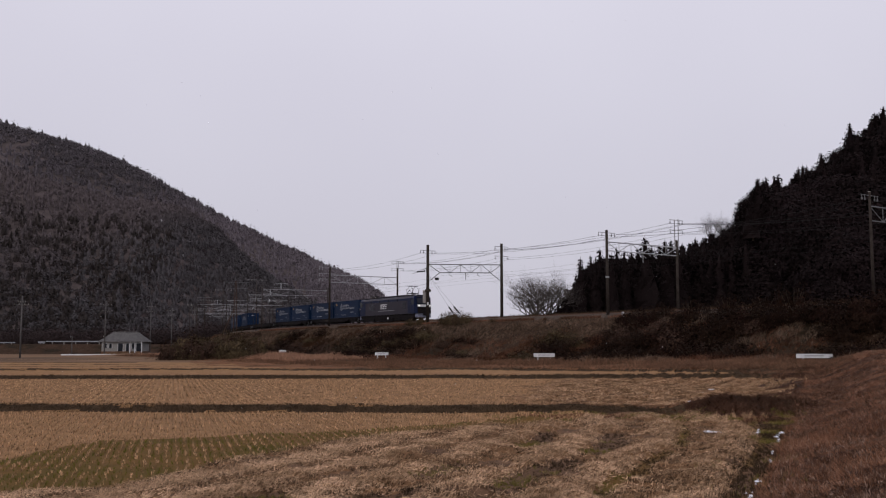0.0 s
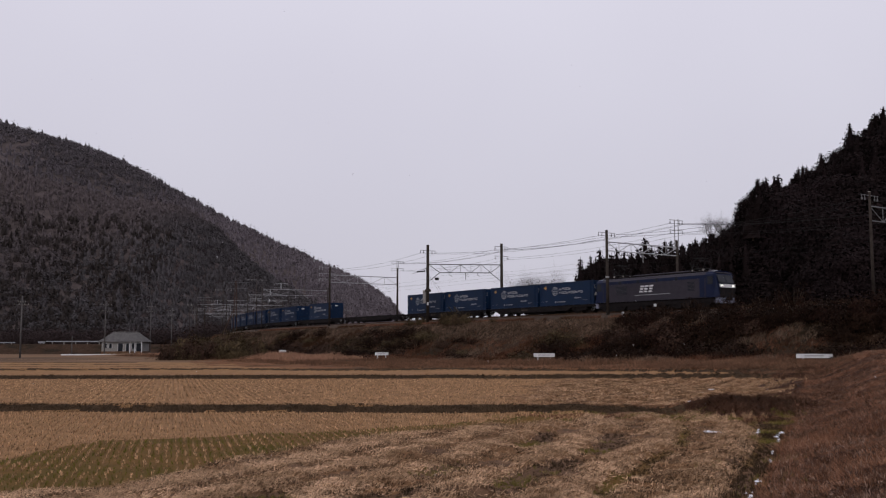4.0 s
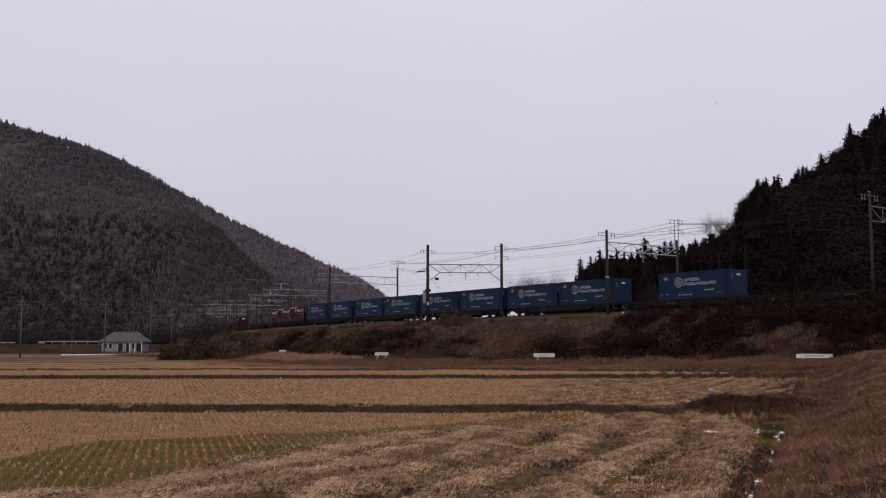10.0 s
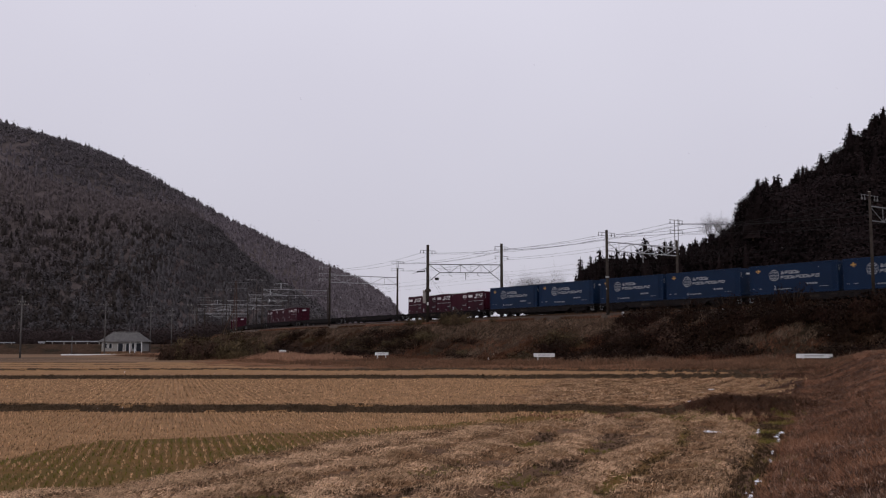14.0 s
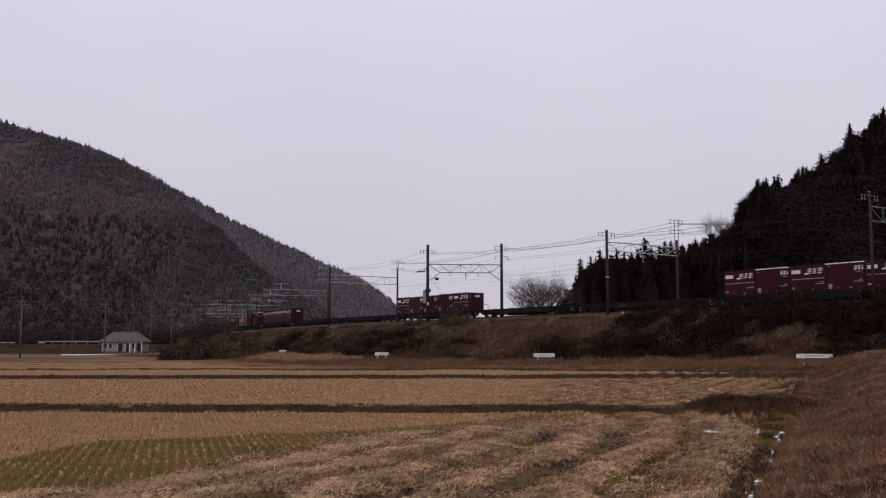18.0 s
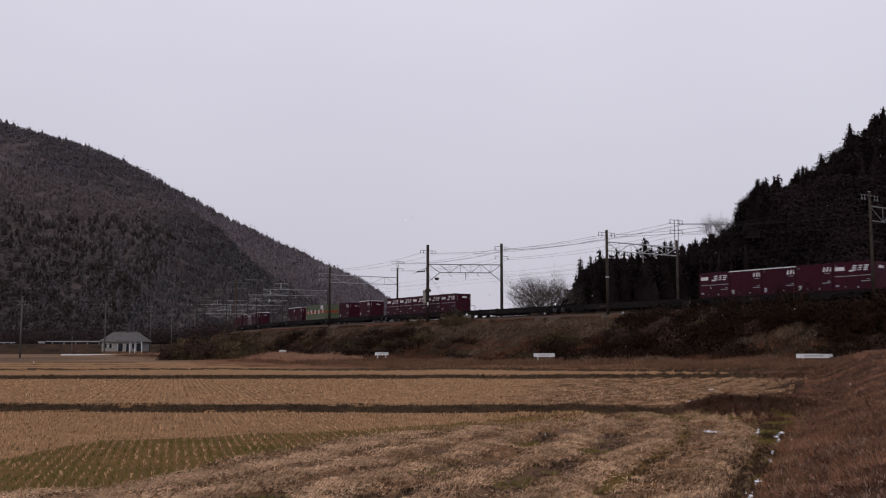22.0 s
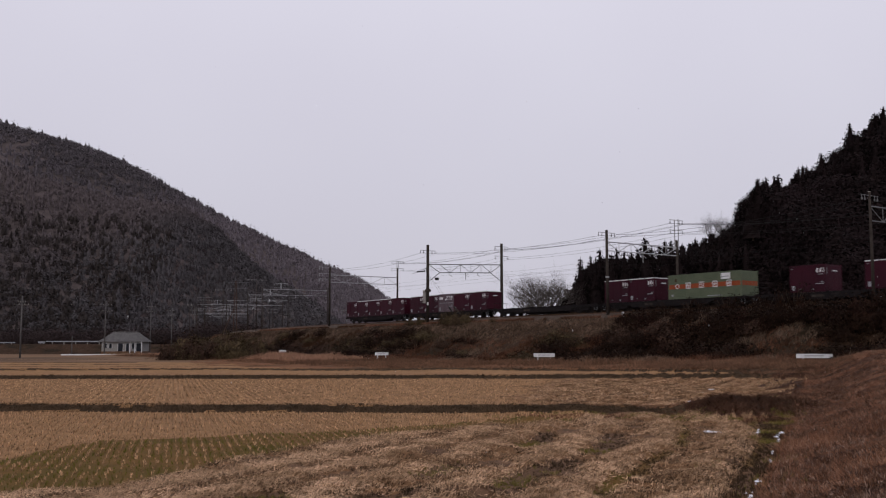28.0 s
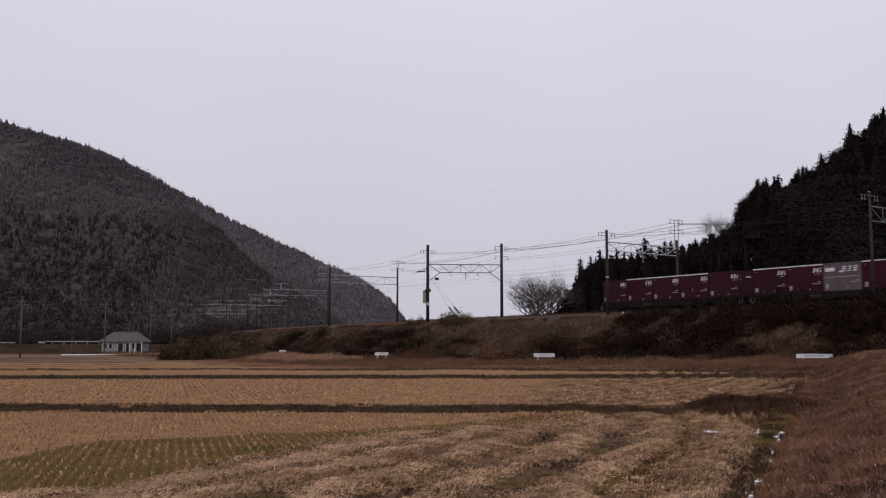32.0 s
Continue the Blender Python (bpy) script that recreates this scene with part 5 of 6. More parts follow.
def far_margin():
    """Dry reeds and rough grass at the foot of the embankment."""
    n = 30000
    s = -120 + 185 * RNG.random(n)
    off = 16.5 + 14 * RNG.random(n) ** 1.2
    x, y, h = track(s, off)
    keep = (y < 175) & (y > bund3(x) + 0.4)
    s, off, x, y = s[keep], off[keep], x[keep], y[keep]
    reed = (s < 4 + 8 * wave(x, y, 0.3)) & (off < 27)
    for sel, nm, mt, lab, hh in ((reed, "dry_reeds", M_REED, "orange-brown dry reeds at the embankment foot", 0.5), (~reed, "margin_grass", M_MARGIN, "rough dry grass at the embankment foot", 0.38)):
        p = grounded(x[sel], y[sel], -0.03)
        sz = hh * (0.4 + 0.8 * RNG.random(len(p))) * np.clip(0.85 + 0.9 * wave(p[:, 0], p[:, 1], 0.8, 2.0), 0.3, 1.7)
        strew(nm, p, GRASS, np.stack([sz * 1.2, sz * 1.2, sz], -1), mt, lab, "grass")


def embankment_grass():
    n = 52000
    s = -120 + 195 * RNG.random(n)
    off = 3.3 + 12.2 * RNG.random(n)
    x, y, h = track(s, off)
    p = grounded(x, y, -0.04)
    patch = 0.55 + 0.5 * wave(x, y, 0.55, 6.0) + 0.3 * wave(x, y, 1.6, 1.0)
    sz = (0.22 + 0.5 * RNG.random(n)) * np.clip(0.45 + patch, 0.35, 1.5)
    sz = np.where(off < 4.2, sz * 0.5, sz)
    lean = np.stack([0.35 * RNG.normal(size=n) + 0.2, 0.35 * RNG.normal(size=n) - 0.4], -1)
    tall = (off > 3.4)
    pale = (wave(x, y, 0.35, 3.0) + 0.5 * wave(x, y, 1.1, 8.0) + 0.9 * smooth(8.5, 4.0, off) + 0.25 * RNG.normal(size=n) > 0.15)
    # a fringe along the near edge of the ballast
    m = 9000
    s2, o2 = -70 + 120 * RNG.random(m), 2.5 + 0.9 * RNG.random(m)
    x2, y2, h2 = track(s2, o2)
    k2 = wave(x2, y2, 0.45, 2.0) + 0.5 * wave(x2, y2, 1.4, 5.0) > -0.35
    p2 = grounded(x2, y2, -0.03)[k2]
    z2 = 0.16 + 0.30 * RNG.random(len(p2))
    strew("crest_grass", p2, GRASS, np.stack([z2 * 1.1, z2 * 1.1, z2], -1), M_DRYGRASS, "low brown grass along the edge of the ballast", "grass")
    for sel, nm, mt, lab in ((tall & ~pale, "embankment_grass", M_DRYGRASS, "tangled dead brown grass on the railway embankment"), (tall & pale, "pale_embankment_grass", M_PALEGRASS, "lighter tan dead grass near the embankment's crest")):
        strew(nm, p[sel], GRASS, np.stack([sz, sz, sz * 0.8], -1)[sel], mt, lab, "grass", lean[sel])


def added_far_weeds():
    """Weeds added along the far shoulder, tall enough to hide sky under the train."""
    n = 12000
    s = -45 + 110 * RNG.random(n)
    off = -14.6 - 1.6 * RNG.random(n)
    x, y, h = track(s, off)
    keep = (s < 2) | (wave(x, y, 0.5, 3.0) > -0.8)
    p = grounded(x, y, -0.05)[keep]
    sz = 1.6 + 0.3 * RNG.random(len(p))
    strew("shoulder_weeds", p, STUB, np.stack([sz * 0.6, sz * 0.6, sz], -1), M_BUNDGR, "added tall weeds on the far shoulder that hide sky under the train", "grass")


near_paddy()
second_paddy()
straw_cover()
second_straw()
bund_grass()
headland_grass()
bank_grass()
far_margin()
embankment_grass()
added_far_weeds()


# ---- shrubs on the embankment ----
def leaf_mass(seed, n, flat=0.62):
    """A loose dome of leaf scraps, one metre in radius."""
    rng = np.random.default_rng(seed)
    d = rng.normal(size=(n, 3))
    d /= np.linalg.norm(d, axis=1)[:, None]
    d[:, 2] = np.abs(d[:, 2])
    lump = 1 + 0.45 * np.sin(d[:, 0] * 5 + seed) * np.sin(d[:, 1] * 4 + 2 * seed) + 0.15 * np.sin(d[:, 0] * 11 + d[:, 2] * 9)
    r = (0.45 + 0.58 * rng.random(n) ** 0.45) * lump
    c = d * r[:, None] * np.array([1, 1, flat])
    u = np.cross(d, rng.normal(size=(n, 3))) + 0.35 * rng.normal(size=(n, 3))
    u /= np.linalg.norm(u, axis=1)[:, None]
    w = np.cross(d, u)
    sz = (0.022 + 0.038 * rng.random(n))[:, None]
    v = np.stack([c + u * sz, c + w * sz * 1.3 + d * sz * 0.4, c - u * sz], 1).reshape(-1, 3)
    return v, np.arange(3 * n).reshape(-1, 3)


def plant(kinds, places):
    """Sets copies of each kind at its places (poses with their own scale); the first place takes the kind itself."""
    for k, t in enumerate(kinds):
        mine = [m for j, m in places if j == k]
        for m in mine[1:]:
            copy_thing(t, m)
        t.matrix_basis = mine[0]


def quick_mesh(name, v, f, material):
    me = bpy.data.meshes.new(name)
    me.from_pydata([tuple(q) for q in v], [], [tuple(q) for q in f])
    me.materials.append(material)
    return me


def shrub_kind(k, material, label):
    t = thing("shrub", label, "shrub", "shrubs on the embankment")
    st = Shape()
    rng = random.Random(k)
    for _ in range(9):
        a, q = rng.random() * 6.28, 0.3 + 0.5 * rng.random()
        st.rod((0.05 * math.cos(a), 0.05 * math.sin(a), -0.1), (q * math.cos(a), q * math.sin(a), 0.35 + 0.3 * rng.random()), 0.025, 0.01, 4)
    part("stem", st, M_BARK, t)
    part("foliage", quick_mesh("foliage", *leaf_mass(k, 1500), material), material, t)
    return t


def shrubs():
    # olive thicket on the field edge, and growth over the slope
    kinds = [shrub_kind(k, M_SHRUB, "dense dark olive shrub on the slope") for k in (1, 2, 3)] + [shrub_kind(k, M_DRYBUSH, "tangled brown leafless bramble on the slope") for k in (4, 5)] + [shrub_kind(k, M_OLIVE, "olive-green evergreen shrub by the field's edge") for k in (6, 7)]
    places = []
    rng = random.Random(7)
    spots = []
    # (from s, to s, from off, to off, count, radius, olive share)
    for s0, s1, o0, o1, n, r, olive in ((-118, -78, 5, 15, 26, 2.6, 0.9), (-78, -48, 4.5, 15.5, 30, 2.0, 0.7), (-48, -15, 5, 15.8, 44, 2.0, 0.65), (-15, 3, 5.5, 15.5, 52, 2.2, 0.8), (1, 30, 7, 13, 9, 1.6, 0.3), (28, 42, 7.0, 14, 20, 2.1, 0.8), (38, 76, 4.2, 13.5, 84, 2.3, 0.85), (50, 70, 4.4, 6.5, 22, 2.4, 0.9), (34, 56, 3.4, 5, 16, 1.5, 0.9), (14, 30, 11, 14, 6, 1.6, 0.9)):
        for _ in range(n):
            spots.append((s0 + (s1 - s0) * rng.random(), o0 + (o1 - o0) * rng.random(), r * (0.55 + 0.6 * rng.random()), rng.random() < olive))
    spots += [(None, (-35.5 + 10 * rng.random(), 128 + 12 * rng.random()), 1.6 + 1.1 * rng.random(), rng.random() < 0.7) for _ in range(40)]
    spots += [(s, 4.3, 2.7, True) for s in (58.5, 60.5, 62.5, 64.0, 65.5)] + [(s, 3.3, r, True) for s, r in ((1.4, 1.1), (2.8, 1.5), (3.8, 1.7), (5.0, 1.6), (6.2, 1.2), (-4.5, 0.9), (-7, 0.9), (12, 0.6), (40, 1.3), (44, 1.5), (48, 1.6), (52, 1.6), (55, 1.9))]
    for s, o, r, olive in spots:
        x, y = o if s is None else track(s, o)[:2]
        k = rng.choice((0, 1, 2)) if olive else rng.choice((3, 4))
        if o == 3.3 and s < 10:
            olive, k = False, rng.choice((5, 6))
        if olive and (s is None or s < -40 or s < 34 and rng.random() < 0.25):
            k = rng.choice((5, 6))
        m = pose(float(x), float(y), float(ground_z(x, y)) - 0.12 * r, 0, 0, rng.random() * 360) @ Matrix.Diagonal((r, r, r * (0.75 + 0.4 * rng.random()) * (1.7 if s is None or o == 3.3 else 1.0), 1))
        places.append((k, m))
    plant(kinds, places)


shrubs()


# ---- trees ----
def branch(rng, twigs, boughs, a, d, length, r, depth):
    n = 3 if depth > 1 else 2
    p = a
    for k in range(n):
        d = (d + Vector((rng.gauss(0, 0.16), rng.gauss(0, 0.16), rng.gauss(0.05, 0.1)))).normalized()
        q = p + d * (length / n)
        r2 = r * 0.82
        (boughs if depth > 2 else twigs).rod(p, q, r, r2, 5 if depth > 2 else 3)
        p, r = q, r2
        if depth > 0 and k > 0 or depth <= 2:
            for _ in range(2 if depth > 1 else 1):
                side = Vector((rng.gauss(0, 1), rng.gauss(0, 1), rng.gauss(0.25, 0.5))).normalized()
                if depth > 0:
                    branch(rng, twigs, boughs, p, (d * 0.75 + side * 0.75).normalized(), length * (0.55 + 0.25 * rng.random()), r * 0.62, depth - 1)


def bare_tree(x, y, z, height, width, seed, label="bare spreading deciduous tree with fine twigs"):
    rng = random.Random(seed)
    t = thing("bare_tree", label, "tree", "bare trees", pose(x, y, z, 0, 0, seed * 40))
    trunk, boughs, twigs = Shape(), Shape(), Shape()
    trunk.rod((0, 0, -0.3), (0.1, 0, height * 0.14), height * 0.022, height * 0.017, 9)
    for k in range(6):
        a = k * 1.05 + rng.random() * 0.5
        out = width / height * (0.75 + 0.5 * rng.random())
        d = Vector((math.cos(a) * out, math.sin(a) * out, 1.0)).normalized()
        branch(rng, twigs, boughs, Vector((0.1, 0, height * (0.09 + 0.04 * rng.random()))), d, height * 0.40, height * 0.0165, 4)
    part("trunk", trunk, M_BARE, t)
    part("limb_frame", boughs, M_BARE, t)
    part("twig_crown", twigs, M_BARE, t)


for px, py, d, hgt, wd, seed in ((952, 566, 152, 8.6, 8.2, 3), (966, 566, 154, 8.2, 7.4, 5), (938, 568, 150, 6.6, 6.4, 8), (985, 566, 156, 6.2, 6.0, 14), (945, 566, 153, 7.6, 7.4, 21), (974, 566, 155, 7.4, 6.8, 27), (1262, 440, 215, 7.5, 5.0, 9), (1285, 430, 212, 6.5, 4.5, 12)):
    x, y, z = ray(px, py, d)
    bare_tree(x, y, min(z, float(ground_z(x, y)) + 30) if px > 1100 else z - 0.4, hgt, wd, seed)


CEDARS = []
for k, (px, py, d, wide) in enumerate(((1027, 452, 158, 0.75), (1036, 470, 160, 0.9), (1045, 449, 162, 0.75), (1052, 462, 158, 0.9), (1061, 437, 160, 0.85), (1071, 452, 164, 0.9), (1082, 446, 158, 0.9), (1091, 435, 162, 0.8), (1104, 440, 160, 0.85), (1117, 441, 164, 0.9), (1129, 436, 166, 1.0), (1141, 416, 160, 1.15), (1153, 436, 164, 1.0), (1166, 430, 168, 1.0), (1176, 422, 162, 1.05), (1187, 421, 166, 1.0), (1198, 430, 162, 1.0), (1208, 428, 168, 1.1), (1019, 486, 160, 0.8), (1010, 508, 156, 0.9), (1001, 524, 154, 1.0), (991, 540, 154, 1.1), (1340, 314, 172, 1.3), (1330, 334, 172, 1.3), (1350, 322, 174, 1.3), (1420, 290, 176, 1.0), (1503, 216, 176, 1.1), (1562, 186, 172, 1.2), (1004, 506, 156, 1.0), (996, 522, 155, 1.1), (987, 536, 154, 1.2), (981, 548, 153, 1.3))):
    x, y, z = ray(px, py, d)
    base = float(ground_z(x, y))
    h = min(z - base, 13.0) if px < 1300 else 9.0
    CEDARS.append((k % 4, pose(x, y, z - h, 0, 0, k * 77) @ Matrix.Diagonal((h * wide, h * wide, h, 1))))


def conifer_kind(i):
    t = thing("conifer_tree", "tall dark narrow conifer behind the railway", "tree", "conifers behind the line")
    part("trunk", Shape().rod((0, 0, -0.02), (0, 0, 0.9), 0.016, 0.004, 7), M_BARK, t)
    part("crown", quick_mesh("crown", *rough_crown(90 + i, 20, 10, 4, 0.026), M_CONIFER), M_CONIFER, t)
    return t


plant([conifer_kind(i) for i in range(4)], CEDARS)


def grove():
    n = 420
    px = 990 + 330 * RNG.random(n)
    d = 166 + 26 * RNG.random(n)
    top = np.interp(px, [990, 1015, 1030, 1060, 1120, 1200, 1230, 1260, 1320], [548, 505, 472, 452, 452, 446, 452, 440, 420]) + 30 * RNG.random(n) ** 1.5
    P = np.array([ray(a, b, c) for a, b, c in zip(px, top, d)])
    h = np.clip(P[:, 2] - ground_z(P[:, 0], P[:, 1]), 3, 12)
    V, F, o = [], [], 0
    for k, (tv, tf) in enumerate(CON):
        m = np.arange(n) % 4 == k
        v, f = scatter(tv, tf, P[m] - np.stack([0 * h[m], 0 * h[m], h[m]], -1), RNG.random(m.sum()) * 6, np.stack([h[m] * 1.15, h[m] * 1.15, h[m]], -1))
        V.append(v), F.append(f + o)
        o += len(v)
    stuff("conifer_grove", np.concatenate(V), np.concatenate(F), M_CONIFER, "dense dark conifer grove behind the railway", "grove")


grove()


def valley_scrub():
    """Bare brownish thickets at the mountain's foot and round the house."""
    n = 520
    px = -60 + 520 * RNG.random(n)
    d = 275 + 60 * RNG.random(n)
    x = (px - 784) / 1760 * d
    z = ground_z(x, d)
    ok = (np.abs(px - 222) > 45) | (d > 262)
    p = np.stack([x, d, np.minimum(z, 3.0)], -1)[ok]
    h = 3.5 + 4.5 * RNG.random(len(p))
    V, F, o = [], [], 0
    for k, (tv, tf) in enumerate(THICKET):
        m = np.arange(len(p)) % 4 == k
        v, f = scatter(tv, tf, p[m], RNG.random(m.sum()) * 6, np.stack([h[m] * 1.3, h[m] * 1.3, h[m]], -1))
        V.append(v), F.append(f + o)
        o += len(v)
    stuff("bare_thicket", np.concatenate(V), np.concatenate(F), M_FARBARE, "bare brownish thicket at the mountain's foot", "thicket")


valley_scrub()


# ---- small patches of old snow and pale litter in the furrows ----
def snow_patches():
    rng = random.Random(4)
    for px, py, w in ((1245, 766, 0.45), (1258, 768, 0.3), (1328, 770, 0.22), (1336, 762, 0.16), (1368, 774, 0.22), (1373, 766, 0.2), (1358, 800, 0.16), (1352, 814, 0.12), (1330, 848, 0.12), (1318, 872, 0.14), (1240, 690, 0.5), (1216, 706, 0.4), (1254, 686, 0.4)):
        d = 2.4 * 1760 / (py - 616.8)
        if py < 715:
            d = 2.1 * 1760 / (py - 616.8)
        x = (px - 784) / 1760 * d
        gz = float(ground_z(x, d))
        w, deep = w * 0.5, 5.0 if px > 1300 else 1.3
        sh = Shape()
        for _ in range(6):
            ox, oy, q, n = rng.gauss(0, 0.4) * w, rng.gauss(0, 0.8) * w * deep, w * (0.2 + 0.4 * rng.random()), 7
            rim = [(math.cos(2 * math.pi * k / n) * q * (0.5 + rng.random()) + ox, math.sin(2 * math.pi * k / n) * q * deep ** 0.5 * (0.6 + rng.random()) + oy) for k in range(n)]
            sh.add([(ox, oy, 0.012 + 0.012 * rng.random())] + [(a, b, -0.012) for a, b in rim], [(0, 1 + k, 1 + (k + 1) % n) for k in range(n)] + [tuple(range(n, 0, -1))])
        ob = part("snow_patch", sh, M_SNOW, at=pose(x, d, gz + 0.03, 0, 0, -18))
        tagged(ob, "small leftover patch of white snow in a furrow", "snow", "snow patches")


snow_patches()


# ---- the freight train ----
def run(t):
    """Metres that the train has gone at t seconds."""
    q = (t - 16) / 16
    return 228.927 + 231.474 * q + 1.419 * q ** 2 + 0.047 * q ** 3 + 3.507 * q ** 4


FRONT = -12.1
TIMES = [0, 4, 8, 12, 16, 20, 24, 28, 32]
MOVING = []
SIDE = -1.245


def bar(sh, x0, z0, x1, z1, th, y=SIDE):
    """A thin painted stroke on the side that faces the fields."""
    d = Vector((x1 - x0, 0, z1 - z0))
    n = Vector((-d.z, 0, d.x)).normalized() * th / 2
    return sh.prism([(x0 - n.x, z0 - n.z), (x1 - n.x, z1 - n.z), (x1 + n.x, z1 + n.z), (x0 + n.x, z0 + n.z)], y - 0.006, y + 0.004)


def block_letters(c, x, z, w, h, count, slant=0.12, th=0.07):
    """A row of plain stroke blocks that stands for lettering, each block a part of its own."""
    cell = w / count
    for k in range(count):
        sh = Shape()
        a = x + k * cell
        b = a + cell * 0.72
        sl = slant * h * 2
        form = (k * 5 + count) % 4
        bar(sh, a, z, a + sl, z + h, th)
        if form != 1:
            bar(sh, a + sl, z + h - th / 2, b + sl, z + h - th / 2, th)
        if form != 2:
            bar(sh, a, z + th / 2, b, z + th / 2, th)
        if form in (0, 3):
            bar(sh, b, z, b + sl, z + h, th)
        if form in (1, 2):
            bar(sh, a + sl / 2, z + h / 2, b + sl / 2, z + h / 2, th)
        part("letter_block", sh, M_PALE, c, at=pose(0, 0.055, 0))


def mark(c, x0, z0, x1, z1, th, material, dy=0.055):
    part("mark", bar(Shape(), x0, z0, x1, z1, th), material, c, at=pose(0, dy, 0))


def ring(sh, cx, cz, rx, rz, th, n=18):
    for k in range(n):
        a, b = 2 * math.pi * k / n, 2 * math.pi * (k + 1) / n
        bar(sh, cx + rx * math.cos(a), cz + rz * math.sin(a), cx + rx * math.cos(b), cz + rz * math.sin(b), th)


def shell(c, half, height, paint, ribs=0):
    """The steel box: recessed sides within a frame of rails and posts, doors at the front end."""
    w = 1.22
    part("body", Shape().box(-half + 0.05, half - 0.06, -w + 0.03, w - 0.03, 0.06, height - 0.03), paint, c)
    for y in (-w + 0.05, w - 0.05):
        part("top_rail", Shape().box(-half, half, y - 0.05, y + 0.05, height - 0.11, height), paint, c, bevel=0.015)
        part("bottom_rail", Shape().box(-half, half, y - 0.05, y + 0.05, 0.0, 0.15), paint, c, bevel=0.015)
        for x in (-half + 0.07, half - 0.07):
            part("corner_post", Shape().box(x - 0.07, x + 0.07, y - 0.05, y + 0.05, 0.15, height - 0.11), paint, c, bevel=0.015)
    for y0, y1 in ((-1.1, -0.02), (0.02, 1.1)):
        d = part("end_door", Shape().box(half - 0.058, half - 0.02, y0, y1, 0.17, height - 0.13), paint, c, bevel=0.008)
        for yy in (y0 + 0.3, y1 - 0.3):
            part("lock_bar", Shape().rod((half - 0.005, yy, 0.12), (half - 0.005, yy, height - 0.1), 0.018), paint, d)
    for k in range(ribs):
        x = -half + 0.14 + (2 * half - 0.28) * (k + 0.5) / ribs
        part("side_rib", Shape().box(x - 0.05, x + 0.05, -w + 0.006, -w + 0.029, 0.15, height - 0.11), paint, c)


def long_container(name, height, paint, label, group):
    c = thing(name, label, "container", group)
    half = 4.705
    shell(c, half, height, paint, 0)
    for x in (half - 0.62, half - 0.42, -half + 0.33):
        part("side_rib", Shape().box(x - 0.035, x + 0.035, -1.225, -1.186, 0.15, height - 0.11), paint, c)
    x0 = -half
    g = Shape()
    cx, cz, r = x0 + 2.75, height * 0.635, 0.50
    ring(g, cx, cz, r, r, 0.06)
    ring(g, cx, cz, r * 0.45, r, 0.045)
    bar(g, cx, cz - r, cx, cz + r, 0.045)
    for dz in (-0.5, 0, 0.5):
        q = math.sqrt(1 - dz * dz) * r
        bar(g, cx - q, cz + dz * r, cx + q, cz + dz * r, 0.045)
    part("globe_mark", g, M_PALE, c, "white lattice ring mark", at=pose(0, 0.055, 0))
    block_letters(c, x0 + 3.55, height * 0.66, 2.0, 0.30, 5, th=0.085)
    block_letters(c, x0 + 3.45, height * 0.50, 4.1, 0.28, 10, th=0.075)
    for a, b, z, th in ((0.35, 0.6, 0.2, 0.05), (1.05, 1.5, 0.2, 0.06), (2.75, 2.95, 0.17, 0.2), (3.15, 4.6, 0.16, 0.1), (6.15, 7.35, 0.30, 0.15), (7.5, 8.4, 0.19, 0.035)):
        n = max(1, int((b - a) / 0.28))
        for k in range(n):
            xa = x0 + a + (b - a) * k / n
            mark(c, xa, height * z, xa + (b - a) / n * 0.72, height * z, th, M_PALE)
    m = Shape()
    bar(m, x0 + 0.75, height * 0.8, x0 + 1.25, height * 0.8, 0.13)
    bar(m, x0 + 1.0, height * 0.8 - 0.2, x0 + 1.0, height * 0.8 + 0.2, 0.13)
    part("cross_mark", m, M_GOLD, c, "yellow cross-shaped mark", at=pose(0, 0.055, 0))
    e = Shape().box(half - 0.018, half - 0.008, -0.35, 0.2, height * 0.78, height * 0.84)
    part("end_mark", e, M_WHITE, c)
    part("end_strip", Shape().box(half - 0.018, half - 0.008, -1.02, -0.97, height * 0.66, height * 0.84), M_PALE, c)
    return c


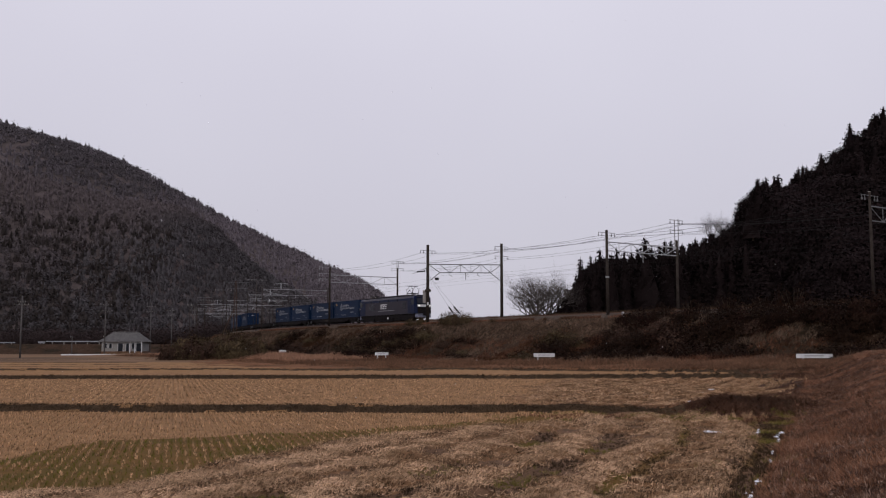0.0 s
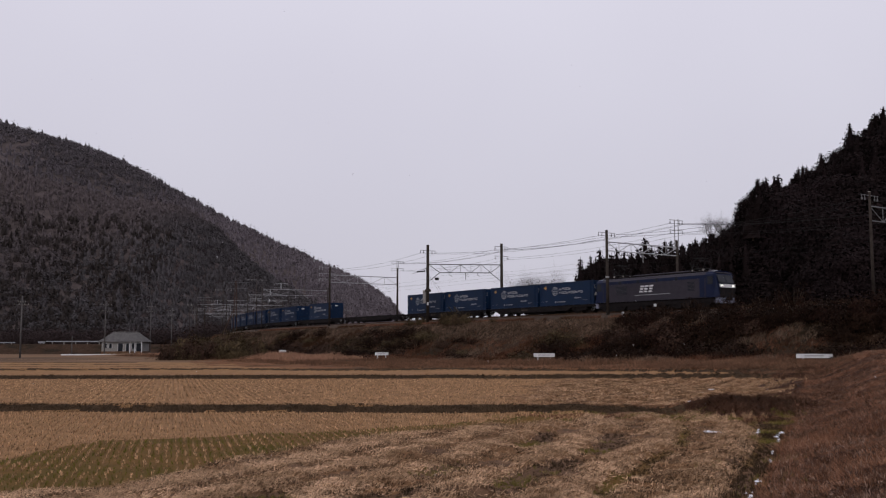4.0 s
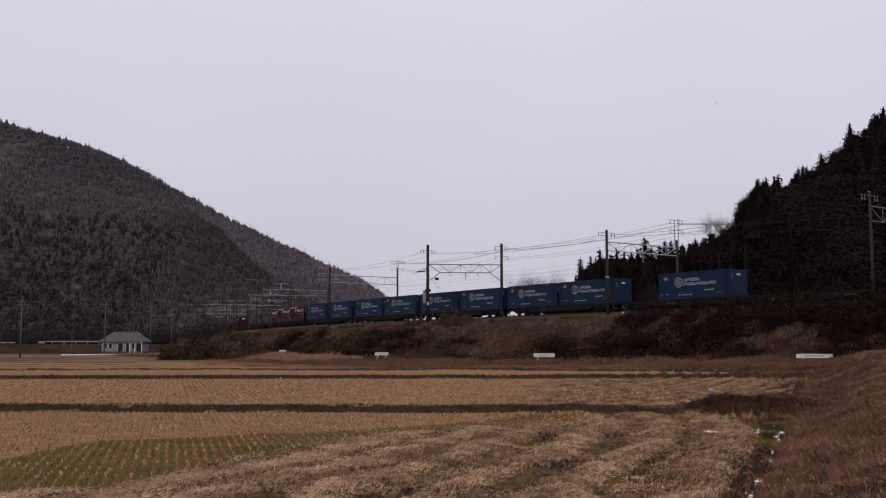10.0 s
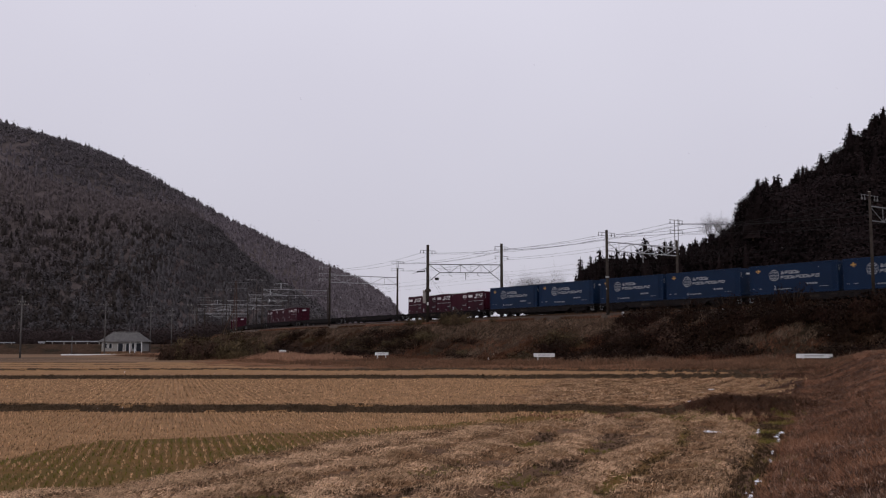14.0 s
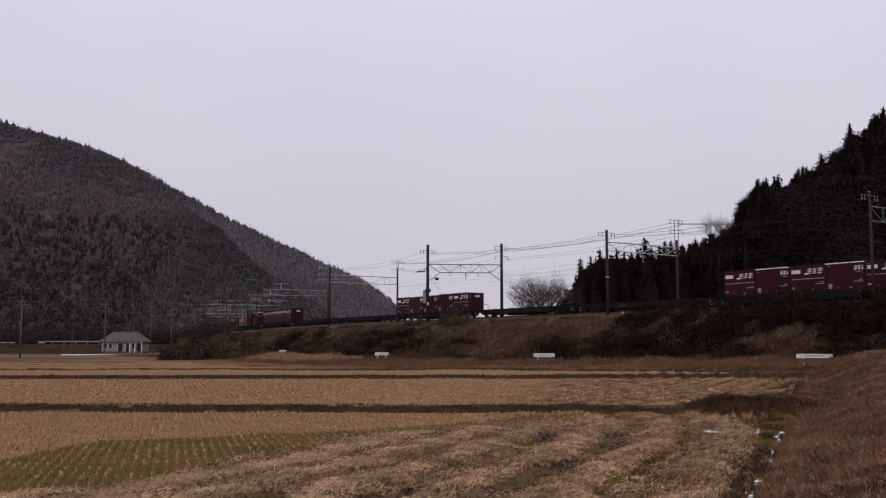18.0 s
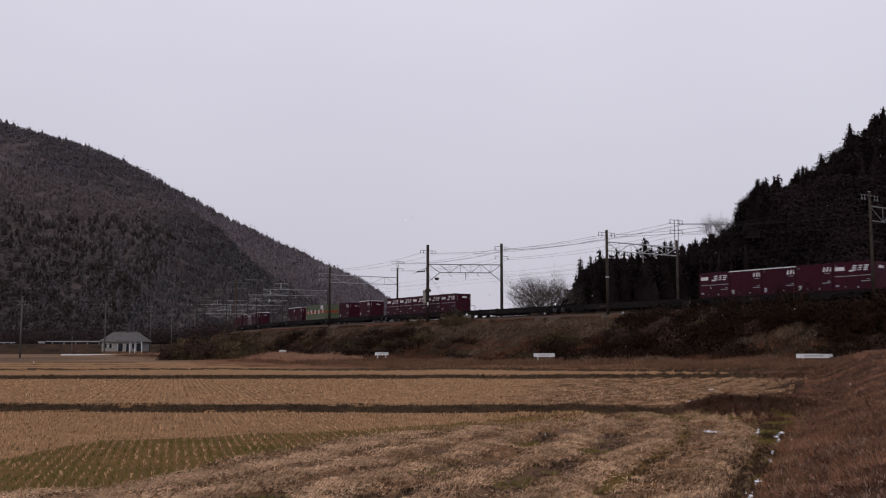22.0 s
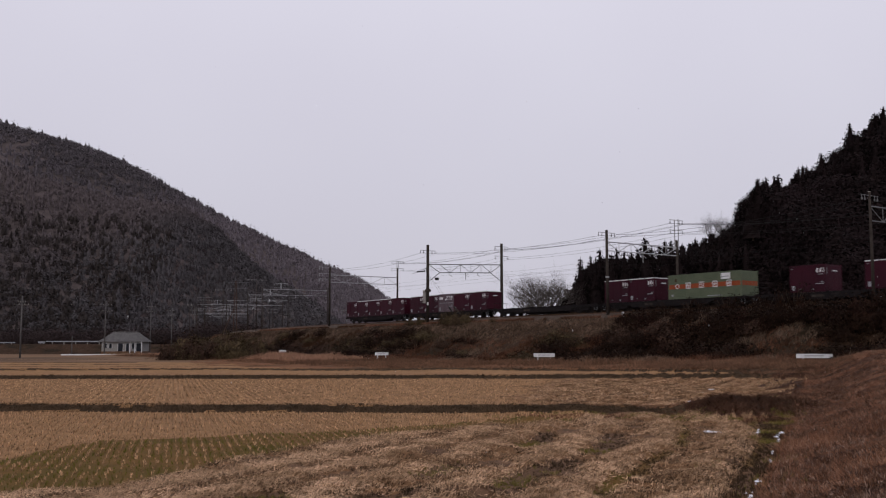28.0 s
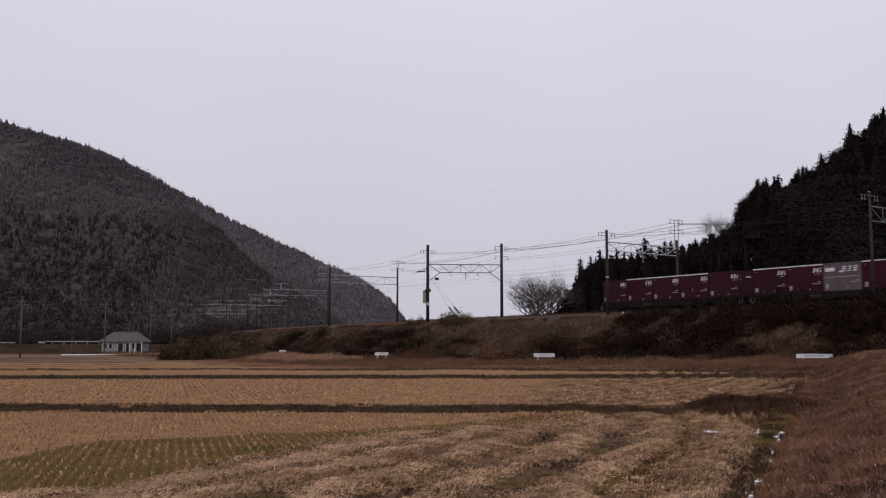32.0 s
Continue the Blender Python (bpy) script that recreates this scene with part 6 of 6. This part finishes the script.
def green_container():
    c = thing("green_container", "long mint-green freight container with an orange band on a flat wagon", "container", "long green containers")
    half, height = 4.675, 2.48
    shell(c, half, height, M_MINT, 22)
    part("orange_band", Shape().box(-half + 0.15, half - 0.15, -1.226, -1.215, height * 0.42, height * 0.60), M_ORANGE, c, "orange painted band")
    part("orange_band", Shape().box(half - 0.018, half - 0.008, -1.1, 1.1, height * 0.42, height * 0.60), M_ORANGE, c, "orange painted band")
    t = Shape()
    ring(t, -half + 1.25, height * 0.52, 0.22, 0.22, 0.07)
    part("ring_mark", t, M_WHITE, c, "white ring mark", at=pose(0, 0.005, 0))
    for k in range(4):
        t = Shape()
        x, z = -half + 2.45 + 1.72 * k, height * 0.40
        bar(t, x, z, x, z + 0.62, 0.075)
        bar(t, x + 0.5, z, x + 0.5, z + 0.62, 0.075)
        bar(t, x - 0.04, z + 0.6, x + 0.56, z + 0.6, 0.07)
        bar(t, x, z + 0.05, x + 0.5, z + 0.05, 0.07)
        bar(t, x + 0.25, z, x + 0.25, z + 0.62, 0.07)
        if k != 1:
            bar(t, x, z + 0.32, x + 0.5, z + 0.32, 0.07)
        part("letter_block", t, M_WHITE, c, "white block of strokes", at=pose(0, 0.005, 0))
    part("white_panel", Shape().box(half - 2.45, half - 1.35, -1.226, -1.216, height * 0.70, height * 0.98 - 0.1), M_WHITE, c, "white panel with a dark line")
    s = Shape()
    bar(s, half - 2.35, height * 0.8, half - 1.45, height * 0.8, 0.07)
    part("panel_line", s, M_GREYLINE, c, at=pose(0, 0.012, 0))
    mark(c, -half + 0.45, height * 0.16, -half + 0.75, height * 0.16, 0.2, M_PALE, 0.012)
    mark(c, half - 4.2, height * 0.08, half - 2.4, height * 0.08, 0.06, M_PALE, 0.012)
    s = Shape()
    bar(s, -half + 0.95, height * 0.77, -half + 1.2, height * 0.77, 0.3)
    part("dark_mark", s, M_BUND, c, at=pose(0, 0.012, 0))
    return c


def short_container(kind, paint, label, name="maroon_container"):
    c = thing(name, label, "container", "short containers of the train")
    half, height = 1.845, 2.43
    shell(c, half, height, paint, 0)
    for x in (-0.62, 0.62):
        part("side_rib", Shape().box(x - 0.03, x + 0.03, -1.214, -1.186, 0.15, height - 0.11), paint, c)
    X = lambda u: -half + u * 2 * half
    t = Shape()
    if kind in "rp":
        a, b, z = X(0.76), X(0.94), height * 0.70
        bar(t, a, z + 0.02, a + 0.1, z + 0.40, 0.16)
        part("logo_stroke", t, M_WHITE, c, "white stroke mark", at=pose(0, 0.055, 0))
        t = Shape()
        bar(t, a + 0.68, z + 0.02, a + 0.78, z + 0.40, 0.16)
        bar(t, a + 0.34, z + 0.02, a + 0.44, z + 0.40, 0.16)
        mark(c, a + 0.1, z - 0.14, b, z - 0.14, 0.05, M_PALE)
    else:
        mark(c, X(0.05), height * 0.77, X(0.30), height * 0.77, 0.32, M_WHITE)
        z = height * 0.68
        for k, u in enumerate((0.46, 0.60, 0.76)):
            x = X(u)
            t = Shape()
            bar(t, x + 0.10, z + 0.04, x + 0.46, z + 0.04, 0.11)
            bar(t, x + 0.15, z + 0.22, x + 0.52, z + 0.22, 0.11)
            bar(t, x + 0.20, z + 0.40, x + 0.58, z + 0.40, 0.11)
            if k < 2:
                part("logo_stroke", t, M_WHITE, c, "white stroke mark", at=pose(0, 0.055, 0))
        mark(c, X(0.42), z, X(0.53), z, 0.14, M_WHITE)
    part("logo_stroke", t, M_WHITE, c, "white stroke mark", at=pose(0, 0.055, 0))
    if kind in "jy":
        for u, v in ((0.04, 0.30), (0.31, 0.60), (0.61, 0.96)):
            mark(c, X(u), height * 0.50, X(v), height * 0.50, 0.065, M_PALE)
    for u, v, z, th in ((0.06, 0.14, 0.17, 0.42 if kind != "j" else 0.16), (0.72, 0.94, 0.30, 0.07), (0.86, 0.94, 0.36, 0.06), (0.62, 0.66, 0.10, 0.15), (0.05, 0.09, 0.88, 0.06), (0.30, 0.33, 0.12, 0.08)):
        mark(c, X(u), height * z, X(v), height * z, th, M_PALE)
    if kind == "r":
        s = Shape()
        for a, b in ((0.0, 0.36), (0.385, 0.62), (0.645, 1.0)):
            bar(s, X(a), height - 0.045, X(b), height - 0.045, 0.1)
        part("white_edge", s, M_WHITE, c, "white strip along the top edge", at=pose(0, 0.022, 0))
        part("white_edge", Shape().box(half - 0.0, half + 0.008, -1.15, 1.15, height - 0.09, height - 0.005), M_WHITE, c)
    part("end_mark", Shape().box(half - 0.018, half - 0.008, -0.15, 0.55, height * 0.75, height * (0.85 if kind in "jy" else 0.79)), M_WHITE, c)
    part("end_strip", Shape().box(half - 0.018, half - 0.008, -0.99, -0.94, height * 0.62, height * 0.88), M_PALE, c)
    return c


def wheel_shape(r):
    return Shape().rod((0, -0.62, 0), (0, -0.5, 0), r, r, 14).rod((0, -0.66, 0), (0, -0.62, 0), r * 0.45, r * 0.4, 10).rod((0, 0.5, 0), (0, 0.62, 0), r, r, 14).rod((0, -0.6, 0), (0, 0.6, 0), 0.08, 0.08, 8)


def bogie(parent, x, gap, r, name="bogie"):
    sh = Shape()
    for y in (-1.0, 1.0):
        sh.prism([(x - gap - 0.4, 0.50), (x - 0.5, 0.30), (x + 0.5, 0.30), (x + gap + 0.4, 0.50), (x + gap + 0.35, 0.76), (x - gap - 0.35, 0.76)], y - 0.08, y + 0.08)
        sh.box(x - 0.3, x + 0.3, y - 0.1, y + 0.1, 0.3, 0.62)
        for q in (-gap, gap):
            sh.box(x + q - 0.17, x + q + 0.17, y - 0.14, y + 0.14, 0.32, 0.66)
    sh.box(x - 0.25, x + 0.25, -0.95, 0.95, 0.45, 0.75)
    b = part(name, sh, M_DARKSTEEL, parent)
    for q in (-gap, gap):
        part("wheelset", wheel_shape(r), M_WHEEL, b, at=pose(x + q, 0, r), smooth=False)
    return b


def wagon():
    wg = thing("flat_wagon", "black steel container flat wagon running on rails", "wagon", "container wagons of the train")
    for y in (-1.12, 1.12):
        part("side_sill", Shape().prism([(-9.75, 0.98), (-9.75, 0.74), (-5.7, 0.70), (-5.2, 0.36), (5.2, 0.36), (5.7, 0.70), (9.75, 0.74), (9.75, 0.98)], y - 0.06, y + 0.06), M_DARKSTEEL, wg)
    part("centre_sill", Shape().box(-9.7, 9.7, -0.25, 0.25, 0.55, 0.95), M_DARKSTEEL, wg)
    for k in range(11):
        x = -9.5 + 1.9 * k
        part("cross_member", Shape().box(x - 0.13, x + 0.13, -1.05, 1.05, 0.80, 0.96), M_DARKSTEEL, wg)
    for x in (-9.3, -5.6, -1.9, 1.9, 5.6, 9.3):
        part("twist_lock", Shape().box(x - 0.12, x + 0.12, -1.17, -1.0, 0.981, 1.06).box(x - 0.12, x + 0.12, 1.0, 1.17, 0.981, 1.06), M_DARKSTEEL, wg)
    for x in (-7.1, 7.1):
        bogie(wg, x, 0.95, 0.43)
    part("brake_gear", Shape().box(-3.4, 2.6, -0.8, 0.8, 0.16, 0.54).rod((1.2, -0.6, 0.5), (3.2, -0.6, 0.5), 0.16, 0.16, 10), M_DARKSTEEL, wg)
    for x in (-9.95, 9.95):
        part("coupler", Shape().box(min(x, x * 1.02), max(x, x * 1.02), -0.16, 0.16, 0.7, 1.0).box(x - 0.25, x + 0.25, -0.09, 0.09, 0.78, 0.92), M_DARKSTEEL, wg)
        for y in (-1.2,):
            part("hand_step", Shape().rod((x * 0.955 - 0.2, y, 0.72), (x * 0.955 - 0.2, y, 0.30), 0.016).rod((x * 0.955 - 0.2, y, 0.30), (x * 0.955 + 0.2, y, 0.30), 0.016).rod((x * 0.955 + 0.2, y, 0.30), (x * 0.955 + 0.2, y, 0.72), 0.016), M_PALE, wg, "white hand step")
    part("hand_rail", Shape().rod((-9.7, -1.0, 0.95), (-9.7, -1.0, 1.75), 0.025).rod((-9.7, -1.0, 1.75), (-9.7, 1.0, 1.75), 0.025).rod((-9.7, 1.0, 1.75), (-9.7, 1.0, 0.95), 0.025), M_DARKSTEEL, wg)
    part("data_plate", Shape().box(-3.4, -2.2, -1.186, -1.181, 0.55, 0.75), M_POLE, wg)
    return wg


def pantograph(lc, x):
    p = part("pantograph", Shape().box(x - 0.9, x + 0.9, -0.55, 0.55, 3.95, 4.03).rod((x - 0.7, -0.5, 4.0), (x - 1.05, 0, 4.55), 0.035).rod((x - 0.7, 0.5, 4.0), (x - 1.05, 0, 4.55), 0.035), M_WIRE, lc, "dark raised pantograph")
    for y in (-0.5, 0.5):
        part("arm", Shape().rod((x - 0.7, y, 4.0), (x - 1.0, y, 4.55), 0.03).rod((x - 1.0, y, 4.55), (x, y * 0.9, 5.05), 0.025).rod((x + 0.7, y, 4.0), (x + 1.0, y, 4.55), 0.03).rod((x + 1.0, y, 4.55), (x, y * 0.9, 5.05), 0.025), M_WIRE, p)
    part("collector_head", Shape().rod((x - 0.2, -0.85, 5.07), (x - 0.2, 0.85, 5.07), 0.03).rod((x + 0.2, -0.85, 5.07), (x + 0.2, 0.85, 5.07), 0.03), M_WIRE, p)
    for y in (-0.5, 0.5):
        for q in (-0.7, 0.7):
            part("insulator", Shape().rod((x + q, y, 3.72), (x + q, y, 3.95), 0.09, 0.07, 8), M_CONC, p)


def loco():
    lc = thing("electric_locomotive", "blue and grey electric freight locomotive with lit headlamps", "locomotive")
    w, L = 1.40, 7.3
    mid = [(-w, 1.0), (-w, 3.25), (-w + 0.18, 3.52), (-0.6, 3.66), (0.6, 3.66), (w - 0.18, 3.52), (w, 3.25), (w, 1.0)]
    part("body", Shape().loft([[(x, y, z) for y, z in mid] for x in (-L, L)]), M_LOCOGREY, lc)
    for sx, nm in ((1, "front_cab"), (-1, "rear_cab")):
        def face(x, zlim=None, narrow=0.0):
            return [(sx * x, y * (1 - narrow), z) for y, z in mid]

        rings = [face(L + 0.004)]
        rings.append(face(L + 1.0))
        nose = []
        for y, z in mid:
            yy = y * 0.80
            xx = L + 1.55 if z < 2.3 else L + 1.55 - (z - 2.3) * 0.48
            nose.append((sx * xx, yy, min(z, 3.56)))
        rings.append(nose)
        cab = part(nm, Shape().loft(rings), M_LOCOBLUE, lc, "blue cab end")
        nz = lambda z: L + 1.55 - max(0, z - 2.3) * 0.48
        for y0, y1 in ((-1.08, -0.03), (0.03, 1.08)):
            part("windscreen", Shape().add([(sx * (nz(2.42) + 0.012), y0, 2.42), (sx * (nz(2.42) + 0.012), y1, 2.42), (sx * (nz(3.2) + 0.012), y1 * 0.97, 3.2), (sx * (nz(3.2) + 0.012), y0 * 0.97, 3.2), (sx * (nz(2.42) - 0.02), y0, 2.42), (sx * (nz(2.42) - 0.02), y1, 2.42), (sx * (nz(3.2) - 0.02), y1 * 0.97, 3.2), (sx * (nz(3.2) - 0.02), y0 * 0.97, 3.2)], [(0, 1, 2, 3), (4, 7, 6, 5), (0, 4, 5, 1), (1, 5, 6, 2), (2, 6, 7, 3), (3, 7, 4, 0)]), M_GLASS, cab)
        part("roof_hood", Shape().add([(sx * (L + 0.1), -1.2, 3.5), (sx * (L + 0.1), 1.2, 3.5), (sx * (nz(3.42) + 0.12), 0.98, 3.38), (sx * (nz(3.42) + 0.12), -0.98, 3.38), (sx * (L + 0.1), -0.9, 3.78), (sx * (L + 0.1), 0.9, 3.78), (sx * (nz(3.42) + 0.10), 0.9, 3.46), (sx * (nz(3.42) + 0.10), -0.9, 3.46)], [(0, 1, 2, 3), (4, 5, 6, 7), (0, 1, 5, 4), (1, 2, 6, 5), (2, 3, 7, 6), (3, 0, 4, 7)]), M_LOCOGREY, cab, "grey roof hood")
        xf = L + 1.555
        part("white_band", Shape().box(min(sx * xf, sx * (xf + 0.02)), max(sx * xf, sx * (xf + 0.02)), -1.12, 1.12, 1.95, 2.28), M_WHITE, cab, "white band across the nose")
        for y in (-0.82, 0.82):
            part("headlamp", Shape().rod((sx * (xf + 0.02), y, 2.12), (sx * (xf + 0.05), y, 2.12), 0.08, 0.075, 10), M_LAMP if sx > 0 else M_GLASS, cab, "round headlamp")
        part("apron", Shape().box(min(sx * (xf - 0.01), sx * (xf + 0.012)), max(sx * (xf - 0.01), sx * (xf + 0.012)), -1.11, 1.11, 1.0, 1.93), M_DARKSTEEL, cab, "black lower nose panel")
        part("skirt", Shape().box(min(sx * (L + 0.9), sx * (L + 1.5)), max(sx * (L + 0.9), sx * (L + 1.5)), -1.15, 1.15, 0.42, 0.98), M_ROOF, cab, "pale grey skirt", bevel=0.05)
        part("side_window", Shape().box(min(sx * (L + 0.25), sx * (L + 0.95)), max(sx * (L + 0.25), sx * (L + 0.95)), -1.412, -1.395, 2.3, 3.1), M_GLASS, cab)
        part("cab_door", Shape().box(min(sx * (L - 0.75), sx * (L - 0.1)), max(sx * (L - 0.75), sx * (L - 0.1)), -1.418, -1.402, 1.05, 3.15), M_LOCOBLUE, cab)
        part("coupler", Shape().box(min(sx * (L + 1.5), sx * (L + 2.05)), max(sx * (L + 1.5), sx * (L + 2.05)), -0.18, 0.18, 0.7, 1.0), M_DARKSTEEL, cab)
        for k in (-1, 1):
            part("hand_rail", Shape().rod((sx * (xf + 0.06), k * 0.6, 1.15), (sx * (xf + 0.06), k * 0.6, 1.8), 0.02), M_POLE, cab)
    part("upper_stripe", Shape().box(-L, L, -1.412, -1.402, 2.92, 3.24), M_LOCOBLUE, lc, "blue stripe below the roof")
    part("roof", Shape().box(-L, L, -0.95, 0.95, 3.6, 3.72), M_DARKSTEEL, lc, "dark roof deck", bevel=0.03)
    part("roof_fairing", Shape().box(-3.4, 4.6, -0.62, 0.62, 3.72, 3.86), M_LOCOGREY, lc, bevel=0.05)
    for k in range(4):
        x = -4.6 + k * 2.7
        part("round_window", Shape().rod((x, -1.414, 3.07), (x, -1.424, 3.07), 0.2, 0.2, 12), M_GLASS, lc)
    for x0, x1 in ((-5.2, -3.6), (5.0, 5.9)):
        lv = part("louvre_grille", Shape().box(x0, x1, -1.416, -1.402, 1.75, 2.65), M_GLASS, lc)
        for k in range(6):
            part("slat", Shape().box(x0, x1, -1.43, -1.417, 1.8 + 0.14 * k, 1.86 + 0.14 * k), M_LOCOGREY, lv)
    s = Shape()
    for k, x in enumerate((-1.75, -1.12, -0.42)):
        bar(s, x + 0.06, 1.98, x + 0.50, 1.98, 0.15, -1.41)
        bar(s, x + 0.13, 2.26, x + 0.60, 2.26, 0.17, -1.41)
        bar(s, x + 0.20, 2.54, x + 0.72, 2.54, 0.17, -1.41)
    part("logo", s, M_WHITE, lc, "white slanted stroke mark")
    s = Shape()
    bar(s, -2.4, 1.62, 2.6, 1.62, 0.07, -1.41)
    part("white_line", s, M_GREYLINE, lc)
    part("underframe", Shape().box(-L - 0.9, L + 0.9, -1.25, 1.25, 0.50, 1.0), M_DARKSTEEL, lc)
    part("equipment_case", Shape().box(-1.5, 1.3, -1.2, 1.2, 0.3, 0.72), M_DARKSTEEL, lc)
    for x in (-5.9, 0.0, 5.9):
        bogie(lc, x, 1.2, 0.56)
        part("bogie_frame", Shape().prism([(x - 1.9, 0.45), (x - 1.6, 0.10), (x + 1.6, 0.10), (x + 1.9, 0.45), (x + 1.9, 0.72), (x - 1.9, 0.72)], -1.2, -1.02), M_DARKSTEEL, lc)
    for x in (-2.9, 2.9):
        part("equipment_case", Shape().box(x - 0.95, x + 0.95, -1.15, 1.15, 0.10, 0.72), M_DARKSTEEL, lc, bevel=0.03)
    for x in (-5.7, 5.6):
        pantograph(lc, x)
    part("white_box", Shape().box(0.2, 0.55, -1.27, -1.21, 0.35, 0.65), M_WHITE, lc)
    return lc


# loads from the front of each wagon: b long blue, c one long blue amidships, g long green, r/j/p short maroon, y short grey
LOADS = {0: "bb", 1: "bb", 3: "c", 4: "bb", 5: "bb", 6: "bb", 7: "bb", 8: "jrjrj", 11: "jprrj", 14: "jjjjj", 15: ".r.p.", 16: "g..rr", 18: "rryrr", 19: "prrrp"}


def build_train():
    kinds = {
        "b": long_container("blue_container", 2.70, M_BLUE, "long blue freight container with white lettering on a flat wagon", "long blue containers"),
        "r": short_container("r", M_RED, "short maroon freight container with a white top edge"),
        "j": short_container("j", M_RED, "short maroon freight container with white band and lettering"),
        "p": short_container("p", M_RED, "short plain maroon freight container with a small mark"),
        "y": short_container("y", M_GREY, "short faded grey freight container with white lettering", "grey_container"),
        "g": green_container(),
    }
    used = set()

    def take(k):
        if k not in used:
            used.add(k)
            return kinds[k]
        return copy_thing(kinds[k], Matrix())

    MOVING.append((loco(), FRONT - 9.75, 0.0))
    first = wagon()
    for i in range(20):
        front = FRONT - 18.2 - 20.4 * i
        MOVING.append((first if i == 0 else copy_thing(first, Matrix()), front - 10.2, 0.0))
        load = LOADS.get(i, "")
        for n, k in enumerate(load):
            if k == ".":
                continue
            if load == "bb":
                c = front - (0.55 + 4.705 + 9.89 * n)
            elif k == "c":
                c, k = front - 10.0, "b"
            elif k == "g":
                c = front - 5.5
            else:
                c = front - (0.85 + 1.845 + 3.76 * n)
            MOVING.append((take(k), c, 0.985))


# ---- snow in the air: one drifting field of flakes ----
def snowfall():
    rng = np.random.default_rng(21)
    n = 900
    tv = np.array([(1, 0, 0), (0, 1, 0), (-1, 0, 0), (0, -1, 0), (0, 0, 1), (0, 0, -1)], dtype=float)
    tf = np.array([(0, 1, 4), (1, 2, 4), (2, 3, 4), (3, 0, 4), (1, 0, 5), (2, 1, 5), (3, 2, 5), (0, 3, 5)])
    d = 7 + 26 * rng.random(n) ** 0.8
    p = np.stack([(rng.random(n) - 0.5) * 1.1 * d - 8 * rng.random(n), d, 0.5 + 62 * rng.random(n)], -1)
    v, f = scatter(tv, tf, p, rng.random(n) * 6, 0.0045 + 0.006 * rng.random(n))
    return stuff("snowfall", v, f, M_FLAKE, "sparse small white snowflakes drifting down", "snow")


SNOW = snowfall()


def motions():
    for ob, s, z in MOVING:
        walk(ob, [(t, on_line(s + run(t), -HALF, RAIL + z)) for t in TIMES])
    walk(SNOW, [(t, pose(0.28 * t, 0, -1.35 * t)) for t in (0, 16, 32)])


build_train()


motions()
